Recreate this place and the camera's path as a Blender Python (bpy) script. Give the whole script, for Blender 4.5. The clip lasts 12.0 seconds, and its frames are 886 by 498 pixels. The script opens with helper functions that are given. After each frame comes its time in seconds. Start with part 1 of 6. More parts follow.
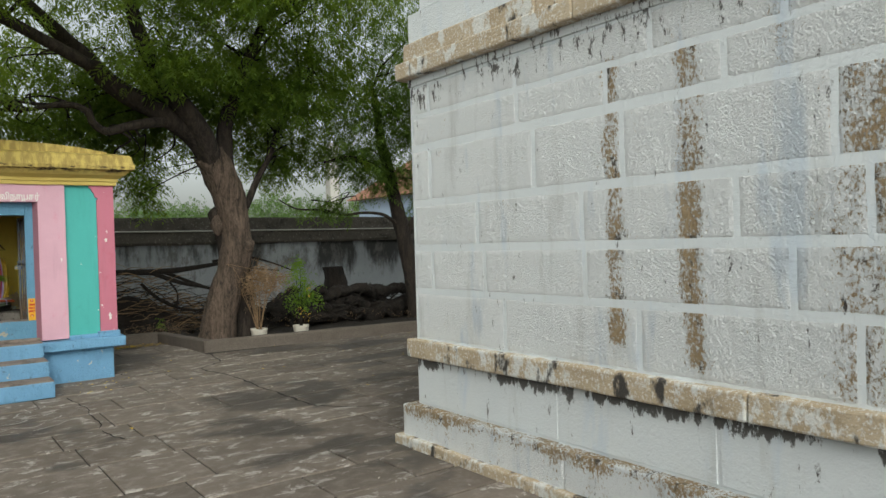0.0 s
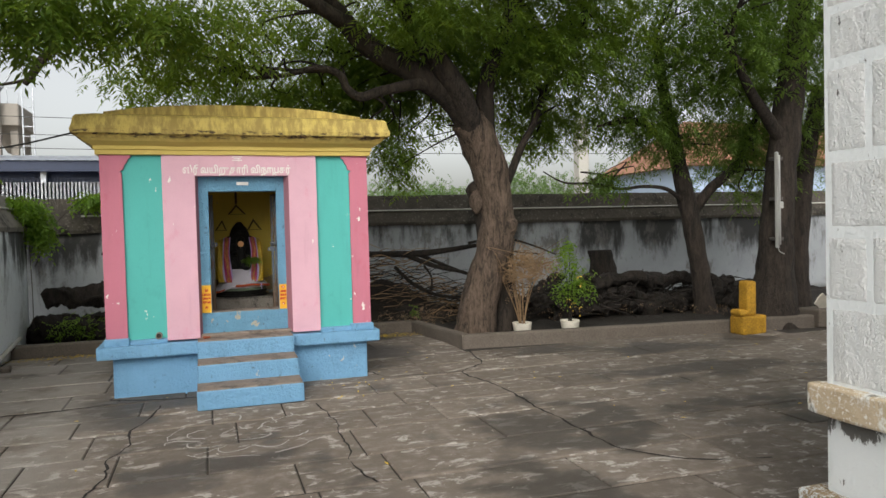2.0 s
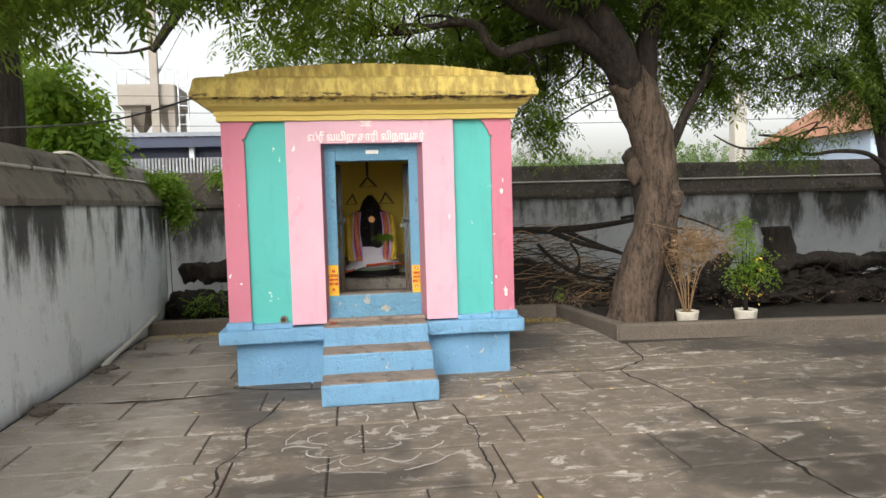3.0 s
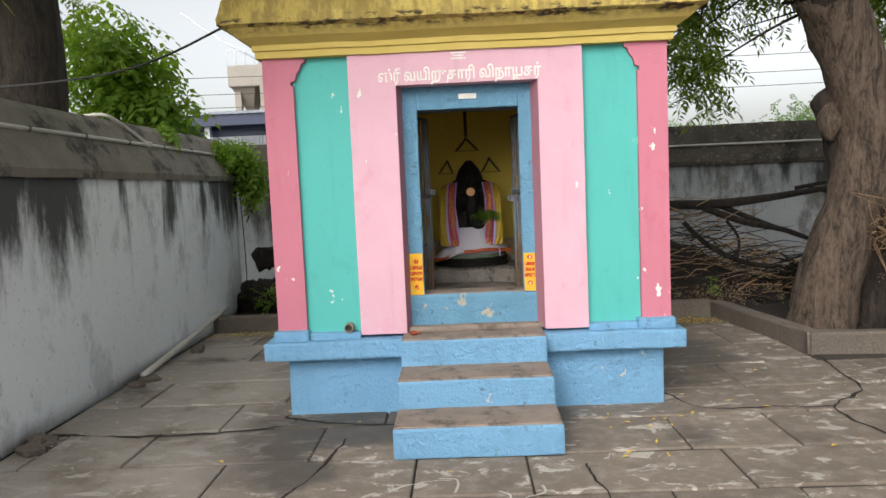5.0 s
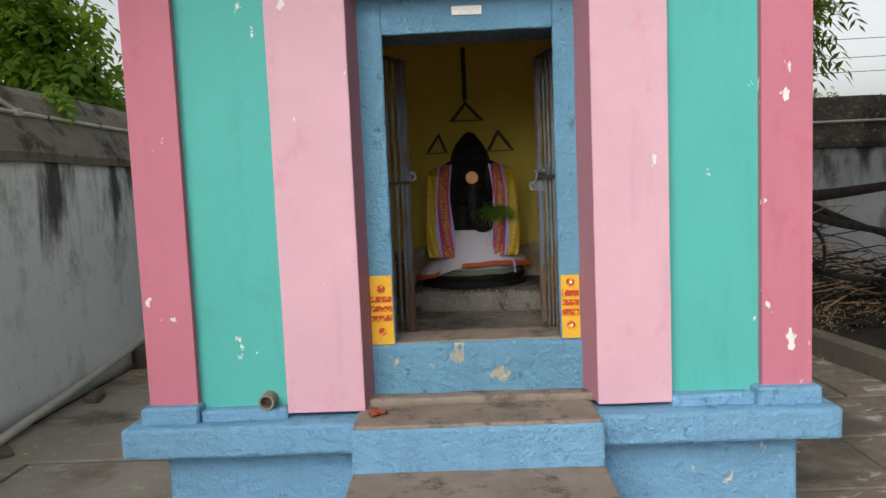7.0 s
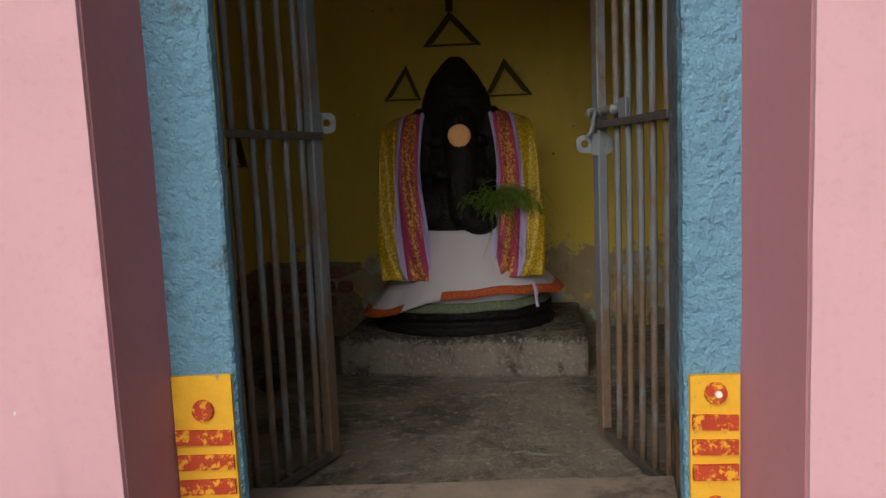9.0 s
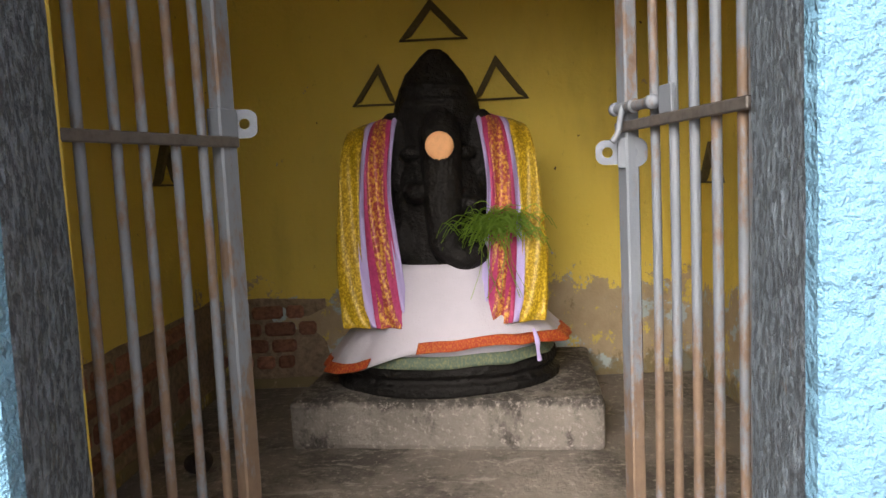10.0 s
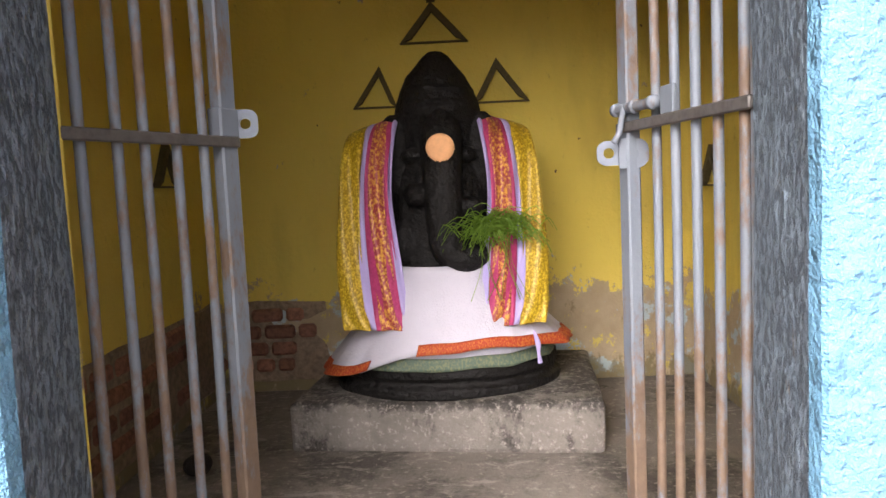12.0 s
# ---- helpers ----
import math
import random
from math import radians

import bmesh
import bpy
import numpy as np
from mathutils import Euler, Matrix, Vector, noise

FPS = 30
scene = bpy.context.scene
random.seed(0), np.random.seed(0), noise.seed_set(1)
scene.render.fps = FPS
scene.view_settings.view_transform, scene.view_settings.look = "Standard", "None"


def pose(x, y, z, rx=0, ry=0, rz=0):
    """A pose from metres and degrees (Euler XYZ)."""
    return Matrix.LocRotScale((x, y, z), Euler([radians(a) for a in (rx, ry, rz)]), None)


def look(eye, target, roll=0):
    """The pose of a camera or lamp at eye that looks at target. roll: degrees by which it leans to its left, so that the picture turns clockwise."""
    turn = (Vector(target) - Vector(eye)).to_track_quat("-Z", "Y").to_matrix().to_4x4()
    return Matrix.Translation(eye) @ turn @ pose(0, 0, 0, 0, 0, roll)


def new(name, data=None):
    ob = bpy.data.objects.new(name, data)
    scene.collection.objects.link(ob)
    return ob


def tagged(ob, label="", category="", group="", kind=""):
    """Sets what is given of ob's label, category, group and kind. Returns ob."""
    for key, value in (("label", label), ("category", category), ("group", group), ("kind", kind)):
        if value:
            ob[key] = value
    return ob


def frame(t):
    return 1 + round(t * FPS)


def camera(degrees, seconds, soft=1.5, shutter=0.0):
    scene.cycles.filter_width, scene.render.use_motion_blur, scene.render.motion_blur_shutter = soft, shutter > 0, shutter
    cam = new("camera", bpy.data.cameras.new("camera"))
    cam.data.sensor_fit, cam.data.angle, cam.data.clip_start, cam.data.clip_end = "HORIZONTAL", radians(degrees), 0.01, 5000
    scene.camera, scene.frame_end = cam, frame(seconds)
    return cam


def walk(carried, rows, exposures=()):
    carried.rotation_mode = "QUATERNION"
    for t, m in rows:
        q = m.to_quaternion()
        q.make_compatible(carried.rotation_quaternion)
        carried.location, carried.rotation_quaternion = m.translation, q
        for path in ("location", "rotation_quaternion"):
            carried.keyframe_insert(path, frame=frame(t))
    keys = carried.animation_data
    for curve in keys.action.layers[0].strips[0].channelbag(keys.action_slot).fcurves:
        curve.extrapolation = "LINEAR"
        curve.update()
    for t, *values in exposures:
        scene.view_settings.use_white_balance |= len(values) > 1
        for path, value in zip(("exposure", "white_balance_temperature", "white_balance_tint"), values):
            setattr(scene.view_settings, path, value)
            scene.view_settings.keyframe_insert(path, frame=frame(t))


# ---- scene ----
cam = camera(63.4, 12.0)
PATH = [
    (0, (0.534, 0.386, 1.605), (1.734, 1.985, 1.583), -1.7),
    (0.5, (0.664, 0.861, 1.604), (1.815, 2.497, 1.559), -2.1),
    (1, (0.79, 1.388, 1.615), (1.81, 3.108, 1.559), -2.0),
    (1.5, (0.927, 1.892, 1.622), (1.748, 3.715, 1.571), -1.8),
    (2, (1.0, 2.423, 1.626), (1.62, 4.323, 1.566), -1.5),
    (2.5, (1.061, 2.928, 1.632), (1.462, 4.886, 1.542), -1.3),
    (3, (1.133, 3.464, 1.632), (1.387, 5.444, 1.508), -1.6),
    (3.1, (1.129, 3.564, 1.627), (1.367, 5.545, 1.495), -1.5),
    (3.5, (1.183, 3.932, 1.635), (1.332, 5.922, 1.491), -2.0),
    (3.7, (1.208, 4.131, 1.621), (1.299, 6.124, 1.471), -2.1),
    (5.5, (1.326, 5.853, 1.524), (1.259, 7.844, 1.345), -2.5),
    (6, (1.355, 6.353, 1.521), (1.278, 8.342, 1.333), -2.5),
    (6.5, (1.354, 6.848, 1.483), (1.282, 8.838, 1.302), -2.4),
    (6.7, (1.314, 7.056, 1.471), (1.256, 9.047, 1.293), -2.4),
    (8.3, (1.348, 8.630, 1.385), (1.263, 10.617, 1.177), -2.96),
    (8.5, (1.377, 8.815, 1.394), (1.277, 10.800, 1.173), -2.66),
    (9, (1.370, 9.256, 1.389), (1.317, 11.242, 1.161), -2.45),
    (9.5, (1.395, 9.560, 1.404), (1.360, 11.549, 1.196), -2.32),
    (10, (1.403, 9.743, 1.388), (1.370, 11.735, 1.207), -2.67),
    (10.5, (1.392, 9.788, 1.373), (1.362, 11.781, 1.205), -2.57),
    (11, (1.401, 9.780, 1.378), (1.365, 11.772, 1.207), -2.57),
    (11.5, (1.395, 9.761, 1.375), (1.368, 11.754, 1.209), -2.67),
    (12, (1.401, 9.745, 1.381), (1.369, 11.738, 1.213), -2.57),
]
EXPOSURES = [(0.0, 0.07, 6500, 2), (1.0, 0.12, 6500, 2), (1.5, 0.16, 6550, 4), (2.0, 0.34, 6650, 8), (2.5, 0.65, 6800, 10), (3.5, 0.80, 6750, 9), (5.5, 0.60, 6550, 9), (6.5, 0.47, 6500, 8), (8.5, 0.02, 7300, 11),
             (9.0, 0.12, 7300, 11), (9.5, 1.38, 8000, 15), (10.0, 2.0, 7100, 15), (10.5, 2.35, 6950, 14), (12.0, 2.35, 6700, 18)]
walk(cam, [(t, look(eye, target, roll)) for t, eye, target, roll in PATH], EXPOSURES)

# ---- light: a bright overcast day ----
SUN_ELEVATION, SUN_TURN = 34, 202
world = bpy.data.worlds.new("world")
scene.world = world
world.use_nodes = True
wn, wl = world.node_tree.nodes, world.node_tree.links
sky = wn.new("ShaderNodeTexSky")
sky.sky_type, sky.sun_disc = "NISHITA", False
sky.sun_elevation, sky.sun_rotation = radians(SUN_ELEVATION), radians(SUN_TURN)
sky.air_density, sky.dust_density = 1.0, 4.0
cloud = wn.new("ShaderNodeHueSaturation")
cloud.inputs["Saturation"].default_value = 0.22
wl.new(sky.outputs[0], cloud.inputs["Color"])
wl.new(cloud.outputs[0], wn["Background"].inputs["Color"])
wn["Background"].inputs["Strength"].default_value = 0.15
sun = new("sun", bpy.data.lights.new("sun", "SUN"))
sun.data.energy, sun.data.angle, sun.data.color = 1.3, radians(60), (1.0, 0.97, 0.92)
sun.matrix_world = look((-3.11, -7.69, 5.59), (0, 0, 0))


# ---- materials ----
class Nodes:
    """A small builder for one node material; places are in world metres."""

    def __init__(self, name, rough=0.8, metal=0.0, spec=0.4):
        self.mat = bpy.data.materials.new(name)
        self.mat.use_nodes = True
        self.n, self.l = self.mat.node_tree.nodes, self.mat.node_tree.links
        self.bsdf = self.n["Principled BSDF"]
        self.bsdf.inputs["Roughness"].default_value = rough
        self.bsdf.inputs["Metallic"].default_value = metal
        self.bsdf.inputs["Specular IOR Level"].default_value = spec
        self.where = self.n.new("ShaderNodeNewGeometry").outputs["Position"]

    def noise(self, scale, detail=4, stretch=(1, 1, 1), shift=0.0, rough=0.6, distortion=0.0):
        m = self.n.new("ShaderNodeMapping")
        m.inputs["Scale"].default_value = stretch
        m.inputs["Location"].default_value = (shift, shift * 0.7, shift * 1.3)
        self.l.new(self.where, m.inputs["Vector"])
        t = self.n.new("ShaderNodeTexNoise")
        t.inputs["Scale"].default_value, t.inputs["Detail"].default_value = scale, detail
        t.inputs["Roughness"].default_value, t.inputs["Distortion"].default_value = rough, distortion
        self.l.new(m.outputs[0], t.inputs["Vector"])
        return t.outputs["Fac"]

    def voronoi(self, scale, feature="F1"):
        t = self.n.new("ShaderNodeTexVoronoi")
        t.feature = feature
        t.inputs["Scale"].default_value = scale
        self.l.new(self.where, t.inputs["Vector"])
        return t.outputs["Distance"]

    def ramp(self, fac, lo, hi):
        r = self.n.new("ShaderNodeMapRange")
        r.inputs["From Min"].default_value, r.inputs["From Max"].default_value = lo, hi
        r.interpolation_type = "SMOOTHSTEP"
        self.l.new(fac, r.inputs["Value"])
        return r.outputs["Result"]

    def math(self, kind, a, b):
        m = self.n.new("ShaderNodeMath")
        m.operation = kind
        for k, v in enumerate((a, b)):
            if isinstance(v, (int, float)):
                m.inputs[k].default_value = v
            else:
                self.l.new(v, m.inputs[k])
        return m.outputs[0]

    def axis(self, k):
        s = self.n.new("ShaderNodeSeparateXYZ")
        self.l.new(self.where, s.inputs[0])
        return s.outputs[k]

    def band(self, k, lo, hi, soft):
        """1 between lo and hi along axis k, fading over soft."""
        a = self.axis(k)
        return self.math("MULTIPLY", self.ramp(a, lo - soft, lo + soft), self.ramp(a, hi + soft, hi - soft))

    def mix(self, fac, a, b):
        m = self.n.new("ShaderNodeMix")
        m.data_type = "RGBA"
        for k, v in ((0, fac), (6, a), (7, b)):
            if isinstance(v, (int, float)):
                m.inputs[k].default_value = v
            elif isinstance(v, tuple):
                m.inputs[k].default_value = (*v, 1)
            else:
                self.l.new(v, m.inputs[k])
        return m.outputs[2]

    def random_tint(self, colour, amount, island=False):
        if island:
            r = self.n.new("ShaderNodeNewGeometry").outputs["Random Per Island"]
        else:
            r = self.n.new("ShaderNodeObjectInfo").outputs["Random"]
        h = self.n.new("ShaderNodeHueSaturation")
        self.l.new(self.math("ADD", self.math("MULTIPLY", r, amount), 1 - amount / 2), h.inputs["Value"])
        self.l.new(colour, h.inputs["Color"])
        return h.outputs[0]

    def bump(self, height, strength=0.4, distance=0.01):
        b = self.n.new("ShaderNodeBump")
        b.inputs["Strength"].default_value, b.inputs["Distance"].default_value = strength, distance
        self.l.new(height, b.inputs["Height"])
        self.l.new(b.outputs[0], self.bsdf.inputs["Normal"])

    def done(self, colour, rough=None):
        if isinstance(colour, tuple):
            self.bsdf.inputs["Base Color"].default_value = (*colour, 1)
        else:
            self.l.new(colour, self.bsdf.inputs["Base Color"])
        if rough is not None:
            self.l.new(rough, self.bsdf.inputs["Roughness"])
        return self.mat


def shade(c, k):
    return tuple(min(1.0, v * k) for v in c)


def plain(name, c, rough=0.75, var=0.15, scale=5, grain=90, bump=0.25, dist=0.004, metal=0.0, island=False, tint=0.0):
    """A surface of one colour with blotches, grain and fine relief."""
    m = Nodes(name, rough, metal)
    col = m.mix(m.noise(scale), shade(c, 1 - var), shade(c, 1 + var))
    g = m.noise(grain, 3)
    col = m.mix(m.ramp(g, 0.35, 0.75), col, m.mix(0.5, col, shade(c, 1 - 2 * var)))
    if tint:
        col = m.random_tint(col, tint, island)
    m.bump(g, bump, dist)
    return m.done(col)


def painted(name, c, chips=0.68, chip=(0.72, 0.70, 0.66), grime=0.10, streak=True, coarse=False):
    """Old limewash on plaster: uneven, with flaked spots and pale runs."""
    m = Nodes(name, 0.7)
    col = m.mix(m.noise(2.2, 5), shade(c, 1 - grime), shade(c, 1 + grime * 0.6))
    if streak:
        col = m.mix(m.ramp(m.noise(9, 4, (1, 1, 0.12)), 0.52, 0.8), col, m.mix(0.35, col, shade(c, 0.6)))
    g = m.noise(70, 4)
    col = m.mix(m.ramp(g, 0.5, 0.8), col, m.mix(0.25, col, shade(c, 0.7)))
    rub = m.math("MULTIPLY", m.ramp(m.noise(6.5, 6, (1, 1, 0.6), 27, 0.7), 0.56, 0.74), 0.45)
    col = m.mix(rub, col, (c[0] * 0.92, c[1] * 0.62, c[2] * 0.66) if c[0] > c[2] else shade(c, 0.72))
    flake = m.ramp(m.math("ADD", m.math("MULTIPLY", m.noise(11, 6, (1, 1, 0.55), 3.1), 0.75), m.math("MULTIPLY", m.noise(2.1, 2, (1, 1, 1), 8.0), 0.25)), chips, chips + 0.012)
    col = m.mix(flake, col, chip)
    if coarse:
        lump = m.noise(24, 5, (1, 1, 1), 0, 0.65)
        col = m.mix(m.math("MULTIPLY", m.ramp(m.noise(13, 6, (1, 1, 0.7), 41, 0.7), 0.60, 0.70), 0.75), col, (0.07, 0.085, 0.09))
        m.bump(m.math("ADD", lump, m.math("MULTIPLY", g, 0.4)), 0.9, 0.03)
    else:
        m.bump(m.math("SUBTRACT", m.math("ADD", m.math("MULTIPLY", g, 0.5), m.math("MULTIPLY", m.noise(14, 3), 0.8)), flake), 0.4, 0.005)
    return m.done(col)


PINK = painted("pink_limewash", (0.645, 0.385, 0.468), 0.635, (0.72, 0.70, 0.66), 0.16)
ROSE = painted("rose_limewash", (0.50, 0.165, 0.23), 0.625)
TEAL = painted("teal_limewash", (0.080, 0.42, 0.385), 0.66)
BLUE = painted("blue_limewash", (0.18, 0.385, 0.60), 0.66, (0.50, 0.51, 0.48), 0.20, True, True)
BLUE_DARK = painted("blue_frame_paint", (0.135, 0.31, 0.46), 0.67, (0.5, 0.5, 0.48), 0.2, True, True)


def door_stone():
    """Rough grey-blue painted stone, rubbed brown and ochre near the sill."""
    m = Nodes("grey_door_stone", 0.7)
    col = m.mix(m.noise(14, 5, (1, 1, 1), 0, 0.7), (0.11, 0.15, 0.195), (0.30, 0.39, 0.48))
    pits = m.ramp(m.noise(62, 5, (1, 1, 0.8), 15, 0.7), 0.46, 0.60)
    col = m.mix(m.math("MULTIPLY", pits, 0.6), col, (0.035, 0.045, 0.058))
    low = m.math("ADD", m.noise(7, 6, (1, 1, 0.5), 5, 0.7), m.math("MULTIPLY", m.ramp(m.axis(2), 1.12, 0.86), 0.28))
    col = m.mix(m.math("MULTIPLY", m.ramp(low, 0.62, 0.72), 0.85), col, m.mix(m.ramp(m.noise(16, 5, (1, 1, 1), 9), 0.48, 0.56), (0.055, 0.032, 0.020), (0.30, 0.17, 0.035)))
    m.bump(m.math("SUBTRACT", m.noise(34, 5, (1, 1, 1), 0, 0.65), m.math("MULTIPLY", pits, 0.35)), 1.0, 0.026)
    return m.done(col)


DARK_STONE = door_stone()


def step_top():
    m = Nodes("worn_step_tread", 0.85)
    col = m.mix(m.noise(7, 5), (0.13, 0.10, 0.085), (0.32, 0.26, 0.22))
    col = m.mix(m.math("MULTIPLY", m.ramp(m.noise(6, 7, (1, 1, 1), 12, 0.75), 0.50, 0.64), 0.75), col, (0.055, 0.045, 0.038))
    m.bump(m.noise(60), 0.4, 0.006)
    return m.done(col)


def yellow_roof():
    m = Nodes("yellow_weathered_limewash", 0.8)
    col = m.mix(m.noise(3, 5), (0.47, 0.35, 0.08), (0.60, 0.465, 0.15))
    black = m.math("MULTIPLY", m.ramp(m.noise(16, 6, (1, 1, 0.22), 0, 0.7), 0.38, 0.60), m.band(2, 2.575, 3.3, 0.04))
    col = m.mix(m.math("MULTIPLY", black, 0.6), col, (0.16, 0.105, 0.035))
    col = m.mix(m.math("MULTIPLY", m.ramp(m.noise(9, 5, (1, 1, 3)), 0.5, 0.62), m.band(2, 2.585, 2.655, 0.015)), col, (0.055, 0.035, 0.02))
    m.bump(m.noise(60, 5), 0.4, 0.006)
    return m.done(col)


SILL_BLUE = painted("chipped_sill_paint", (0.135, 0.31, 0.46), 0.615, (0.42, 0.38, 0.30), 0.2, True, True)
TREAD, YELLOW_ROOF = step_top(), yellow_roof()


def temple_wash(name, kind):
    """Whitewash over granite, worn through to brown stone and black mould."""
    m = Nodes(name, 0.8)
    col = m.mix(m.noise(1.6, 5), (0.86, 0.89, 0.90), (0.95, 0.96, 0.96)) if kind != "smooth" else m.mix(m.noise(2.2, 5), (0.64, 0.68, 0.70), (0.76, 0.79, 0.80))
    col = m.mix(m.math("MULTIPLY", m.ramp(m.noise(4, 4, (1, 1, 0.22), 4.0), 0.55, 0.72), 0.6), col, (0.55, 0.64, 0.74))
    col = m.mix(m.math("MULTIPLY", m.ramp(m.noise(7, 5, (1, 1, 0.15), 8.0), 0.55, 0.75), 0.35), col, (0.46, 0.46, 0.43))
    fine = m.noise(55, 6, (1, 1, 0.7), 2.0, 0.8)
    broad = m.noise(6, 5, (1, 1, 0.5), 12.0)
    stone = m.mix(m.noise(14, 4), (0.30, 0.20, 0.10), (0.56, 0.43, 0.27))
    stone = m.mix(m.ramp(m.noise(9, 4, (1, 1, 0.6), 31), 0.55, 0.65), stone, (0.10, 0.085, 0.065))
    wear = m.math("ADD", m.math("MULTIPLY", fine, 0.68), m.math("MULTIPLY", broad, 0.32))
    if kind == "block":
        runs = m.math("MULTIPLY", m.band(1, 3.02, 3.15, 0.05), m.band(2, 0.98, 2.62, 0.05))
        runs = m.math("ADD", runs, m.math("MULTIPLY", m.band(1, 2.50, 2.66, 0.06), m.band(2, 0.9, 2.60, 0.06)))
        runs = m.math("ADD", runs, m.math("MULTIPLY", m.math("MULTIPLY", m.band(1, 1.45, 1.90, 0.12), m.band(2, 0.85, 2.35, 0.12)), 0.80))
        runs = m.math("ADD", runs, m.math("MULTIPLY", m.math("MULTIPLY", m.band(1, 2.05, 2.15, 0.05), m.band(2, 2.3, 2.75, 0.1)), 0.5))
        worn = m.ramp(m.math("ADD", wear, m.math("MULTIPLY", runs, 0.155)), 0.60, 0.67)
    elif kind == "plinth":
        worn = m.ramp(m.math("ADD", wear, m.math("MULTIPLY", m.band(2, 0.24, 0.4, 0.05), 0.10)), 0.575, 0.62)
    else:
        worn = m.ramp(wear, 0.635, 0.675)
    col = m.mix(worn, col, stone)
    if kind == "block":
        col = m.mix(m.math("MULTIPLY", m.ramp(m.noise(75, 5, (1, 1, 0.8), 61, 0.75), 0.58, 0.70), 0.14), col, (0.50, 0.52, 0.52))
    spots = m.noise(17, 7, (1, 1, 0.4), 6.0, 0.75)
    drip = m.math("ADD", m.math("MULTIPLY", m.band(2, 2.66, 2.95, 0.06), 0.10), m.math("MULTIPLY", m.band(2, 0.615, 0.72, 0.05), 0.24))
    mould = m.ramp(m.math("ADD", spots, m.math("MULTIPLY", drip, m.ramp(m.noise(2.2, 3, (1, 1, 0.02), 17), 0.36, 0.52))), 0.625, 0.685)
    col = m.mix(m.math("MULTIPLY", mould, 0.9), col, (0.05, 0.042, 0.034))
    pits = m.math("ADD", m.noise(62, 6, (1, 1, 1), 0, 0.78), m.math("MULTIPLY", m.voronoi(90), 0.35))
    if kind == "smooth":
        m.bump(m.noise(40, 5, (1, 1, 1), 0, 0.7), 0.7, 0.012)
    else:
        m.bump(m.math("SUBTRACT", pits, m.math("MULTIPLY", worn, 0.25)), 1.0, 0.022)
    return m.done(col)


TEMPLE_ROUGH, TEMPLE_SMOOTH, TEMPLE_PLINTH = temple_wash("whitewashed_rough_granite", "block"), temple_wash("whitewashed_joint", "smooth"), temple_wash("whitewashed_plinth", "plinth")


def temple_trim():
    m = Nodes("worn_granite_trim", 0.85)
    col = m.mix(m.noise(5, 5), (0.33, 0.24, 0.14), (0.60, 0.51, 0.38))
    col = m.mix(m.ramp(m.noise(7, 6, (1, 1, 0.6), 3, 0.75), 0.5, 0.58), col, (0.66, 0.66, 0.63))
    col = m.mix(m.ramp(m.noise(60, 4), 0.52, 0.68), col, (0.72, 0.70, 0.65))
    col = m.mix(m.ramp(m.noise(6, 7, (1, 1, 0.5), 9), 0.56, 0.64), col, (0.055, 0.05, 0.045))
    m.bump(m.noise(45, 5), 0.8, 0.012)
    return m.done(col)


TEMPLE_TRIM = temple_trim()


def paving():
    m = Nodes("worn_cement_slab", 0.82)
    col = m.mix(m.noise(1.1, 5, (1, 1, 1), 0, 0.6), (0.095, 0.076, 0.061), (0.235, 0.194, 0.160))
    col = m.mix(m.ramp(m.noise(9, 6), 0.42, 0.75), col, m.mix(0.5, col, (0.33, 0.29, 0.26)))
    lime = m.math("MULTIPLY", m.ramp(m.noise(4.5, 7, (1, 1.7, 1), 5, 0.68, 0.6), 0.555, 0.62), 0.85)
    col = m.mix(lime, col, (0.44, 0.405, 0.37))
    # Paler patches, stronger towards the west side of the yard.
    lighter = m.math("MULTIPLY", m.ramp(m.axis(0), 0.35, -0.5), m.ramp(m.noise(1.7, 5, (1, 1, 1), 52), 0.30, 0.55))
    col = m.mix(m.math("MULTIPLY", lighter, 0.75), col, (0.34, 0.31, 0.285))
    damp = m.math("MULTIPLY", m.ramp(m.noise(0.62, 5, (1, 1.3, 1), 23), 0.51, 0.59), m.math("SUBTRACT", 1.0, lighter))
    col = m.mix(m.math("MULTIPLY", damp, 0.72), col, (0.045, 0.04, 0.036))
    g = m.noise(80, 4)
    col = m.mix(m.ramp(g, 0.4, 0.8), col, m.mix(0.4, col, (0.10, 0.085, 0.075)))
    col = m.random_tint(col, 0.34)
    m.bump(m.math("ADD", g, m.noise(14, 4)), 0.35, 0.006)
    return m.done(col, m.math("SUBTRACT", 0.86, m.math("MULTIPLY", damp, 0.25)))


PAVING = paving()
JOINT = plain("dark_joint_dirt", (0.05, 0.042, 0.036), 0.9, 0.3, 20)
# Bed soil, its colour deepened to carry the shade under the trees.
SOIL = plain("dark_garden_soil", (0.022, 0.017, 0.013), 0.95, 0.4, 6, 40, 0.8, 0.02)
GROUND = plain("dusty_ground", (0.20, 0.17, 0.13), 0.95, 0.25, 0.4, 20, 0.5, 0.02)
KERB = plain("stained_kerb_cement", (0.15, 0.125, 0.105), 0.9, 0.35, 4, 60, 0.5, 0.008)


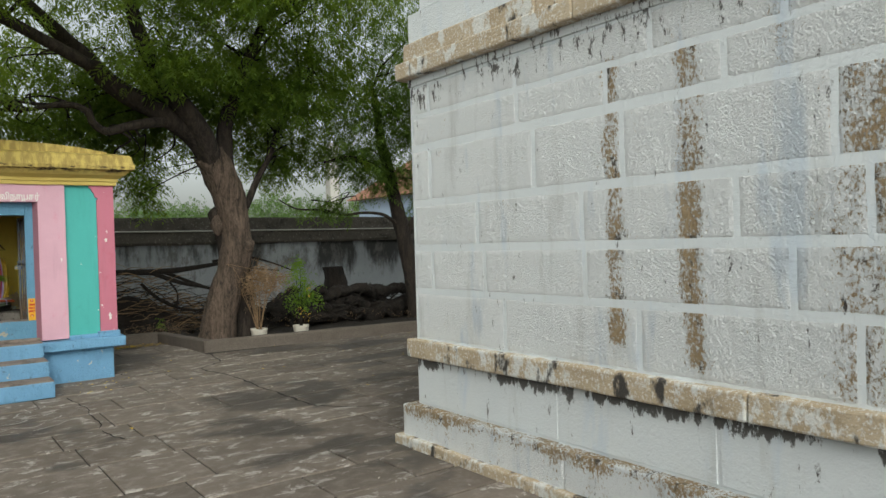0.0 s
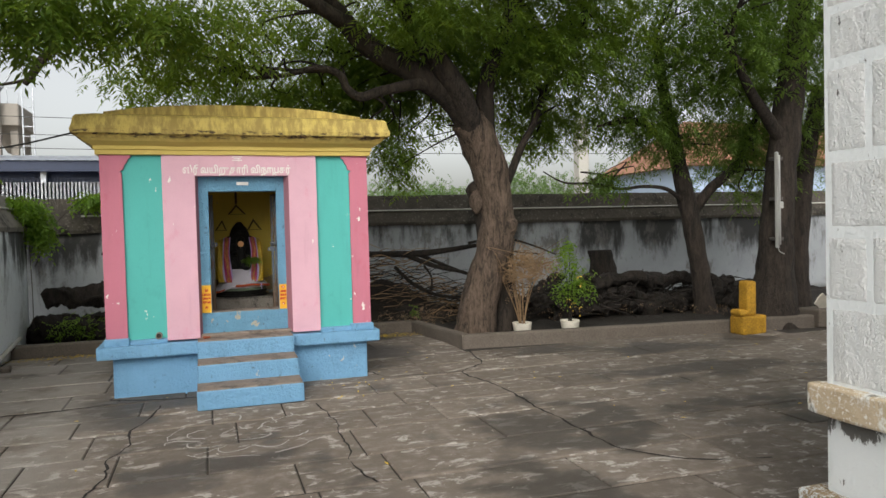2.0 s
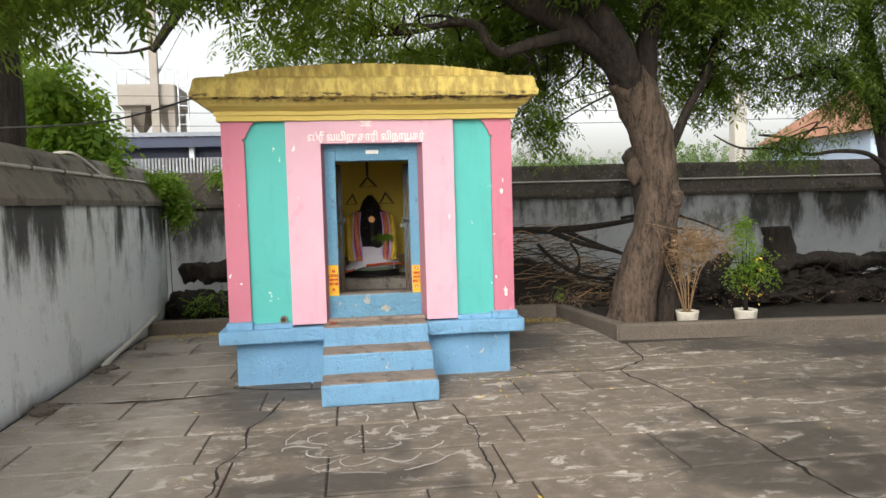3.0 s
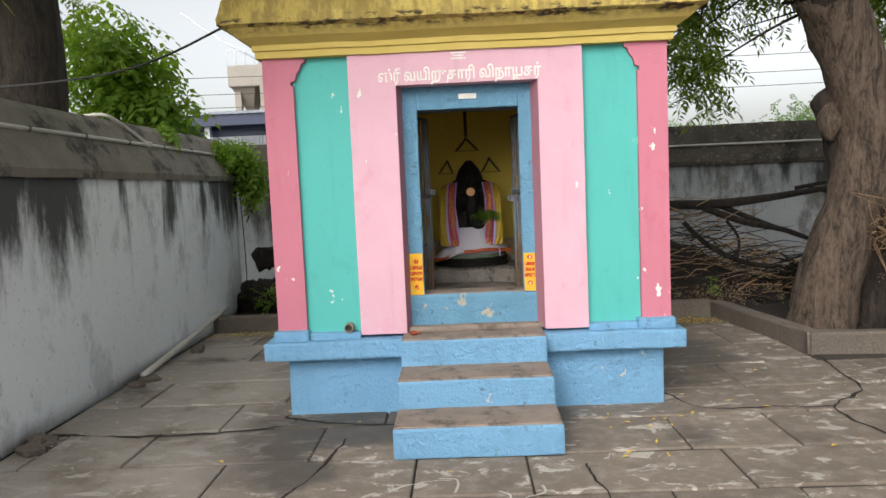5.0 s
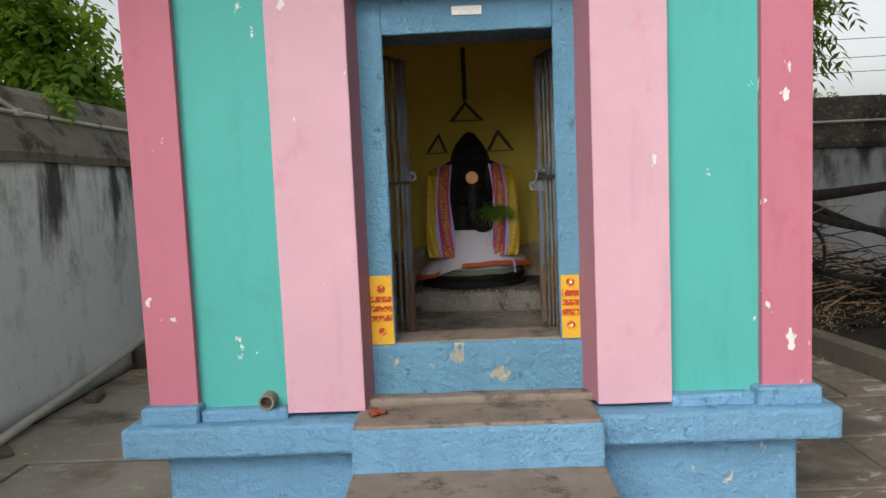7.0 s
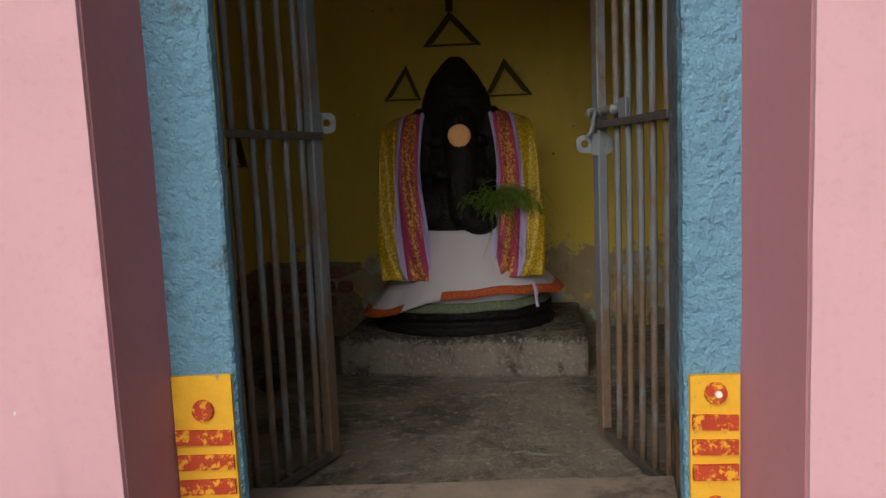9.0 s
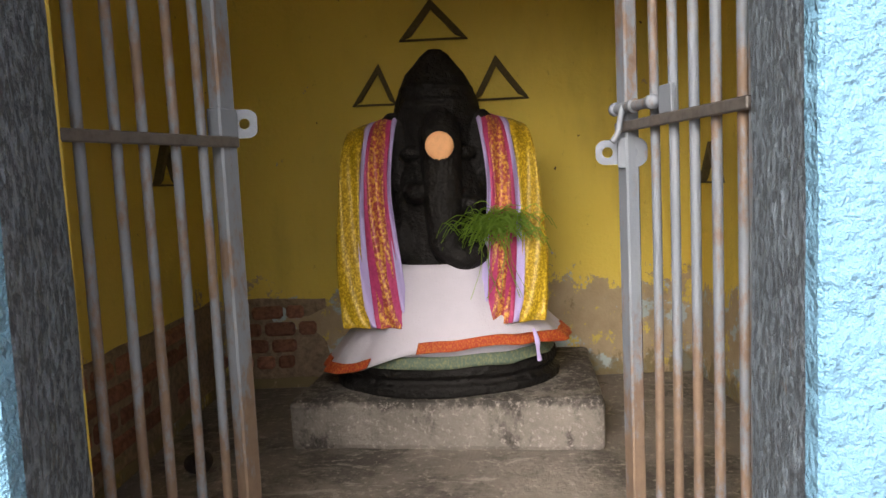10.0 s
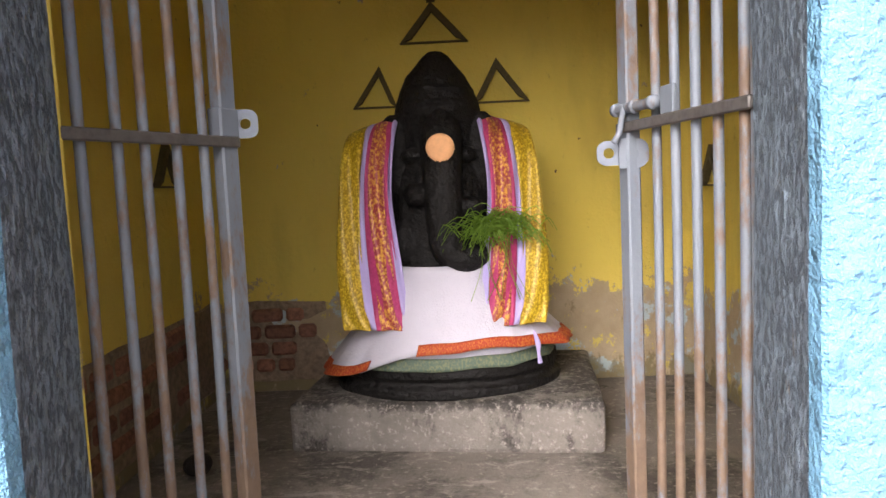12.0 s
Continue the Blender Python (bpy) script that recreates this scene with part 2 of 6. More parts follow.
def boundary(name, mould, patchy, base):
    """Limewashed compound wall with soft black mould runs and grey damp blotches."""
    m = Nodes(name, 0.85)
    col = m.mix(m.noise(1.3, 5), base[0], base[1])
    run = m.math("ADD", m.math("MULTIPLY", m.noise(3.4, 6, (1, 1, 0.16), 1.0, 0.72, 0.4), 0.65), m.math("MULTIPLY", m.noise(9, 7, (1, 1, 0.4), 5.0, 0.8), 0.35))
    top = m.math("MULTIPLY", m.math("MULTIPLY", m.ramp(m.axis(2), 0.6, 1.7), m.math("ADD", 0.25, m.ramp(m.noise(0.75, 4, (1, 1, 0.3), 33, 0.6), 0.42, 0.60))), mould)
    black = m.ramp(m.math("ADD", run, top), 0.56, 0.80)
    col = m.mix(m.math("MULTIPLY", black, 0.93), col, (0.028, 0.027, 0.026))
    patch = m.ramp(m.noise(2.4, 7, (1, 1, 0.55), 14, 0.74), 0.52, 0.64)
    col = m.mix(m.math("MULTIPLY", patch, patchy), col, (0.14, 0.135, 0.13))
    specks = m.ramp(m.noise(30, 5, (1, 1, 0.6), 44, 0.75), 0.60, 0.70)
    col = m.mix(m.math("MULTIPLY", specks, 0.6), col, (0.10, 0.095, 0.09))
    m.bump(m.noise(40, 5), 0.4, 0.008)
    return m.done(col)


# Back wall: real mould over a base darkened to carry the trees' shade.
WALL_BACK = boundary("mouldy_shade_dark_limewash_back", 0.36, 0.85, ((0.22, 0.235, 0.255), (0.42, 0.445, 0.475)))
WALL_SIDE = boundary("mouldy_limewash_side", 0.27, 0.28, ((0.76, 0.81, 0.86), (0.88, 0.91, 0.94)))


def coping(name, a, b):
    m = Nodes(name, 0.9)
    col = m.mix(m.noise(4, 6, (1, 1, 1), 2), a, b)
    col = m.mix(m.math("MULTIPLY", m.ramp(m.noise(2.6, 6, (1, 1, 1), 28, 0.7), 0.52, 0.64), 0.75), col, (0.020, 0.018, 0.015))
    col = m.mix(m.math("MULTIPLY", m.ramp(m.noise(22, 5), 0.55, 0.72), 0.7), col, (0.25, 0.235, 0.205))
    m.bump(m.noise(30, 5), 0.6, 0.015)
    return m.done(col)


# Mossy coping, its colour also deepened for the shade under the trees.
COPING = coping("shade_dark_mossy_coping", (0.030, 0.026, 0.021), (0.115, 0.100, 0.084))
# Dusty west coping has a lighter colour, without that painted shade.
COPING_DRY = coping("grey_dusty_unshaded_coping", (0.13, 0.115, 0.098), (0.30, 0.275, 0.24))


def bark(name, a, b):
    m = Nodes(name, 0.9)
    r = m.math("ADD", m.math("MULTIPLY", m.noise(16, 6, (1, 1, 0.2), 0, 0.7, 0.5), 0.65), m.math("MULTIPLY", m.noise(55, 5, (1, 1, 0.3), 3, 0.7), 0.35))
    col = m.mix(m.ramp(r, 0.36, 0.64), a, b)
    col = m.mix(m.ramp(m.noise(3, 4, (1, 1, 0.5), 6), 0.5, 0.7), col, m.mix(0.5, col, shade(b, 0.85)))
    m.bump(r, 1.0, 0.07)
    return m.done(col)


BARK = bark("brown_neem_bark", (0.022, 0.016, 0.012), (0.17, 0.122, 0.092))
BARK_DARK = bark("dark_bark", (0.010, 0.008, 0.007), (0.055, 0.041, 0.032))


def leafy(name, a, b, glow):
    m = Nodes(name, 0.55)
    r = m.n.new("ShaderNodeNewGeometry").outputs["Random Per Island"]
    col = m.mix(m.math("ADD", m.math("MULTIPLY", r, 0.55), m.math("MULTIPLY", m.noise(0.9, 2), 0.45)), a, b)
    m.done(col)
    t = m.n.new("ShaderNodeBsdfTranslucent")
    m.l.new(m.mix(0.5, col, glow), t.inputs["Color"])
    s = m.n.new("ShaderNodeMixShader")
    s.inputs[0].default_value = 0.55
    m.l.new(m.bsdf.outputs[0], s.inputs[1])
    m.l.new(t.outputs[0], s.inputs[2])
    m.l.new(s.outputs[0], m.n["Material Output"].inputs["Surface"])
    return m.mat


LEAF = leafy("neem_leaf", (0.034, 0.078, 0.018), (0.15, 0.235, 0.038), (0.52, 0.66, 0.06))
LEAF_MID = leafy("airy_leaf", (0.040, 0.085, 0.018), (0.15, 0.23, 0.04), (0.30, 0.44, 0.05))
LEAF_LIGHT = leafy("bright_leaf", (0.07, 0.15, 0.02), (0.20, 0.33, 0.04), (0.42, 0.62, 0.05))
# Far crowns: distance haze is mixed into this paler leaf colour.
LEAF_FAR = leafy("hazed_far_leaf", (0.10, 0.18, 0.06), (0.20, 0.30, 0.10), (0.25, 0.38, 0.10))
LEAF_DRY = plain("dry_leaf", (0.30, 0.20, 0.12), 0.8, 0.3, 8, 40, 0.2, 0.002, 0, True, 0.5)
LEAF_FALLEN = plain("fallen_yellow_leaf", (0.62, 0.42, 0.06), 0.7, 0.3, 8, 40, 0.2, 0.002, 0, True, 0.5)


# ---- builders ----
def obj(name, me, material=None, parent=None, label=""):
    if material is not None and not me.materials:
        me.materials.append(material)
    ob = new(name, me)
    ob.parent = parent
    if label:
        ob["label"] = label
    return ob


def part(name, bm, material, parent=None, label="", smooth=False):
    """Links a bmesh as one mesh object under a thing or under a part."""
    me = bpy.data.meshes.new(name)
    bm.to_mesh(me)
    bm.free()
    if smooth:
        me.polygons.foreach_set("use_smooth", [True] * len(me.polygons))
    return obj(name, me, material, parent, label)


def raw(name, verts, faces, material, parent=None, label="", smooth=False):
    me = bpy.data.meshes.new(name)
    me.from_pydata([tuple(v) for v in verts], [], faces)
    me.update()
    if smooth:
        me.polygons.foreach_set("use_smooth", [True] * len(me.polygons))
    return obj(name, me, material, parent, label)


def thing(name, label, category, at=(0, 0, 0), group="", kind=""):
    ob = new(name)
    ob.location = at
    ob.empty_display_size = 0.1
    return tagged(ob, label, category, group, kind)


def under(ob, top):
    """Hangs a part that was built in world places under its thing."""
    ob.parent = top
    ob.matrix_parent_inverse = Matrix.Translation(top.location).inverted()
    return ob


def box(x0, x1, y0, y1, z0, z1, bevel=0.0, segments=1, bm=None):
    b = bmesh.new()
    bmesh.ops.create_cube(b, size=1)
    for v in b.verts:
        v.co = Vector((x0 if v.co.x < 0 else x1, y0 if v.co.y < 0 else y1, z0 if v.co.z < 0 else z1))
    if bevel:
        bmesh.ops.bevel(b, geom=b.edges[:], offset=bevel, segments=segments, affect="EDGES", profile=0.5)
    if bm is None:
        return b
    return add(bm, b)


def add(bm, other):
    me = bpy.data.meshes.new("join")
    other.to_mesh(me)
    other.free()
    bm.from_mesh(me)
    bpy.data.meshes.remove(me)
    return bm


def rough_up(bm, cell, amount, axis_scale=(1, 1, 1)):
    """Cuts a solid finely and shifts its points a little, as hand-worked masonry."""
    for _ in range(6):
        long = [e for e in bm.edges if e.calc_length() > cell]
        if not long:
            break
        bmesh.ops.subdivide_edges(bm, edges=long, cuts=1, use_grid_fill=True)
    for v in bm.verts:
        p = noise.noise_vector(v.co * 2.3) * 0.6 + noise.noise_vector(v.co * 9.0) * 0.4
        v.co += Vector((p.x * axis_scale[0], p.y * axis_scale[1], p.z * axis_scale[2])) * amount
    return bm


def prism(outline, lo, hi, axis="y"):
    """A flat outline (pairs) swept along an axis."""
    def place(a, b, c):
        return {"y": (a, c, b), "x": (c, a, b), "z": (a, b, c)}[axis]
    n = len(outline)
    verts = [place(a, b, lo) for a, b in outline] + [place(a, b, hi) for a, b in outline]
    faces = [tuple(range(n)), tuple(range(2 * n - 1, n - 1, -1))]
    faces += [(k, k + n, (k + 1) % n + n, (k + 1) % n) for k in range(n)]
    bm = bmesh.new()
    vs = [bm.verts.new(v) for v in verts]
    for fc in faces:
        bm.faces.new([vs[k] for k in fc])
    bmesh.ops.recalc_face_normals(bm, faces=bm.faces[:])
    return bm


def smooth_path(points, per=5):
    """Catmull-Rom through (x, y, z, r)."""
    p = np.array([points[0]] + list(points) + [points[-1]], float)
    out = []
    for k in range(1, len(p) - 2):
        for t in np.linspace(0, 1, per, endpoint=False):
            a, b, c, d = p[k - 1:k + 3]
            out.append(0.5 * (2 * b + (c - a) * t + (2 * a - 5 * b + 4 * c - d) * t * t + (3 * b - a - 3 * c + d) * t ** 3))
    out.append(p[-2])
    return np.array(out)


def tube_data(points, sides=8, knobs=0.0, per=5, start=0):
    """Verts and faces of a tapering tube through (x, y, z, r)."""
    path = smooth_path(points, per)
    verts, faces = [], []
    side = Vector((1, 0, 0))
    for k, (x, y, z, r) in enumerate(path):
        ahead = Vector(path[min(k + 1, len(path) - 1)][:3] - path[max(k - 1, 0)][:3]).normalized()
        side = (side - ahead * side.dot(ahead)).normalized() if abs(side.dot(ahead)) < 0.99 else ahead.orthogonal().normalized()
        up = ahead.cross(side)
        for j in range(sides):
            a = 2 * math.pi * j / sides
            d = side * math.cos(a) + up * math.sin(a)
            c = Vector((x, y, z))
            rr = max(r, 0.001)
            if knobs:
                rr *= 1 + knobs * noise.noise((c + d * rr * 2) * 3.1) + 0.5 * knobs * noise.noise((c + d * rr) * 9)
            verts.append(tuple(c + d * rr))
    m = len(path)
    for k in range(m - 1):
        for j in range(sides):
            a, b = start + k * sides + j, start + k * sides + (j + 1) % sides
            faces.append((a, b, b + sides, a + sides))
    faces.append(tuple(start + j for j in range(sides - 1, -1, -1)))
    faces.append(tuple(start + (m - 1) * sides + j for j in range(sides)))
    return verts, faces


def tubes(name, runs, material, parent=None, sides=8, knobs=0.0, per=5, label=""):
    verts, faces = [], []
    for points in runs:
        v, f = tube_data(points, sides, knobs, per, len(verts))
        verts += v
        faces += f
    return raw(name, verts, faces, material, parent, label, True)


def loft(rings, cap=True):
    """A bmesh through closed rings of equal length."""
    bm = bmesh.new()
    rows = [[bm.verts.new(p) for p in ring] for ring in rings]
    n = len(rows[0])
    for a, b in zip(rows, rows[1:]):
        for j in range(n):
            bm.faces.new((a[j], a[(j + 1) % n], b[(j + 1) % n], b[j]))
    if cap:
        bm.faces.new(rows[0][::-1])
        bm.faces.new(rows[-1])
    bmesh.ops.recalc_face_normals(bm, faces=bm.faces[:])
    return bm


def oval(cx, cy, z, rx, ry, n=28, wave=0.0, waves=9, front=1.0):
    out = []
    for j in range(n):
        a = 2 * math.pi * j / n
        k = 1 + wave * math.sin(a * waves + z * 9)
        out.append((cx + rx * k * math.cos(a), cy + ry * k * math.sin(a) * (front if math.sin(a) < 0 else 1), z))
    return out


def ribbon(left, right, thick=0.008, waves=0.0, count=3.0, cols=8, per=5):
    """A hanging cloth strip between two edge lines of (x, y, z)."""
    a = smooth_path([(*p, 0) for p in left], per)[:, :3]
    b = smooth_path([(*p, 0) for p in right], per)[:, :3]
    bm = bmesh.new()
    layers = []
    for s in (0, 1):
        rows = []
        for k in range(len(a)):
            row = []
            for c in range(cols + 1):
                u = c / cols
                p = Vector(a[k] * (1 - u) + b[k] * u)
                p.y += waves * math.sin(u * math.pi * count + k * 0.25) + waves * 0.5 * noise.noise(p * 14) + s * thick
                row.append(bm.verts.new(p))
            rows.append(row)
        layers.append(rows)
    m = len(a) - 1
    for rows, flip in zip(layers, (0, 1)):
        for k in range(m):
            for c in range(cols):
                q = (rows[k][c], rows[k][c + 1], rows[k + 1][c + 1], rows[k + 1][c])
                bm.faces.new(q[::-1] if flip else q)
    f, g = layers
    for k in range(m):
        bm.faces.new((f[k][0], f[k + 1][0], g[k + 1][0], g[k][0]))
        bm.faces.new((f[k][cols], g[k][cols], g[k + 1][cols], f[k + 1][cols]))
    for c in range(cols):
        bm.faces.new((f[0][c], g[0][c], g[0][c + 1], f[0][c + 1]))
        bm.faces.new((f[m][c], f[m][c + 1], g[m][c + 1], g[m][c]))
    return bm


# ---- ground and paving ----
raw("ground", [(-900, -900, -0.05), (900, -900, -0.05), (900, 900, -0.05), (-900, 900, -0.05)], [(0, 1, 2, 3)], GROUND)
tagged(bpy.data.objects["ground"], "dusty pale ground round the temple yard", "ground", kind="structure")
floor = part("floor", box(-1.7, 14.0, -6.0, 15.7, -0.045, -0.014), JOINT)
tagged(floor, "stained grey cement slab paving of the temple yard", "floor", kind="structure")

# ---- compound walls ----
def wall_along(name, label, start, end, depth, z_cap, z_top, out, material, cap_material, cap_label):
    """A plastered compound wall with a sloped coping; start to end along its yard face, depth away from the yard."""
    top = thing(name, label, "wall", (start[0], start[1], 0), kind="structure")
    d = Vector((end[0] - start[0], end[1] - start[1], 0))
    n = Vector((-d.y, d.x, 0)).normalized()
    if n.dot(Vector((depth[0], depth[1], 0))) < 0:
        n = -n
    w = Vector((depth[0], depth[1], 0)).length
    def sweep(profile, cuts):
        bm = bmesh.new()
        rows = []
        for k in range(cuts + 1):
            base = Vector((start[0], start[1], 0)) + d * (k / cuts)
            rows.append([bm.verts.new(base + n * a + Vector((0, 0, z))) for a, z in profile])
        m = len(profile)
        for a, b in zip(rows, rows[1:]):
            for j in range(m):
                bm.faces.new((a[j], a[(j + 1) % m], b[(j + 1) % m], b[j]))
        bm.faces.new(rows[0][::-1])
        bm.faces.new(rows[-1])
        bmesh.ops.recalc_face_normals(bm, faces=bm.faces[:])
        for v in bm.verts:
            v.co += noise.noise_vector(v.co * 1.7) * 0.012 + noise.noise_vector(v.co * 6) * 0.006
        return bm
    cuts = max(8, int(d.length / 0.12))
    rowz = [k * z_cap / 12 for k in range(13)]
    body = [(0, z) for z in rowz] + [(w, z) for z in reversed(rowz)]
    under(part("wall_body", sweep(body, cuts), material, None, "", True), top)
    cap = [(-out, z_cap), (-out - 0.012, z_cap + 0.06), (-out + 0.02, z_cap + 0.13), (w * 0.28, z_top - 0.06), (w * 0.36, z_top), (w * 0.64, z_top), (w * 0.72, z_top - 0.06), (w + out - 0.02, z_cap + 0.13), (w + out, z_cap + 0.05), (w + out, z_cap)]
    under(part("coping", sweep(cap, cuts), cap_material, None, cap_label), top)
    return top


wall_along("wall_west", "grey limewashed compound wall with mould runs and sloping coping", (-1.58, -6.0), (-1.58, 14.5), (-0.7, 0), 1.72, 2.27, 0.03, WALL_SIDE, COPING_DRY, "grey weathered sloping cement coping")
wall_along("wall_north", "white compound wall behind the trees, mouldy and darkened with painted tree shade", (-7.0, 15.6), (30.0, 15.6), (0, 0.45), 1.68, 2.26, 0.06, WALL_BACK, COPING, "mossy sloping cement coping in a shade-darkened tone")
wall_along("wall_south", "plain limewashed compound wall", (-1.6, -6.3), (14.0, -6.3), (0, -0.45), 1.68, 2.26, 0.06, WALL_SIDE, COPING, "mossy sloping cement coping in a shade-darkened tone")

# ---- planter kerb and soil ----
KERB_LINE = [(-1.6, 13.35), (3.98, 13.25), (4.2, 11.45), (6.45, 11.2), (8.3, 10.98), (10.6, 10.75), (14.0, 10.5)]
kerb = thing("planter_kerb", "low stained cement kerb round the tree bed", "kerb", (4.2, 11.45, 0))
for (ax, ay), (bx, by) in zip(KERB_LINE, KERB_LINE[1:]):
    d = Vector((bx - ax, by - ay, 0))
    n = Vector((-d.y, d.x, 0)).normalized() * 0.14
    e = d.normalized() * 0.02
    bm = bmesh.new()
    cuts = max(3, int(d.length / 0.3))
    rows = []
    for k in range(cuts + 1):
        p = Vector((ax, ay, 0)) - e + (d + 2 * e) * (k / cuts)
        j = 0.008 * noise.noise(p * 3)
        rows.append([bm.verts.new(p + Vector((0, 0, -0.02))), bm.verts.new(p + Vector((0, 0, 0.155 + j))), bm.verts.new(p + n * 0.12 + Vector((0, 0, 0.175 + j))),
                     bm.verts.new(p + n * 0.88 + Vector((0, 0, 0.175 + j))), bm.verts.new(p + n + Vector((0, 0, 0.15 + j))), bm.verts.new(p + n + Vector((0, 0, -0.02)))])
    for a, b in zip(rows, rows[1:]):
        for j in range(6):
            bm.faces.new((a[j], a[(j + 1) % 6], b[(j + 1) % 6], b[j]))
    bm.faces.new(rows[0][::-1])
    bm.faces.new(rows[-1])
    bmesh.ops.recalc_face_normals(bm, faces=bm.faces[:])
    under(part("kerb_stone", bm, KERB), kerb)
bed = []
for iy in range(42):
    for ix in range(130):
        x, y = -1.65 + ix * 0.122, 10.35 + iy * 0.125
        bed.append((x, y, 0.06 + 0.05 * noise.noise(Vector((x, y, 0)) * 1.3) + 0.02 * noise.noise(Vector((x, y, 3)) * 6)))


def in_bed(x, y):
    if y > 13.42:
        return True
    if x < 4.1:
        return False
    for (ax, ay), (bx, by) in zip(KERB_LINE[2:], KERB_LINE[3:]):
        if ax <= x <= bx:
            return y > ay + (by - ay) * (x - ax) / (bx - ax) + 0.08
    return False


soil_faces = []
for iy in range(41):
    for ix in range(129):
        q = (iy * 130 + ix, iy * 130 + ix + 1, (iy + 1) * 130 + ix + 1, (iy + 1) * 130 + ix)
        if all(in_bed(bed[k][0], bed[k][1]) for k in q):
            soil_faces.append(q)
tagged(raw("tree_bed_soil", bed, soil_faces, SOIL, None, "", True), "dark bare soil of the tree bed", "soil", kind="structure")

# ---- temple flank ----
temple = thing("temple_wall", "whitewashed rough granite temple wall worn to brown stone", "temple", (3.8, 5.0, 0))
TX, TY = 3.79, 5.10
under(part("wall_core", box(TX, 12.0, -5.0, TY, 0.0, 3.4), TEMPLE_SMOOTH), temple)
under(part("upper_wall", rough_up(box(TX + 0.03, 12.0, -5.0, TY - 0.10, 3.4, 4.0, 0.02), 0.4, 0.01), TEMPLE_SMOOTH), temple)


def stone_run(name, label, out, z0, z1, lengths, amount, mat, chamfer=0.014):
    """Trim stones laid end to end along both faces of the temple corner."""
    y = TY + out
    k = 0
    while y > -4.8:
        n = lengths[k % len(lengths)]
        lo = y - n
        bm = rough_up(box(TX - out, TX + 0.1, lo + 0.004, y, z0, z1, chamfer, 2), 0.11, amount)
        under(part(name, bm, mat, None, label if k == 0 else ""), temple)
        y = lo
        k += 1
    bm = rough_up(box(TX + 0.1, 12.0, TY - 0.1, TY + out, z0, z1, chamfer, 2), 0.3, amount)
    under(part(name, bm, mat), temple)


stone_run("band_stone", "brown worn granite string course", 0.065, 0.690, 0.835, (2.9, 0.62, 2.2), 0.010, TEMPLE_TRIM)
stone_run("plinth_stone", "", 0.095, 0.055, 0.315, (1.75, 1.3, 2.1), 0.011, TEMPLE_PLINTH)
stone_run("foot_stone", "grey foot stone along the paving", 0.15, -0.02, 0.075, (1.6, 1.2, 1.9), 0.012, TEMPLE_TRIM)
stone_run("eave_stone", "moulded worn granite eave course", 0.085, 2.89, 3.02, (1.9, 1.4, 2.2), 0.010, TEMPLE_TRIM)
stone_run("eave_upper_stone", "", 0.035, 3.02, 3.17, (1.5, 1.8, 1.2), 0.012, TEMPLE_TRIM)
stone_run("frieze_stone", "", 0.012, 2.83, 2.89, (2.5, 2.0), 0.004, TEMPLE_SMOOTH, 0.006)
def rough_block(y0, y1, z0, z1, cell=0.0135, lump=0.0042):
    """A hand-punched granite face of the temple flank, pitted, with soft edges that die into the joints."""
    ny, nz = max(4, int((y1 - y0) / cell)), max(4, int((z1 - z0) / cell))
    verts, faces = [], []
    for i in range(nz + 1):
        for j in range(ny + 1):
            y, z = y0 + (y1 - y0) * j / ny, z0 + (z1 - z0) * i / nz
            edge = min(j, ny - j, i, nz - i)
            p = Vector((0.0, y, z))
            if edge == 0:
                y, z = y + 0.010 * noise.noise(p * 9), z + 0.010 * noise.noise(p * 9 + Vector((5, 0, 0)))
            h = lump * (noise.noise(p * 31) + 0.8 * noise.noise(p * 63) + 0.35 * noise.noise(p * 8))
            verts.append((TX - 0.0032 - max(h, -0.0026) if edge > 1 else TX - 0.0018 if edge else TX + 0.002, y, z))
    for i in range(nz):
        for j in range(ny):
            k = i * (ny + 1) + j
            faces.append((k, k + ny + 1, k + ny + 2, k + 1))
    return under(raw("wall_block", verts, faces, TEMPLE_ROUGH, None, "", True), temple)


COURSES = [(0.845, 1.20), (1.235, 1.535), (1.575, 1.885), (1.925, 2.315), (2.36, 2.575), (2.60, 2.815)]
rng = random.Random(5)
for row, (z0, z1) in enumerate(COURSES):
    y = TY - 0.03 - 0.22 * (row % 2)
    if row % 2:
        rough_block(y + 0.022, TY - 0.012, z0, z1)
    while y > -1.0:
        n = rng.uniform(0.6, 1.3)
        rough_block(y - n + 0.022, y, z0, z1)
        y -= n
    under(part("wall_block", rough_up(box(TX + 0.03, TX + 0.9, TY - 0.05, TY + 0.005, z0, z1, 0.004), 0.12, 0.006), TEMPLE_ROUGH), temple)
for z0, z1 in ((0.33, 0.675),):
    y = TY - 0.02
    while y > -1.0:
        n = rng.uniform(0.9, 1.6)
        under(part("wall_block", rough_up(box(TX - 0.004, TX + 0.05, y - n + 0.02, y, z0, z1, 0.004), 0.1, 0.004), TEMPLE_SMOOTH), temple)
        y -= n

# ---- painted shrine ----
SX0, SX1, SY, SB = 0.0, 2.68, 10.21, 12.75
shrine = thing("small_shrine", "small pink, teal and blue painted shrine with a yellow roof", "shrine", (1.34, 11.4, 0))


def sp(name, bm, mat, label="", smooth=False):
    return under(part(name, bm, mat, None, label, smooth), shrine)


def wavy(bm, amount=0.004, cell=0.12):
    return rough_up(bm, cell, amount)


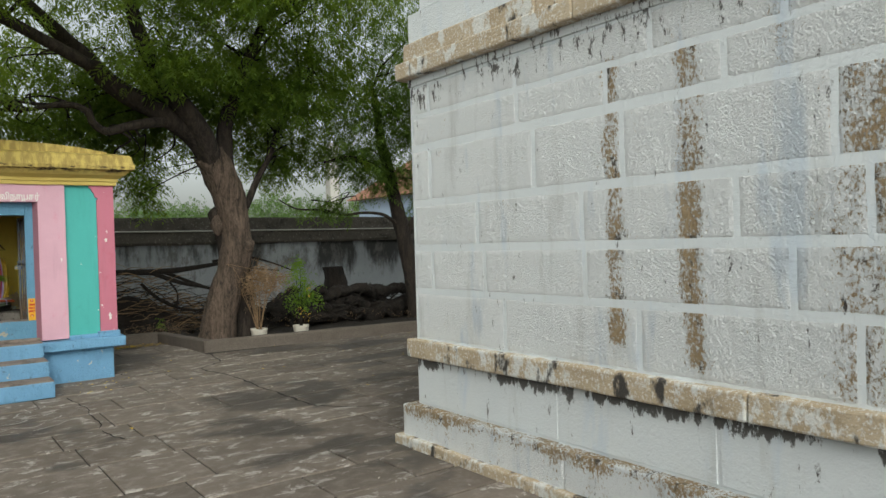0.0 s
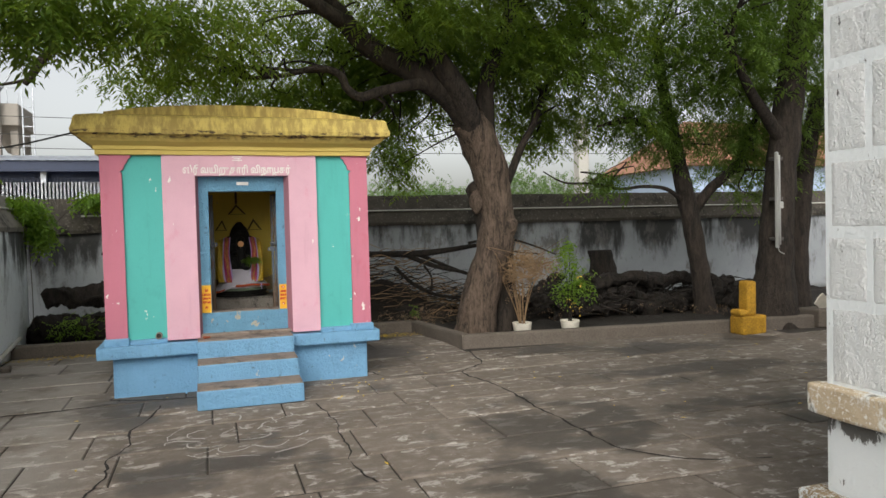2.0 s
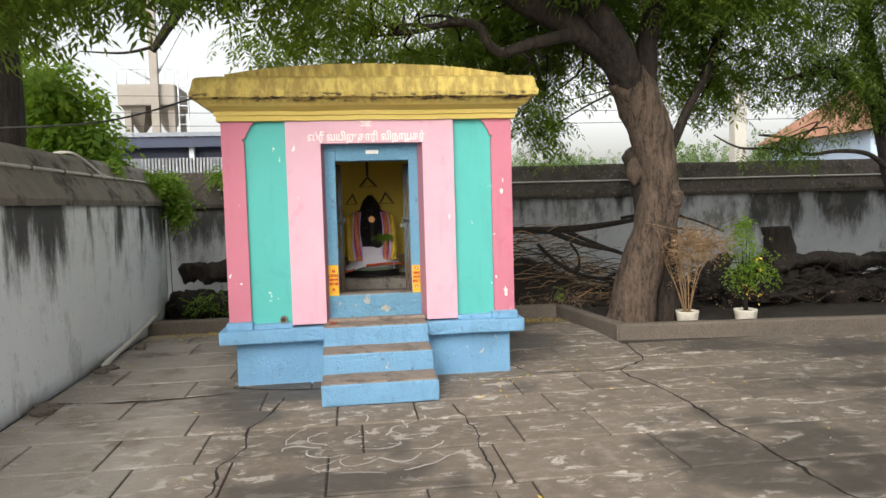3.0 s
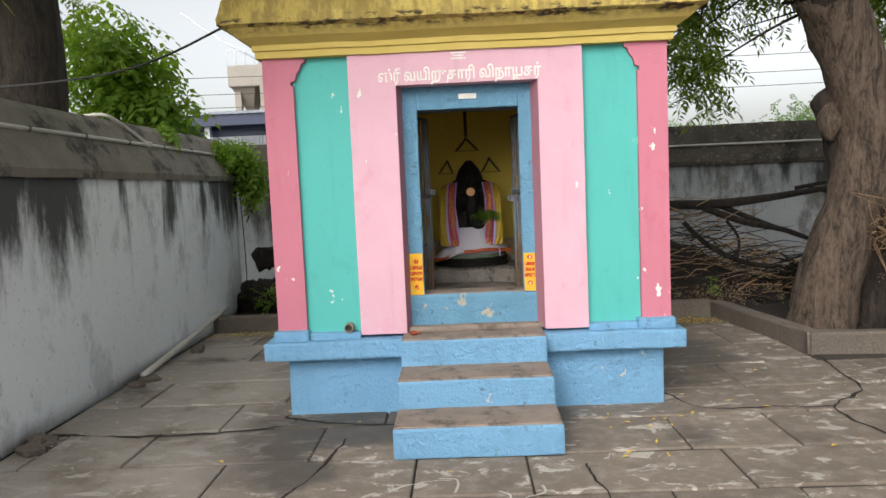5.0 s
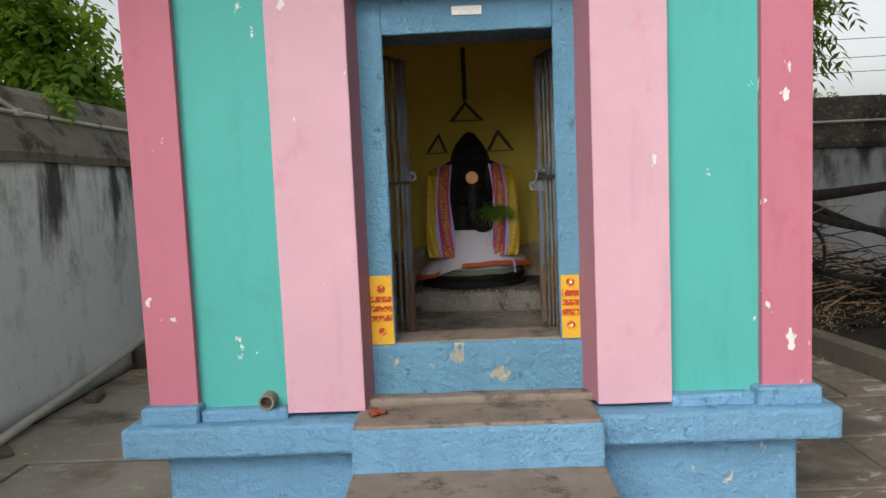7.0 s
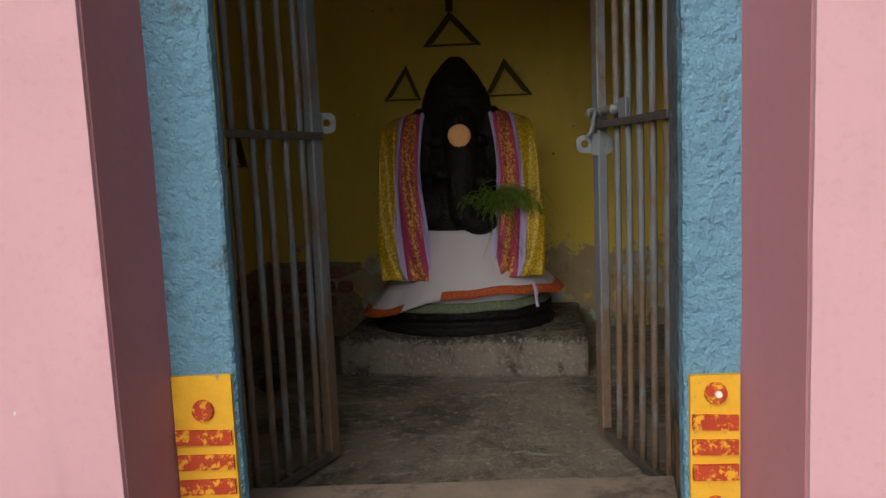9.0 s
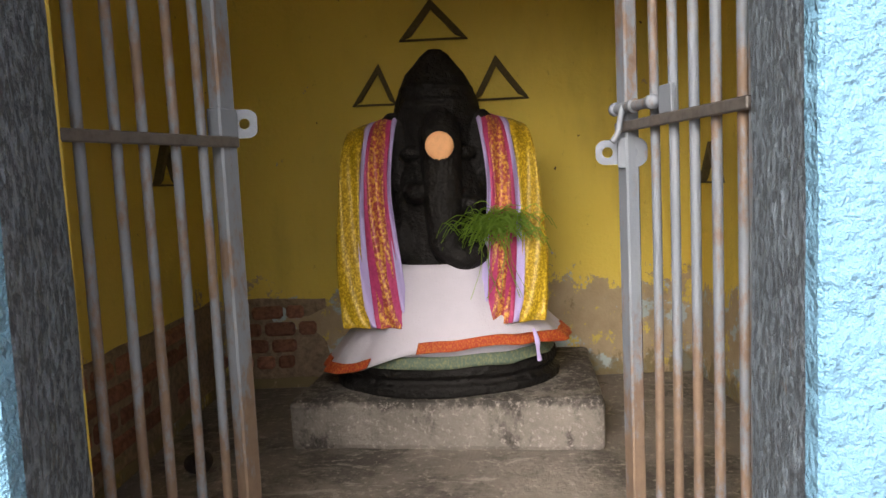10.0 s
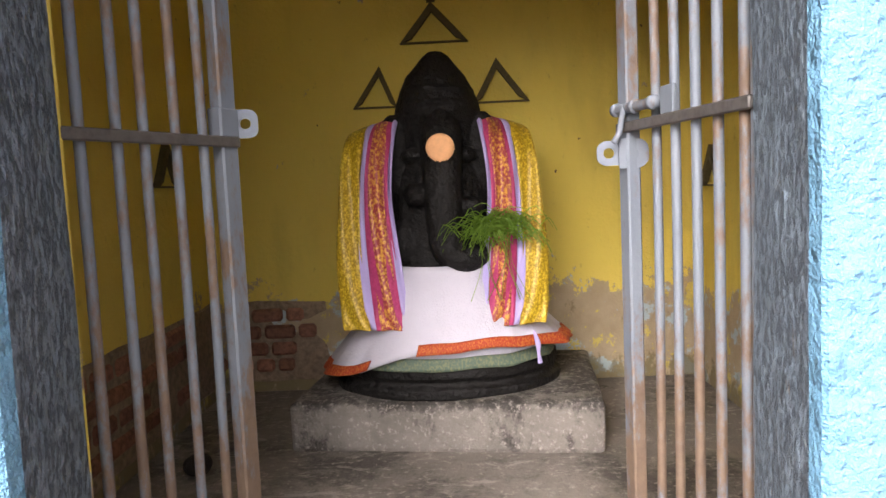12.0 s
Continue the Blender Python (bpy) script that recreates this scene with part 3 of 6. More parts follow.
sp("plinth", wavy(box(0.05, 2.63, SY + 0.01, SB - 0.05, -0.02, 0.41, 0.01), 0.008), BLUE, "pale blue painted plinth")
sp("ledge", wavy(box(-0.085, 2.755, 10.11, SB + 0.08, 0.405, 0.53, 0.014, 2), 0.005), BLUE, "pale blue projecting ledge")
for a, b in ((-0.02, 0.215), (2.45, 2.70)):
    sp("strip_base", wavy(box(a, b, 10.16, 10.5, 0.525, 0.60, 0.008), 0.003), BLUE)
for a, b in ((0.215, 0.572), (2.12, 2.45)):
    sp("panel_base", wavy(box(a, b, 10.185, 10.5, 0.525, 0.575, 0.008), 0.003), BLUE)
# room walls, hollow inside
RX0, RX1, RY0, RY1, RZ0, RZ1 = 0.575, 2.22, 10.62, 12.20, 0.70, 2.40


def inner_yellow():
    """Yellow limewash with hand smears, peeled to grey-brown plaster and old blue near the floor."""
    m = Nodes("yellow_room_limewash", 0.8)
    col = m.mix(m.noise(1.8, 5), (0.62, 0.475, 0.075), (0.72, 0.57, 0.13))
    col = m.mix(m.ramp(m.noise(3.5, 5, (1, 1, 0.3), 3), 0.52, 0.78), col, (0.50, 0.39, 0.08))
    col = m.mix(m.math("MULTIPLY", m.ramp(m.noise(26, 6, (1, 1, 0.6), 19, 0.75), 0.60, 0.70), 0.45), col, (0.30, 0.22, 0.06))
    flecks = m.ramp(m.noise(31, 3, (1, 1, 0.8), 55, 0.5), 0.755, 0.775)
    col = m.mix(flecks, col, (0.10, 0.065, 0.03))
    low = m.math("ADD", m.noise(5, 8, (1, 1, 0.9), 6, 0.75), m.math("MULTIPLY", m.ramp(m.axis(2), 1.20, 0.82), 0.34))
    peel = m.ramp(low, 0.635, 0.66)
    bare = m.mix(m.noise(12, 6, (1, 1, 1), 0, 0.7), (0.20, 0.145, 0.095), (0.46, 0.38, 0.28))
    bare = m.mix(m.ramp(m.noise(7, 6, (1, 1, 1), 21, 0.7), 0.54, 0.60), bare, (0.33, 0.43, 0.50))
    bare = m.mix(m.ramp(m.noise(11, 6, (1, 1, 0.8), 37, 0.7), 0.56, 0.60), bare, (0.52, 0.41, 0.10))
    foot = m.math("ADD", m.noise(14, 6, (1, 1, 0.6), 71, 0.7), m.math("MULTIPLY", m.ramp(m.axis(2), 0.83, 0.72), 0.25))
    bare = m.mix(m.math("MULTIPLY", m.ramp(foot, 0.60, 0.72), 0.8), bare, (0.10, 0.085, 0.05))
    col = m.mix(m.math("MULTIPLY", peel, 0.92), col, bare)
    m.bump(m.math("SUBTRACT", m.math("ADD", m.noise(60, 4), m.math("MULTIPLY", m.noise(9, 4), 0.5)), peel), 0.45, 0.007)
    return m.done(col)


ROOM = inner_yellow()


def room_floor():
    m = Nodes("grey_room_floor", 0.75)
    col = m.mix(m.noise(4, 6, (1, 1, 1), 3, 0.7), (0.06, 0.052, 0.045), (0.32, 0.285, 0.25))
    col = m.mix(m.math("MULTIPLY", m.ramp(m.noise(3.1, 7, (1, 1, 1), 7, 0.75), 0.47, 0.62), 0.8), col, (0.045, 0.04, 0.035))
    col = m.mix(m.math("MULTIPLY", m.ramp(m.noise(40, 5, (1, 1, 1), 9, 0.75), 0.54, 0.66), 0.6), col, (0.42, 0.38, 0.33))
    streak = m.ramp(m.noise(7, 8, (1, 2.6, 1), 83, 0.75, 0.8), 0.56, 0.62)
    col = m.mix(m.math("MULTIPLY", streak, 0.55), col, (0.40, 0.365, 0.32))
    m.bump(m.math("ADD", m.noise(50, 5, (1, 1, 1), 0, 0.7), m.noise(11, 4)), 0.7, 0.010)
    return m.done(col)


ROOM_FLOOR = room_floor()
PALE_SIDE = plain("pale_limewash_side", (0.66, 0.65, 0.60), 0.8, 0.12, 2)
CORE = plain("plaster_core", (0.55, 0.2, 0.26), 0.85)
sp("room_floor", wavy(box(0.05, 2.63, 10.4, SB - 0.05, 0.40, RZ0), 0.002, 0.3), ROOM_FLOOR, "worn grey cement room floor")
sp("back_wall", wavy(box(RX0 - 0.02, RX1 + 0.02, RY1, SB - 0.02, RZ0, RZ1), 0.004), ROOM, "yellow wall with peeling paint")
sp("side_wall", wavy(box(0.06, RX0, RY0, SB - 0.02, RZ0, RZ1), 0.004), ROOM)
sp("side_wall", wavy(box(RX1, 2.62, RY0, SB - 0.02, RZ0, RZ1), 0.004), ROOM)
sp("room_ceiling", box(0.06, 2.62, 10.34, SB - 0.02, RZ1, RZ1 + 0.06), ROOM)
for a, b in ((0.06, 0.93), (1.785, 2.62)):
    sp("front_wall", box(a, b, 10.50, RY0, RZ0, RZ1), ROOM)
sp("front_wall", box(0.93, 1.76, 10.50, RY0, 2.10, RZ1), ROOM)
for a, b in ((0.02, 0.885), (1.835, 2.66)):
    sp("wall_backing", box(a, b, 10.26, 10.52, 0.54, 2.44), CORE)
sp("outer_side", wavy(box(0.0, 0.07, 10.3, SB, 0.53, 2.44), 0.003), PALE_SIDE)
sp("outer_side", wavy(box(2.61, 2.68, 10.3, SB, 0.53, 2.44), 0.003), PALE_SIDE)
sp("outer_back", wavy(box(0.0, 2.68, SB - 0.04, SB, 0.53, 2.44), 0.003), PALE_SIDE)
# front facing: corner strips with stepped brackets, teal panels, pink pilasters and lintel
L_STRIP = [(0.0, 0.60), (0.2, 0.60), (0.2, 2.25), (0.185, 2.25), (0.185, 2.275), (0.215, 2.285), (0.225, 2.33), (0.25, 2.36), (0.262, 2.395), (0.285, 2.405), (0.285, 2.438), (0.0, 2.438)]
sp("corner_strip", prism(L_STRIP, SY, 10.40), ROSE, "deep rose painted corner strip with stepped bracket")
sp("corner_strip", prism([(2.68 - a * 0.98, z) for a, z in L_STRIP], SY, 10.40), ROSE)
sp("teal_panel", wavy(box(0.19, 0.60, 10.245, 10.32, 0.57, 2.44), 0.004), TEAL, "flaking teal painted wall panel")
sp("teal_panel", wavy(box(2.10, 2.50, 10.245, 10.32, 0.57, 2.44), 0.004), TEAL)
sp("pilaster", wavy(box(0.572, 0.886, SY - 0.012, 10.34, 0.552, 2.222), 0.003), PINK, "pale pink painted door pilaster")
sp("pilaster", wavy(box(1.829, 2.122, SY - 0.012, 10.34, 0.548, 2.222), 0.003), PINK)
sp("lintel", wavy(box(0.572, 2.122, SY - 0.012, 10.34, 2.222, 2.44), 0.003), PINK, "pale pink lintel with white lettering")
# Reveal paint is a muted rose, part of its darkness being painted shade.
MAUVE = painted("shaded_rose_reveal_paint", (0.365, 0.165, 0.207), 0.72)
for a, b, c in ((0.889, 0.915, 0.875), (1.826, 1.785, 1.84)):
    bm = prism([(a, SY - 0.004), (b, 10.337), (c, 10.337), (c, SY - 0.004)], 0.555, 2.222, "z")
    sp("reveal", wavy(bm, 0.002), MAUVE, "rose painted door reveal with shade in its colour")
# door frame
sp("door_frame", wavy(box(0.88, 1.012, 10.33, 10.36, 0.785, 2.225, 0.004), 0.005, 0.06), BLUE_DARK, "rough dark blue door frame")
sp("door_frame", wavy(box(1.702, 1.84, 10.33, 10.36, 0.785, 2.225, 0.004), 0.005, 0.06), BLUE_DARK)
sp("door_frame", wavy(box(1.013, 1.701, 10.33, 10.36, 2.066, 2.225, 0.004), 0.005, 0.06), BLUE_DARK)
sp("door_sill", wavy(box(0.89, 1.83, 10.325, 10.56, 0.54, 0.79, 0.018, 2), 0.012, 0.04), SILL_BLUE, "chipped blue door sill")
sp("sill_foot", wavy(box(0.893, 1.822, 10.245, 10.33, 0.545, 0.583, 0.012, 2), 0.006, 0.05), TREAD, "worn brown cement ledge under the sill")
sp("sill_top", wavy(box(0.95, 1.75, 10.345, 10.555, 0.785, 0.797, 0.004), 0.003, 0.06), TREAD)
for xa, xb, xc in ((1.010, 0.930, 0.86), (1.704, 1.760, 1.83)):
    bm = prism([(xa, 10.358), (xb, 10.61), (xc, 10.61), (xc, 10.358)], 0.79, 2.10, "z")
    sp("door_jamb", rough_up(bm, 0.05, 0.008), DARK_STONE, "rough dark grey stone door jamb")
sp("door_head", rough_up(prism([(0.9, 2.07), (1.8, 2.07), (1.8, 2.2), (0.9, 2.2)], 10.358, 10.61), 0.08, 0.006), DARK_STONE)
# turmeric patches with red marks
def worn_paint(name, c, under_c, lo):
    """A thin paint, rubbed through in flecks to the coat below."""
    m = Nodes(name, 0.8)
    col = m.mix(m.noise(14, 4), shade(c, 0.75), shade(c, 1.15))
    col = m.mix(m.ramp(m.noise(48, 6, (1, 1, 1), 3, 0.75), lo, lo + 0.06), col, under_c)
    m.bump(m.noise(45, 5), 0.6, 0.008)
    return m.done(col)


TURMERIC = worn_paint("turmeric_yellow_paint", (0.74, 0.41, 0.035), (0.30, 0.25, 0.16), 0.60)
KUMKUM = worn_paint("red_ochre_marks", (0.45, 0.05, 0.02), (0.72, 0.36, 0.03), 0.51)
CHALK = plain("chalk_white", (0.78, 0.76, 0.72), 0.9, 0.15, 20)
for xa, xb in ((0.914, 1.006), (1.708, 1.784)):
    patch = sp("turmeric_patch", wavy(box(xa, xb, 10.322, 10.335, 0.795, 1.085 if xa < 1 else 1.058), 0.002, 0.04), TURMERIC, "yellow turmeric patch with red marks")
    mid = (xa + xb) / 2
    bm = bmesh.new()
    for z in (0.985, 0.945, 0.905):
        add(bm, rough_up(box(xa + 0.003, xb - 0.003, 10.3165, 10.323, z - 0.012, z + 0.012), 0.012, 0.008))
    for z in (1.03, 0.85):
        c = bmesh.new()
        bmesh.ops.create_cone(c, cap_ends=True, segments=14, radius1=0.018, radius2=0.016, depth=0.008, matrix=Matrix.Translation((mid, 10.319, z)) @ Matrix.Rotation(radians(90), 4, "X"))
        add(bm, c)
    sp("red_marks", bm, KUMKUM)
    for z in (1.03, 0.85):
        c = bmesh.new()
        bmesh.ops.create_cone(c, cap_ends=True, segments=9, radius1=0.006, radius2=0.005, depth=0.004, matrix=Matrix.Translation((mid + 0.002, 10.3135, z)) @ Matrix.Rotation(radians(90), 4, "X"))
        if xa > 1:
            sp("white_dot", c, CHALK)
        else:
            c.free()
sp("chalk_smear", rough_up(box(1.30, 1.42, 10.322, 10.33, 2.13, 2.165), 0.012, 0.008), CHALK, "white chalk smear over the door")
# cornice and roof, swept round the building
def rim(profile, name, mat, label=""):
    """profile: (out, z) from the wall up; mitred round the shrine."""
    rings = []
    for out, z in profile:
        ring = []
        x0, x1, y0, y1 = SX0 - out, SX1 + out, SY - out, SB + out
        for (ax, ay), (bx, by) in (((x0, y0), (x1, y0)), ((x1, y0), (x1, y1)), ((x1, y1), (x0, y1)), ((x0, y1), (x0, y0))):
            for k in range(24):
                u = k / 24
                ring.append((ax + (bx - ax) * u, ay + (by - ay) * u, z))
        rings.append(ring)
    bm = loft(rings)
    for v in bm.verts:
        v.co += noise.noise_vector(v.co * 3) * 0.006 + noise.noise_vector(v.co * 11) * 0.003
    return sp(name, bm, mat, label)


rim([(0.0, 2.43), (0.035, 2.432), (0.035, 2.475), (0.05, 2.48), (0.05, 2.515), (0.075, 2.53), (0.12, 2.555), (0.165, 2.60), (0.18, 2.62)], "cornice", YELLOW_ROOF, "yellow stepped cornice stained black")
rim([(0.175, 2.605), (0.215, 2.62), (0.22, 2.66), (0.205, 2.70), (0.19, 2.775), (0.17, 2.80), (0.02, 2.835)], "roof_edge", YELLOW_ROOF, "weathered yellow roof edge")
roof = []
for k in range(9):
    u = k / 8
    roof.append((0.0 + 2.68 * u, 2.82 + 0.125 * math.sin(math.pi * min(1, max(0, (u + 0.03) / 1.06))) ** 0.6))
sp("roof_top", wavy(prism([(0.06, 2.79)] + [(x * 0.955 + 0.06, z) for x, z in roof] + [(2.62, 2.79)], SY - 0.03, SB + 0.03), 0.006, 0.2), YELLOW_ROOF)
# entrance steps
for k, (y0, z1) in enumerate(((9.307, 0.195), (9.645, 0.375), (9.99, 0.552))):
    a, b = 0.857 - 0.004 * (2 - k), 1.812 + 0.004 * (2 - k)
    st = sp("step", wavy(box(a, b, y0, 10.33, z1 - 0.19, z1 - 0.012, 0.012, 2), 0.006, 0.08), BLUE, "pale blue painted step")
    t = wavy(box(a + 0.004, b - 0.004, y0 + 0.010, 10.328, z1 - 0.02, z1, 0.010, 2), 0.005, 0.08)
    sp("step_tread", t, TREAD, "worn brown step tread")
# lettering over the door
def lettering(text, size, at, mat, parent):
    cu = bpy.data.curves.new("lettering", "FONT")
    cu.body, cu.size, cu.extrude, cu.offset = text, size, 0.0015, 0.0022
    cu.align_x = "CENTER"
    tmp = bpy.data.objects.new("lettering", cu)
    scene.collection.objects.link(tmp)
    me = bpy.data.meshes.new_from_object(tmp.evaluated_get(bpy.context.evaluated_depsgraph_get()))
    bpy.data.objects.remove(tmp)
    me.materials.clear()
    ob = obj("lettering", me, mat, None, "white hand-painted lettering")
    ob.matrix_world = pose(*at, 90, 0, 0)
    xs = [v.co.x for v in me.vertices] or [0]
    return under(ob, parent), max(xs) - min(xs)


sign, sign_width = lettering("ஸ்ரீ வயிறுதாரி விநாயகர்", 0.088, (1.31, SY - 0.015, 2.248), CHALK, shrine)
if sign_width > 0.1:
    sign.scale = (1.08 / sign_width, 1.15, 1.0)
bm = bmesh.new()
for dz, w in ((0.0, 0.05), (0.018, 0.035), (0.036, 0.05)):
    box(1.31 - w, 1.31 + w, SY - 0.0165, SY - 0.010, 2.375 + dz, 2.384 + dz, 0, 1, bm)
sp("faded_mark", bm, CHALK)
# drain pipe end above the ledge
rings = [[(x, y, 0.606 + z) for x, z, _ in oval(0.49, 0, 0, r, r, 20)] for r, y in ((0.032, 10.26), (0.032, 10.175), (0.024, 10.175), (0.024, 10.26))]
sp("drain_pipe", loft(rings, False), TREAD, "short brown drain pipe end")
# Dark plug painted in for the shade inside the open pipe.
sp("pipe_mouth_shade", loft([[(0.49 + 0.024 * math.cos(a), y, 0.606 + 0.024 * math.sin(a)) for a in np.linspace(0, 2 * math.pi, 16, endpoint=False)] for y in (10.20, 10.255)]), JOINT)

# dried flower on the top step
verts, faces = [], []
g = random.Random(19)
for k in range(16):
    v, q = tube_data([(0.945, 10.14, 0.556, 0.006), (0.945 + g.gauss(0, 0.02), 10.14 + g.gauss(0, 0.018), 0.562 + g.random() * 0.012, 0.009), (0.945 + g.gauss(0, 0.035), 10.14 + g.gauss(0, 0.03), 0.558, 0.003)], 5, 0, 3, len(verts))
    verts += v
    faces += q
tagged(raw("dried_flower", verts, faces, plain("dried_red_petal", (0.26, 0.06, 0.025), 0.8, 0.4, 40), None, "", True), "withered red flower lying on the top step", "flower")

# ---- the idol's room ----
BLACK_STONE = plain("oiled_black_stone", (0.0075, 0.0068, 0.0064), 0.62, 0.5, 9, 60, 0.8, 0.012)
BLACK_STONE.node_tree.nodes["Principled BSDF"].inputs["Specular IOR Level"].default_value = 0.22
SANDAL = plain("sandal_paste", (0.80, 0.42, 0.20), 0.8, 0.1, 30)
def pedestal_granite():
    m = Nodes("oil_stained_pedestal_granite", 0.8)
    col = m.mix(m.noise(9, 6, (1, 1, 1), 2, 0.75), (0.075, 0.066, 0.058), (0.29, 0.265, 0.235))
    oil = m.math("ADD", m.noise(6, 7, (1, 1, 0.7), 9, 0.75), m.math("MULTIPLY", m.ramp(m.axis(2), 0.80, 0.835), 0.14))
    col = m.mix(m.math("MULTIPLY", m.ramp(oil, 0.55, 0.68), 0.85), col, (0.022, 0.019, 0.017))
    col = m.mix(m.math("MULTIPLY", m.ramp(m.noise(75, 6, (1, 1, 1), 6, 0.75), 0.52, 0.66), 0.7), col, (0.36, 0.33, 0.30))
    m.bump(m.noise(40, 6, (1, 1, 1), 0, 0.7), 0.8, 0.014)
    return m.done(col)


BLOCK = pedestal_granite()
pedestal = rough_up(box(-0.825, 0.0, 0.0, 0.60, 0.695, 0.832, 0.016, 2), 0.06, 0.010)
bmesh.ops.transform(pedestal, matrix=pose(1.762, 11.50, 0, 0, 0, -6.5), verts=pedestal.verts[:])
tagged(part("pedestal", pedestal, BLOCK), "rough grey granite pedestal slab on the room floor", "pedestal")
IX, IY = 1.358, 12.02
# the figure and its cloths are shaped about IX, IY and then set on the pedestal
ON_PEDESTAL = Matrix.Translation((1.368, 11.80, 0.834)) @ Matrix.Scale(0.904, 4) @ Matrix.Translation((-IX, -IY, -0.74))


def idol():
    """A seated black stone figure, kept to its plain outline."""
    prof = [(0.738, 0.355, 0.262), (0.765, 0.358, 0.262), (0.775, 0.338, 0.245), (0.787, 0.336, 0.243), (0.797, 0.350, 0.256), (0.825, 0.350, 0.256), (0.835, 0.332, 0.24), (0.88, 0.32, 0.225),
            (0.93, 0.27, 0.20), (1.0, 0.20, 0.18), (1.08, 0.165, 0.16), (1.2, 0.16, 0.15), (1.3, 0.165, 0.145), (1.38, 0.15, 0.13), (1.44, 0.125, 0.12), (1.5, 0.125, 0.125),
            (1.56, 0.138, 0.128), (1.61, 0.130, 0.12), (1.65, 0.114, 0.105), (1.69, 0.093, 0.088), (1.72, 0.068, 0.065), (1.75, 0.045, 0.045), (1.768, 0.022, 0.022)]
    bm = loft([oval(IX, IY, z, rx, ry, 32) for z, rx, ry in prof])
    def blob(x, y, z, r, s=(1, 1, 1)):
        b = bmesh.new()
        bmesh.ops.create_icosphere(b, subdivisions=3, radius=r, matrix=Matrix.Translation((x, y, z)) @ Matrix.Diagonal((*s, 1)))
        add(bm, b)
    def limb(points, sides=14):
        v, f = tube_data(points, sides)
        b = bmesh.new()
        vs = [b.verts.new(p) for p in v]
        for q in f:
            b.faces.new([vs[k] for k in q])
        add(bm, b)
    limb([(IX + 0.008, 11.95, 1.56, 0.05), (IX + 0.010, 11.89, 1.49, 0.062), (IX + 0.012, 11.865, 1.41, 0.060), (IX + 0.010, 11.845, 1.32, 0.056), (IX + 0.012, 11.84, 1.22, 0.054), (IX + 0.03, 11.84, 1.160, 0.052), (IX + 0.075, 11.84, 1.142, 0.046), (IX + 0.13, 11.85, 1.150, 0.034)])
    for k in (-1, 1):
        blob(IX + 0.012 + k * 0.080, 11.865, 1.308 - 0.02 * k, 0.040, (1, 1.4, 0.82))
        blob(IX + k * 0.135, 11.965, 1.45, 0.075, (0.75, 0.5, 1.7))
        blob(IX + k * 0.075, 11.92, 1.445, 0.030, (1.3, 0.7, 0.8))
        blob(IX + k * 0.115, 11.93, 1.18, 0.055, (0.8, 0.9, 1.3))
        limb([(IX + k * 0.17, 12.0, 1.42, 0.05), (IX + k * 0.20, 11.96, 1.28, 0.048), (IX + k * 0.14, 11.92, 1.18, 0.04)])
    for z, r in ((1.60, 0.123), (1.645, 0.111)):
        limb([(IX + r * math.cos(a), IY + r * math.sin(a), z, 0.007) for a in np.linspace(0, 2 * math.pi, 15)], 6)
    for v in bm.verts:
        v.co += noise.noise_vector(v.co * 16) * 0.005 + noise.noise_vector(v.co * 38) * 0.0025
    bmesh.ops.recalc_face_normals(bm, faces=bm.faces[:])
    mark = Vector((1.366, 11.806, 1.462))
    disc = bmesh.new()
    bmesh.ops.create_uvsphere(disc, u_segments=24, v_segments=12, radius=0.043, matrix=Matrix.Translation(mark) @ Matrix.Diagonal((1, 0.28, 0.97, 1)))
    add(bm, disc)
    shell = part("stone_idol", bm, BLACK_STONE)
    skin = shell.modifiers.new("skin", "REMESH")
    skin.mode, skin.voxel_size = "VOXEL", 0.0055
    me = bpy.data.meshes.new_from_object(shell.evaluated_get(bpy.context.evaluated_depsgraph_get()))
    bpy.data.objects.remove(shell)
    me.materials.clear()
    me.materials.append(BLACK_STONE)
    me.materials.append(SANDAL)
    for q in me.polygons:
        d = q.center - mark
        q.use_smooth = True
        q.material_index = 1 if math.hypot(d.x, d.z / 0.97) < 0.0415 and abs(d.y) < 0.02 else 0
    ob = new("stone_idol", me)
    return tagged(ob, "seated black stone idol with an orange sandal-paste mark", "statue")


figure = [idol()]


def weave(name, c, gold=None, scale=60, rough=0.75):
    m = Nodes(name, rough)
    col = m.mix(m.noise(6, 4), shade(c, 0.85), shade(c, 1.1))
    if gold:
        col = m.mix(m.ramp(m.noise(scale, 3, (1, 0.4, 0.75)), 0.42, 0.66), col, gold)
    m.bump(m.math("ADD", m.math("MULTIPLY", m.noise(220, 2), 0.25), m.noise(16, 5, (1, 1, 0.5), 7, 0.6)), 0.5, 0.012)
    return m.done(col)


WHITE_CLOTH = weave("white_cotton", (0.46, 0.445, 0.51))
LILAC = weave("lilac_silk", (0.40, 0.34, 0.60))
MAROON = weave("maroon_silk", (0.34, 0.030, 0.115), (0.42, 0.045, 0.14), 120, 0.55)
GOLD = weave("yellow_gold_brocade", (0.27, 0.175, 0.006), (0.60, 0.41, 0.04), 190, 0.40)
MOTIF = weave("gold_thread_motif", (0.27, 0.030, 0.045), (0.62, 0.33, 0.05), 150, 0.42)
ORANGE_BORDER = weave("orange_border", (0.30, 0.030, 0.012), (0.46, 0.14, 0.025), 260)
GREEN_BORDER = weave("olive_green_border", (0.07, 0.105, 0.08), (0.15, 0.165, 0.09), 190)

# white cloth wrapped round the lower figure
dhoti = thing("draped_cloth", "white cotton cloth with orange and green borders wrapped round the idol", "cloth", (IX, IY, 0.85))


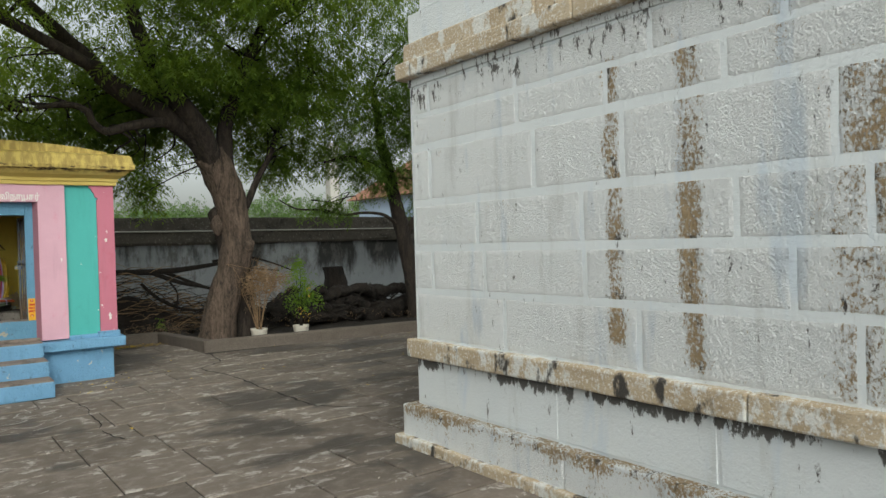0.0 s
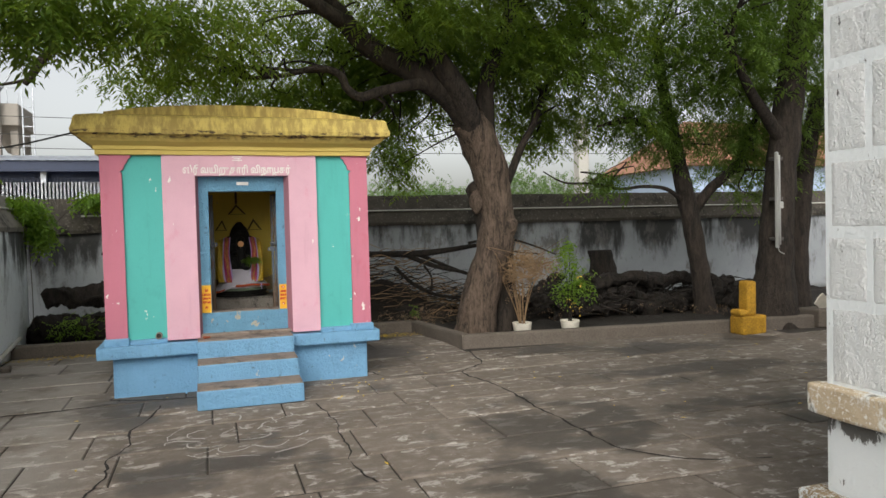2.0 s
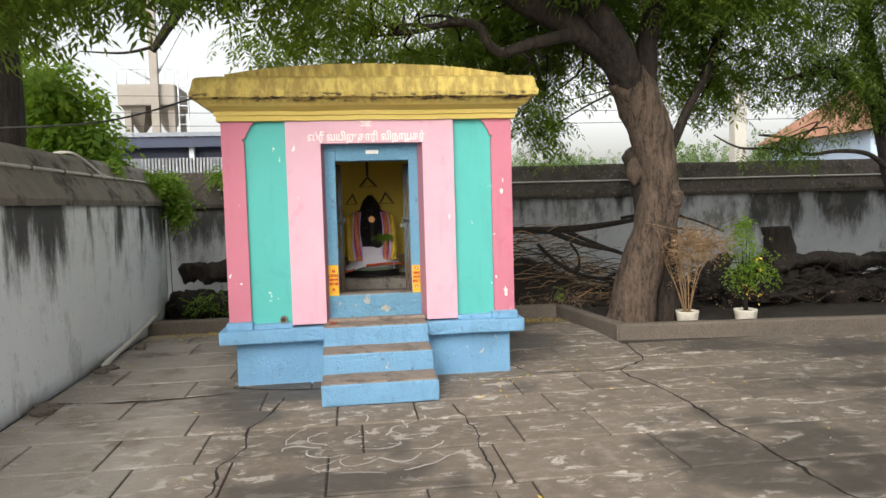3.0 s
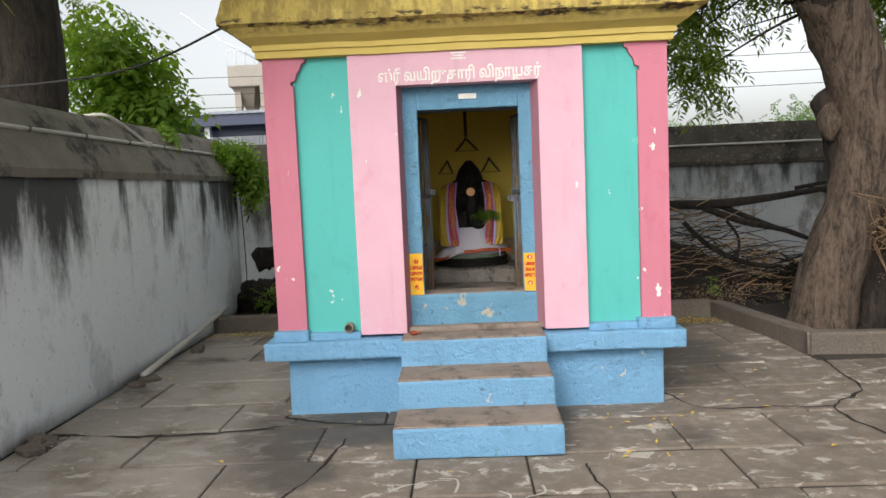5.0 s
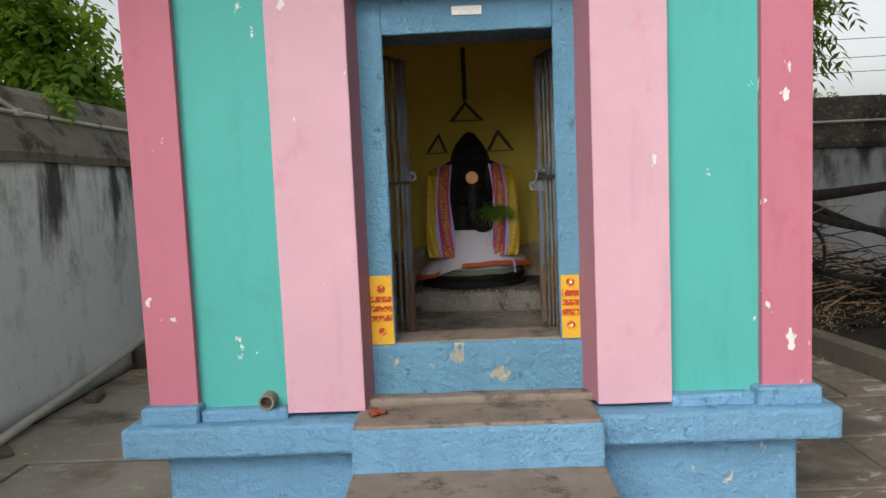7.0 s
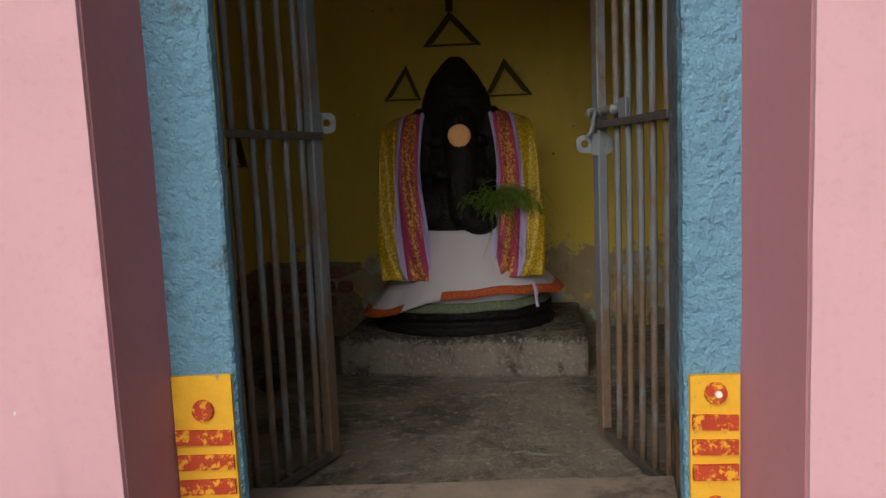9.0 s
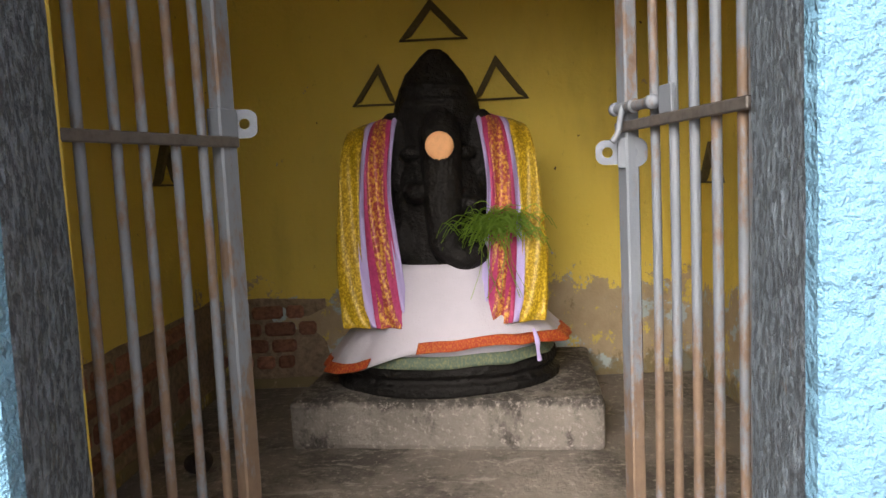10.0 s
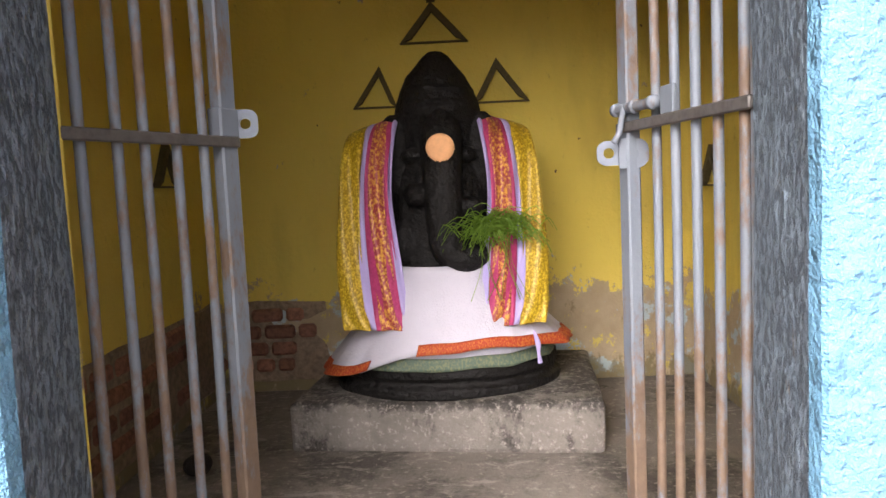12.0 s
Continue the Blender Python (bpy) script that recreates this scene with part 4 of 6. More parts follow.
def step01(u):
    u = min(1.0, max(0.0, u))
    return u * u * (3 - 2 * u)


def over_hem(c):
    """Height of the upper cloth's hem, where c runs from -1 (west) to 1 (east)."""
    return 0.884 - 0.092 * step01((-c - 0.15) / 0.75) + 0.010 * math.sin(c * 5)


def under_hem(c):
    return 0.826 + 0.012 * c * c


def skirt(name, hem_at, top, foot, u0, u1, mat, off, a0, a1, lab="", folds=0.02):
    """Part of a cloth that slopes from the lap to a flared hem, from u0 to u1 of the way down."""
    cols, rows = 96, max(3, int(14 * (u1 - u0)))
    b = bmesh.new()
    grid = []
    for k in range(rows + 1):
        u = u0 + (u1 - u0) * k / rows
        row = []
        for j in range(cols + 1):
            a = radians(a0 + (a1 - a0) * j / cols)
            c, sn = math.cos(a), math.sin(a)
            rx, ry = top[0] + (foot[0] - top[0]) * u ** 1.15, top[1] + (foot[1] - top[1]) * u
            ripple = folds * u * u * (math.sin(a * 9) * 0.5 + math.sin(a * 23 + 1) * 0.25) * (0.35 + 0.45 * abs(c))
            flat = abs(c) ** 0.8 * (1 if c > 0 else -1)
            z = top[2] + (hem_at(c) - top[2]) * u
            p = Vector((IX + (rx + ripple + off) * flat, IY - 0.008 + (ry + ripple + off) * sn, z))
            p += noise.noise_vector(p * 9) * 0.006 * u
            row.append(b.verts.new(p))
        grid.append(row)
    for p, q in zip(grid, grid[1:]):
        for j in range(cols):
            b.faces.new((p[j], p[j + 1], q[j + 1], q[j]))
    bmesh.ops.recalc_face_normals(b, faces=b.faces[:])
    bmesh.ops.solidify(b, geom=b.faces[:], thickness=0.004)
    return under(part(name, b, mat, None, lab, True), dhoti)


LAP, HEM_FOOT, UNDER_FOOT = (0.165, 0.200, 1.12), (0.385, 0.276), (0.330, 0.246)
skirt("wrap", over_hem, LAP, HEM_FOOT, 0.0, 1.0, WHITE_CLOTH, 0.0, 150, 390)
skirt("orange_border", over_hem, LAP, HEM_FOOT, 0.88, 1.005, ORANGE_BORDER, 0.011, 262, 356, "orange woven border")
skirt("side_border", over_hem, LAP, HEM_FOOT, 0.91, 1.005, ORANGE_BORDER, 0.011, 184, 240, "orange woven border")
skirt("under_wrap", under_hem, (0.30, 0.23, 0.93), UNDER_FOOT, 0.0, 1.0, WHITE_CLOTH, 0.0, 170, 368, "", 0.008)
skirt("green_border", under_hem, (0.30, 0.23, 0.93), UNDER_FOOT, 0.66, 1.01, GREEN_BORDER, 0.011, 172, 366, "olive green woven border", 0.008)
v, f = tube_data([(IX + 0.255, IY - 0.235, 0.925, 0.004), (IX + 0.262, IY - 0.262, 0.895, 0.008), (IX + 0.262, IY - 0.268, 0.872, 0.005), (IX + 0.266, IY - 0.268, 0.84, 0.007)], 7, 0, 4, 0)
under(raw("tassel", v, f, LILAC), dhoti)

# silk shawls over both shoulders
shawls = []
for side, sgn in (("west", -1), ("east", 1)):
    shawl = thing("silk_shawl", "maroon and gold bordered lilac silk shawl over the idol's shoulder", "shawl", (IX + sgn * 0.2, 11.9, 1.5), "shawls on the idol")
    shawls.append(shawl)
    def line(dx):
        """One long edge of the shawl, at dx from the figure's middle at the shoulder, spreading downward."""
        o = dx - 0.15
        return [(IX + sgn * (0.10 + o * 0.75), 12.10, 1.575 - o * 0.25), (IX + sgn * (dx + 0.0), 11.985, 1.565 - o * 0.30), (IX + sgn * (dx + 0.018), 11.885, 1.48 - o * 0.2),
                (IX + sgn * (dx + 0.03), 11.85, 1.33 - o * 0.1), (IX + sgn * (dx + 0.02 + o * 0.2), 11.825, 1.15), (IX + sgn * (dx + 0.005 + o * 0.25), 11.80, 1.00), (IX + sgn * (dx - 0.005 + o * 0.25), 11.785, 0.945 + o * 0.05)]
    spans = [("lilac_edge", 0.110, 0.126, LILAC, 0), ("maroon_border", 0.121, 0.190, MAROON, -0.006), ("gold_motif", 0.132, 0.179, MOTIF, -0.0095), ("lilac_field", 0.186, 0.210, LILAC, 0.004), ("gold_border", 0.204, 0.266, GOLD, -0.004)]
    for nm, a, b, mat, fwd in spans:
        la = [(x, y + fwd, z) for x, y, z in line(a)]
        lb = [(x, y + fwd, z) for x, y, z in line(b)]
        under(part(nm, ribbon(la, lb, 0.005, 0.009, 2.0 if b - a > 0.03 else 1.0, 8, 7), mat, None, {"maroon_border": "maroon brocade border", "gold_border": "gold brocade border", "gold_motif": "gold thread motif band"}.get(nm, ""), True), shawl)

# offering of grass
verts, faces = [], []
rng = random.Random(11)
for k in range(240):
    x, z = 1.515 + rng.gauss(0, 0.038), 1.225 + rng.gauss(0, 0.018)
    a = rng.uniform(-0.5, 0.5) + (math.pi if rng.random() < 0.5 else 0)
    n = rng.uniform(0.035, 0.095)
    pts = [(x, 11.80 + rng.gauss(0, 0.012), z), (x + n * 0.5 * math.cos(a), 11.775 + rng.gauss(0, 0.015), z + 0.02 + n * 0.3 * math.sin(a)), (x + n * math.cos(a), 11.775 + rng.gauss(0, 0.02), z - rng.uniform(-0.015, 0.055))]
    v, f = tube_data([(*pts[0], 0.0016), (*pts[1], 0.0015), (*pts[2], 0.0004)], 3, 0, 3, len(verts))
    verts += v
    faces += f
for k in range(10):
    x = 1.54 + rng.gauss(0, 0.03)
    v, f = tube_data([(x, 11.79, 1.23, 0.0013), (x + rng.gauss(0, 0.02), 11.77, 1.13, 0.001), (x + rng.gauss(0, 0.03), 11.77, 1.02, 0.0004)], 3, 0, 3, len(verts))
    verts += v
    faces += f
offering = tagged(raw("grass_offering", verts, faces, LEAF_LIGHT), "bunch of fresh green grass laid on the idol's arm", "grass")

figure += [dhoti, *shawls, offering]
for ob in figure:
    ob.matrix_world = ON_PEDESTAL @ ob.matrix_basis

# things left on the room floor
bm = bmesh.new()
bmesh.ops.create_icosphere(bm, subdivisions=3, radius=0.035)
for v in bm.verts:
    v.co = Vector((v.co.x, v.co.y, max(v.co.z, -0.028) * 0.8)) + noise.noise_vector(v.co * 30) * 0.004
husk = part("coconut_husk", bm, BARK_DARK, None, "", True)
husk.location = (0.74, 11.47, 0.724)
tagged(husk, "small dark coconut husk on the shrine room floor", "coconut husk")
fallen = part("dry_leaf", ribbon([(0.815, 11.20, 0.708), (0.83, 11.215, 0.716), (0.85, 11.22, 0.709)], [(0.83, 11.18, 0.708), (0.855, 11.185, 0.718), (0.875, 11.20, 0.709)], 0.002, 0.002), plain("orange_dry_leaf", (0.42, 0.15, 0.04), 0.8, 0.3, 30), None, "", True)
tagged(fallen, "curled orange dry leaf on the shrine room floor", "leaf")

# triangular lamp niches
# One dark colour for the niches' painted recess shade and the soot streak.
NICHE_DARK = plain("recess_shade_and_soot", (0.10, 0.08, 0.035), 0.9, 0.3, 20)
def niche(x0, x1, xa, z0, za, turn=None):
    """A triangular niche whose recess shade is drawn as two broad dark sides, with a thin ledge, on the back wall or
    turned to a side wall.
    """
    top = thing("lamp_niche", "small triangular lamp niche in the yellow wall, recess shade drawn as dark edges", "niche", ((x0 + x1) / 2, 12.19, z0), "lamp niches")
    cx, cz = (x0 + x1 + xa) / 3, (2 * z0 + za) / 3
    def inner(x, z, k):
        return x + (cx - x) * k, z + (cz - z) * k
    for (a, b), k, deep in ((((x0, z0), (x1, z0)), 0.12, 0.018), (((x1, z0), (xa, za)), 0.36, 0.024), (((xa, za), (x0, z0)), 0.36, 0.024)):
        ia, ib = inner(*a, k), inner(*b, k)
        bm = rough_up(prism([a, b, ib, ia], 12.203 - deep, 12.206), 0.025, 0.0035)
        if turn is not None:
            bmesh.ops.transform(bm, matrix=turn, verts=bm.verts[:])
        under(part("niche_edge", bm, NICHE_DARK), top)
    return top


niche(1.082, 1.230, 1.175, 1.660, 1.797)
niche(1.485, 1.674, 1.565, 1.660, 1.807)
niche(1.248, 1.477, 1.356, 1.866, 2.000)
EAST_TURN = Matrix.Translation((2.22, 11.994, 0)) @ Matrix.Rotation(radians(-90), 4, "Z") @ Matrix.Translation((0, -12.2, 0))
WEST_TURN = Matrix.Translation((0.575, 11.807, 0)) @ Matrix.Rotation(radians(90), 4, "Z") @ Matrix.Translation((0, -12.2, 0))
niche(-0.085, 0.085, 0.0, 1.352, 1.480, EAST_TURN)
niche(-0.085, 0.085, 0.0, 1.418, 1.550, WEST_TURN)
soot = rough_up(box(1.342, 1.372, 12.192, 12.205, 2.0, 2.35), 0.02, 0.008)
tagged(part("soot_streak", soot, NICHE_DARK), "black soot streak on the yellow wall", "soot", kind="structure")
# exposed bricks where the plaster fell
BRICK = plain("old_red_brick", (0.25, 0.115, 0.075), 0.9, 0.55, 14, 60, 0.5, 0.006, 0, False, 0.5)
hole = thing("exposed_brickwork", "exposed red brick where the yellow plaster has fallen", "brickwork", (0.8, 12.2, 0.85), kind="structure")
MORTAR = plain("crumbled_lime_mortar", (0.27, 0.20, 0.14), 0.95, 0.4, 18, 50, 0.9, 0.012)
under(part("mortar_bed", rough_up(box(0.60, 0.955, 12.193, 12.23, 0.735, 1.025, 0.008), 0.025, 0.022), MORTAR), hole)
under(part("mortar_bed", rough_up(box(0.545, 0.583, 11.05, 12.19, 0.735, 1.03, 0.008), 0.04, 0.014), MORTAR), hole)
for r, row in enumerate(((0.62, 0.84), (0.60, 0.90), (0.61, 0.96), (0.66, 0.90))):
    x = row[0] + 0.03 * (r % 2)
    while x < row[1] - 0.05:
        n = min(rng.choice((0.10, 0.12, 0.075)), row[1] - x)
        z = 0.775 + r * 0.058
        if rng.random() < 0.86:
            under(part("brick", rough_up(box(x, x + n - 0.014, 12.178, 12.23, z, z + 0.045, 0.009), 0.02, 0.008), BRICK), hole)
        x += n
for r in range(4):
    y = 11.10 + 0.06 * (r % 2)
    while y < 12.1 - 0.12 * r:
        n = rng.choice((0.12, 0.19, 0.16))
        z = 0.78 + r * 0.062
        if rng.random() < 0.7:
            under(part("brick", rough_up(box(0.54, 0.592, y, y + n - 0.016, z, z + 0.045, 0.009), 0.025, 0.008), BRICK), hole)
        y += n

# iron gate leaves, folded into the room
IRON = plain("rusty_grey_iron", (0.33, 0.34, 0.35), 0.6, 0.25, 18, 60, 0.4, 0.003, 0.2)


def rusty():
    m = Nodes("rusty_blue_grey_iron", 0.65, 0.15)
    col = m.mix(m.noise(8), (0.11, 0.135, 0.17), (0.19, 0.21, 0.24))
    rust = m.ramp(m.math("ADD", m.math("ADD", m.math("MULTIPLY", m.noise(60, 6, (1, 1, 0.4), 0, 0.75), 0.5), m.math("MULTIPLY", m.noise(9, 4, (1, 1, 0.5), 8), 0.5)), m.math("MULTIPLY", m.ramp(m.axis(2), 1.35, 0.75), 0.10)), 0.475, 0.60)
    col = m.mix(m.math("MULTIPLY", rust, 0.85), col, m.mix(m.noise(40, 4), (0.085, 0.048, 0.026), (0.22, 0.14, 0.08)))
    m.bump(m.noise(90), 0.4, 0.002)
    return m.done(col)


RUST = rusty()


def eye_plate(long, high, hole_at, hole, at):
    """A flat iron plate 5 mm thick, rounded at its free end and pierced by a round eye."""
    bm = bmesh.new()
    n, half = 24, high / 2
    rings = []
    for y in (-0.0025, 0.0025):
        outer, inner = [], []
        for k in range(n):
            a = 2 * math.pi * k / n
            c, s = math.cos(a), math.sin(a)
            k1 = min((long - hole_at) / c if c > 1e-6 else 9, hole_at / -c if c < -1e-6 else 9, half / abs(s) if abs(s) > 1e-6 else 9)
            if c > 0:
                k1 = min(k1, half * 1.06)
            outer.append(bm.verts.new((hole_at + c * k1, y, s * k1)))
            inner.append(bm.verts.new((hole_at + c * hole, y, s * hole)))
        rings.append((outer, inner))
    (o0, i0), (o1, i1) = rings
    for k in range(n):
        j = (k + 1) % n
        for q in ((o0[k], o0[j], i0[j], i0[k]), (o1[j], o1[k], i1[k], i1[j]), (o0[j], o0[k], o1[k], o1[j]), (i0[k], i0[j], i1[j], i1[k])):
            bm.faces.new(q)
    bmesh.ops.recalc_face_normals(bm, faces=bm.faces[:])
    bmesh.ops.transform(bm, matrix=at, verts=bm.verts[:])
    return bm


DARK_IRON = plain("dark_bar_iron", (0.13, 0.12, 0.115), 0.55, 0.3, 20, 70, 0.3, 0.002, 0.5)
for nm, hinge, free in (("west", (0.912, 10.62), (1.051, 10.91)), ("east", (1.780, 10.63), (1.703, 11.00))):
    h, fr = Vector((*hinge, 0)), Vector((*free, 0))
    d = fr - h
    gate = thing("gate_leaf", "open rusty blue-grey iron bar gate leaf in the shrine doorway", "gate", (h.x, h.y, 0.71), "gate leaves")
    ang = math.atan2(d.y, d.x)
    def bar(u0, u1, z0, z1, half, mat, name, lab="", off=0.0):
        b = box(0, (u1 - u0), -half + off, half + off, z0, z1, min(0.003, half * 0.4))
        bmesh.ops.transform(b, matrix=Matrix.Translation(h + d.normalized() * u0) @ Matrix.Rotation(ang, 4, "Z"), verts=b.verts[:])
        return under(part(name, b, mat, None, lab), gate)
    n = d.length
    bar(n - 0.036, n, 0.712, 2.06, 0.012, RUST, "stile", "flat rusty free stile")
    bar(0.0, 0.014, 0.712, 2.06, 0.007, RUST, "stile")
    bar(0.0, n, 0.712, 0.735, 0.011, DARK_IRON, "rail")
    bar(0.0, n, 2.04, 2.06, 0.011, DARK_IRON, "rail")
    s = -1 if nm == "west" else 1
    bar(0.0, n, 1.461, 1.478, 0.005, DARK_IRON, "rail", "dark flat cross bar", s * 0.012)
    for k in range(5):
        u = n * ((0.134, 0.307, 0.444, 0.619, 0.782) if nm == "west" else (0.087, 0.248, 0.40, 0.557, 0.717))[k]
        p = h + d.normalized() * u
        under(tubes("rod", [[(p.x, p.y, 0.72, 0.0078), (p.x + 0.001 * k, p.y, 1.3, 0.0078), (p.x, p.y, 2.05, 0.0078)]], RUST, None, 8), gate)
    side = Vector((d.y, -d.x, 0)).normalized() * (1 if nm == "west" else -1)
    if nm == "west":
        under(part("hasp", eye_plate(0.056, 0.046, 0.036, 0.0085, Matrix.Translation(fr + Vector((-0.014, -0.004, 1.499))) @ Matrix.Rotation(radians(10), 4, "Z")), RUST, None, "rusty hasp plate with an open eye"), gate)
        bar(n - 0.040, n + 0.002, 1.476, 1.523, 0.0145, RUST, "hasp_seat")
    else:
        q = fr - d.normalized() * 0.018 + side * 0.016
        under(part("hasp", eye_plate(0.060, 0.042, 0.040, 0.009, Matrix.Translation(q + Vector((0.020, 0, 1.428))) @ Matrix.Rotation(radians(174), 4, "Z")), RUST, None, "rusty hasp plate with an open eye"), gate)
        under(part("hasp", eye_plate(0.050, 0.050, 0.026, 0.008, Matrix.Translation(q + Vector((-0.006, -0.010, 1.426))) @ Matrix.Rotation(radians(-2), 4, "Z")), RUST, None, "rusty hasp plate with an open eye"), gate)
        p0 = h + d.normalized() * (n + 0.004) + side * 0.014 + Vector((0, 0, 1.501))
        p1 = h + d.normalized() * (n * 0.60) + side * 0.018 + Vector((0, 0, 1.498))
        under(tubes("bolt", [[(*p0, 0.0085), (*p0.lerp(p1, 0.5), 0.0085), (*p1, 0.0085)]], RUST, None, 10, 0, 3, "rusty sliding bolt"), gate)
        for u in (0.05, 0.50, 0.92):
            c = p0.lerp(p1, u)
            e = d.normalized() * 0.006
            under(tubes("bolt_ring", [[(*(c - e), 0.0118), (*(c + e), 0.0118)]], RUST, None, 12, 0.1, 2), gate)
        c = p0.lerp(p1, 0.30)
        v = [(c + side * a + Vector((b, 0, z))) for a, b, z in ((0.004, 0, 0.004), (0.012, 0.002, -0.018), (0.012, -0.002, -0.040), (0.010, -0.014, -0.056))]
        under(tubes("bolt_handle", [[(*k, 0.0052) for k in v]], RUST, None, 8), gate)
        bar(n * 0.50, n * 0.60, 1.478, 1.520, 0.003, RUST, "bolt_plate", "rusty bolt back plate", 0.010)

# ---- trees ----
def leaf_cloud(name, clumps, count, material, parent, size=0.22, seed=1, leaflets=11, wide=0.26, droop=0.55):
    """Pinnate sprigs strewn through ellipsoid clumps (x, y, z, rx, ry, rz, weight) as one mesh."""
    g = np.random.default_rng(seed)
    w = np.array([c[6] for c in clumps], float)
    pick = g.choice(len(clumps), count, p=w / w.sum())
    c = np.array([cl[:6] for cl in clumps])[pick]
    d = g.normal(size=(count, 3))
    d /= np.linalg.norm(d, axis=1, keepdims=True)
    r = g.random(count) ** 0.45
    sub = g.integers(0, 28, count)
    lump = np.random.default_rng(seed + 7).normal(0, 0.24, (len(clumps), 28, 3))[pick, sub]
    pos = c[:, :3] + (d * r[:, None] + lump) * c[:, 3:6]
    yaw = g.random(count) * 2 * np.pi
    tilt = -droop * (0.3 + g.random(count)) 
    ax = np.stack([np.cos(yaw) * np.cos(tilt), np.sin(yaw) * np.cos(tilt), np.sin(tilt)], 1)
    sd = np.stack([-np.sin(yaw), np.cos(yaw), g.normal(0, 0.35, count)], 1)
    sd /= np.linalg.norm(sd, axis=1, keepdims=True)
    up = np.cross(ax, sd)
    n = size * (0.6 + 0.7 * g.random(count))
    out = []
    for k in range(leaflets):
        u = 0.12 + 0.88 * (k // 2) / max(1, (leaflets - 1) // 2)
        s = 1 if k % 2 else -1
        last = k == leaflets - 1
        base = pos + ax * (n * u)[:, None] + up * (-0.25 * n * u * u)[:, None]
        dire = ax * (1.0 if last else 0.55) + (0 if last else s) * sd * 0.85 - up * 0.28
        dire = dire + g.normal(0, 0.12, dire.shape)
        dire /= np.linalg.norm(dire, axis=1, keepdims=True)
        ln = n * (0.36 - 0.10 * abs(u - 0.45)) * (0.85 + 0.3 * g.random(count))
        cr = np.cross(dire, up)
        cr /= np.linalg.norm(cr, axis=1, keepdims=True) + 1e-9
        wd = ln * wide * 0.5
        out.append(np.stack([base, base + dire * (ln * 0.42)[:, None] + cr * wd[:, None], base + dire * ln[:, None] - up * (0.12 * ln)[:, None], base + dire * (ln * 0.42)[:, None] - cr * wd[:, None]], 1))
    v = np.concatenate(out, 0).reshape(-1, 3)
    m = len(v) // 4
    me = bpy.data.meshes.new(name)
    me.vertices.add(len(v))
    me.vertices.foreach_set("co", v.ravel())
    me.loops.add(4 * m)
    me.loops.foreach_set("vertex_index", np.arange(4 * m, dtype=np.int32))
    me.polygons.add(m)
    me.polygons.foreach_set("loop_start", np.arange(0, 4 * m, 4, dtype=np.int32))
    me.update(calc_edges=True)
    ob = obj(name, me, material)
    if parent is not None:
        under(ob, parent)
    return ob


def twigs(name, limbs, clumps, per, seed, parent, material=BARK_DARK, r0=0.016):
    """Thin branches from the nearest limb points out into the clumps."""
    g = random.Random(seed)
    pts = [Vector(p[:3]) for run in limbs for p in smooth_path(run, 4)]
    runs = []
    for cl in clumps:
        c = Vector(cl[:3])
        for _ in range(per):
            d = Vector((g.gauss(0, 1), g.gauss(0, 1), g.gauss(0, 1))).normalized()
            tip = c + Vector((d.x * cl[3], d.y * cl[4], d.z * cl[5])) * g.uniform(0.5, 0.95)
            foot = min(pts, key=lambda p: (p - c).length + g.random() * 1.2)
            mid = foot.lerp(tip, 0.5) + Vector((g.gauss(0, 0.2), g.gauss(0, 0.2), 0.12 + g.gauss(0, 0.12)))
            q = foot.lerp(tip, 0.25) + Vector((g.gauss(0, 0.1), g.gauss(0, 0.1), 0.1))
            runs.append([(*foot, r0 * 1.4), (*q, r0 * 1.1), (*mid, r0 * 0.7), (*tip, r0 * 0.2)])
    ob = tubes(name, runs, material, None, 5, 0.1, 4)
    return tagged(under(ob, parent), kind="stuff")


# great tree beside the shrine
tree = thing("neem_tree", "large leaning tree with furrowed brown trunk and feathery green crown", "tree", (4.65, 12.1, 0), "trees in the bed")
TRUNK = [(4.60, 12.1, -0.05, 0.33), (4.62, 12.1, 0.15, 0.295), (4.69, 12.08, 0.6, 0.265), (4.82, 12.05, 1.05, 0.245), (4.94, 12.03, 1.45, 0.25), (4.96, 12.0, 1.85, 0.24), (4.88, 11.98, 2.3, 0.25), (4.72, 11.95, 2.75, 0.26), (4.50, 11.88, 3.12, 0.24)]
LIMB_W = [(4.62, 11.9, 2.95, 0.21), (4.3, 11.78, 3.34, 0.19), (3.92, 11.7, 3.58, 0.17), (3.55, 11.7, 3.78, 0.155), (3.04, 11.65, 4.03, 0.14), (2.62, 11.5, 4.38, 0.12), (2.15, 11.1, 4.65, 0.09), (1.2, 10.2, 5.1, 0.05)]
LIMB_W2 = [(3.98, 11.65, 3.56, 0.085), (3.6, 11.6, 3.52, 0.075), (3.2, 11.6, 3.42, 0.068), (2.93, 11.6, 3.34, 0.062), (2.76, 11.6, 3.44, 0.055), (2.66, 11.6, 3.62, 0.05), (2.37, 11.6, 3.68, 0.042), (1.95, 11.6, 3.57, 0.026), (1.5, 11.5, 3.5, 0.012)]
LIMB_UP = [(4.55, 11.85, 3.0, 0.19), (4.25, 11.6, 3.5, 0.16), (3.82, 11.5, 4.0, 0.14), (3.5, 11.4, 4.45, 0.12), (3.2, 11.2, 5.2, 0.09), (3.0, 10.9, 6.4, 0.06), (3.2, 10.9, 7.4, 0.03)]
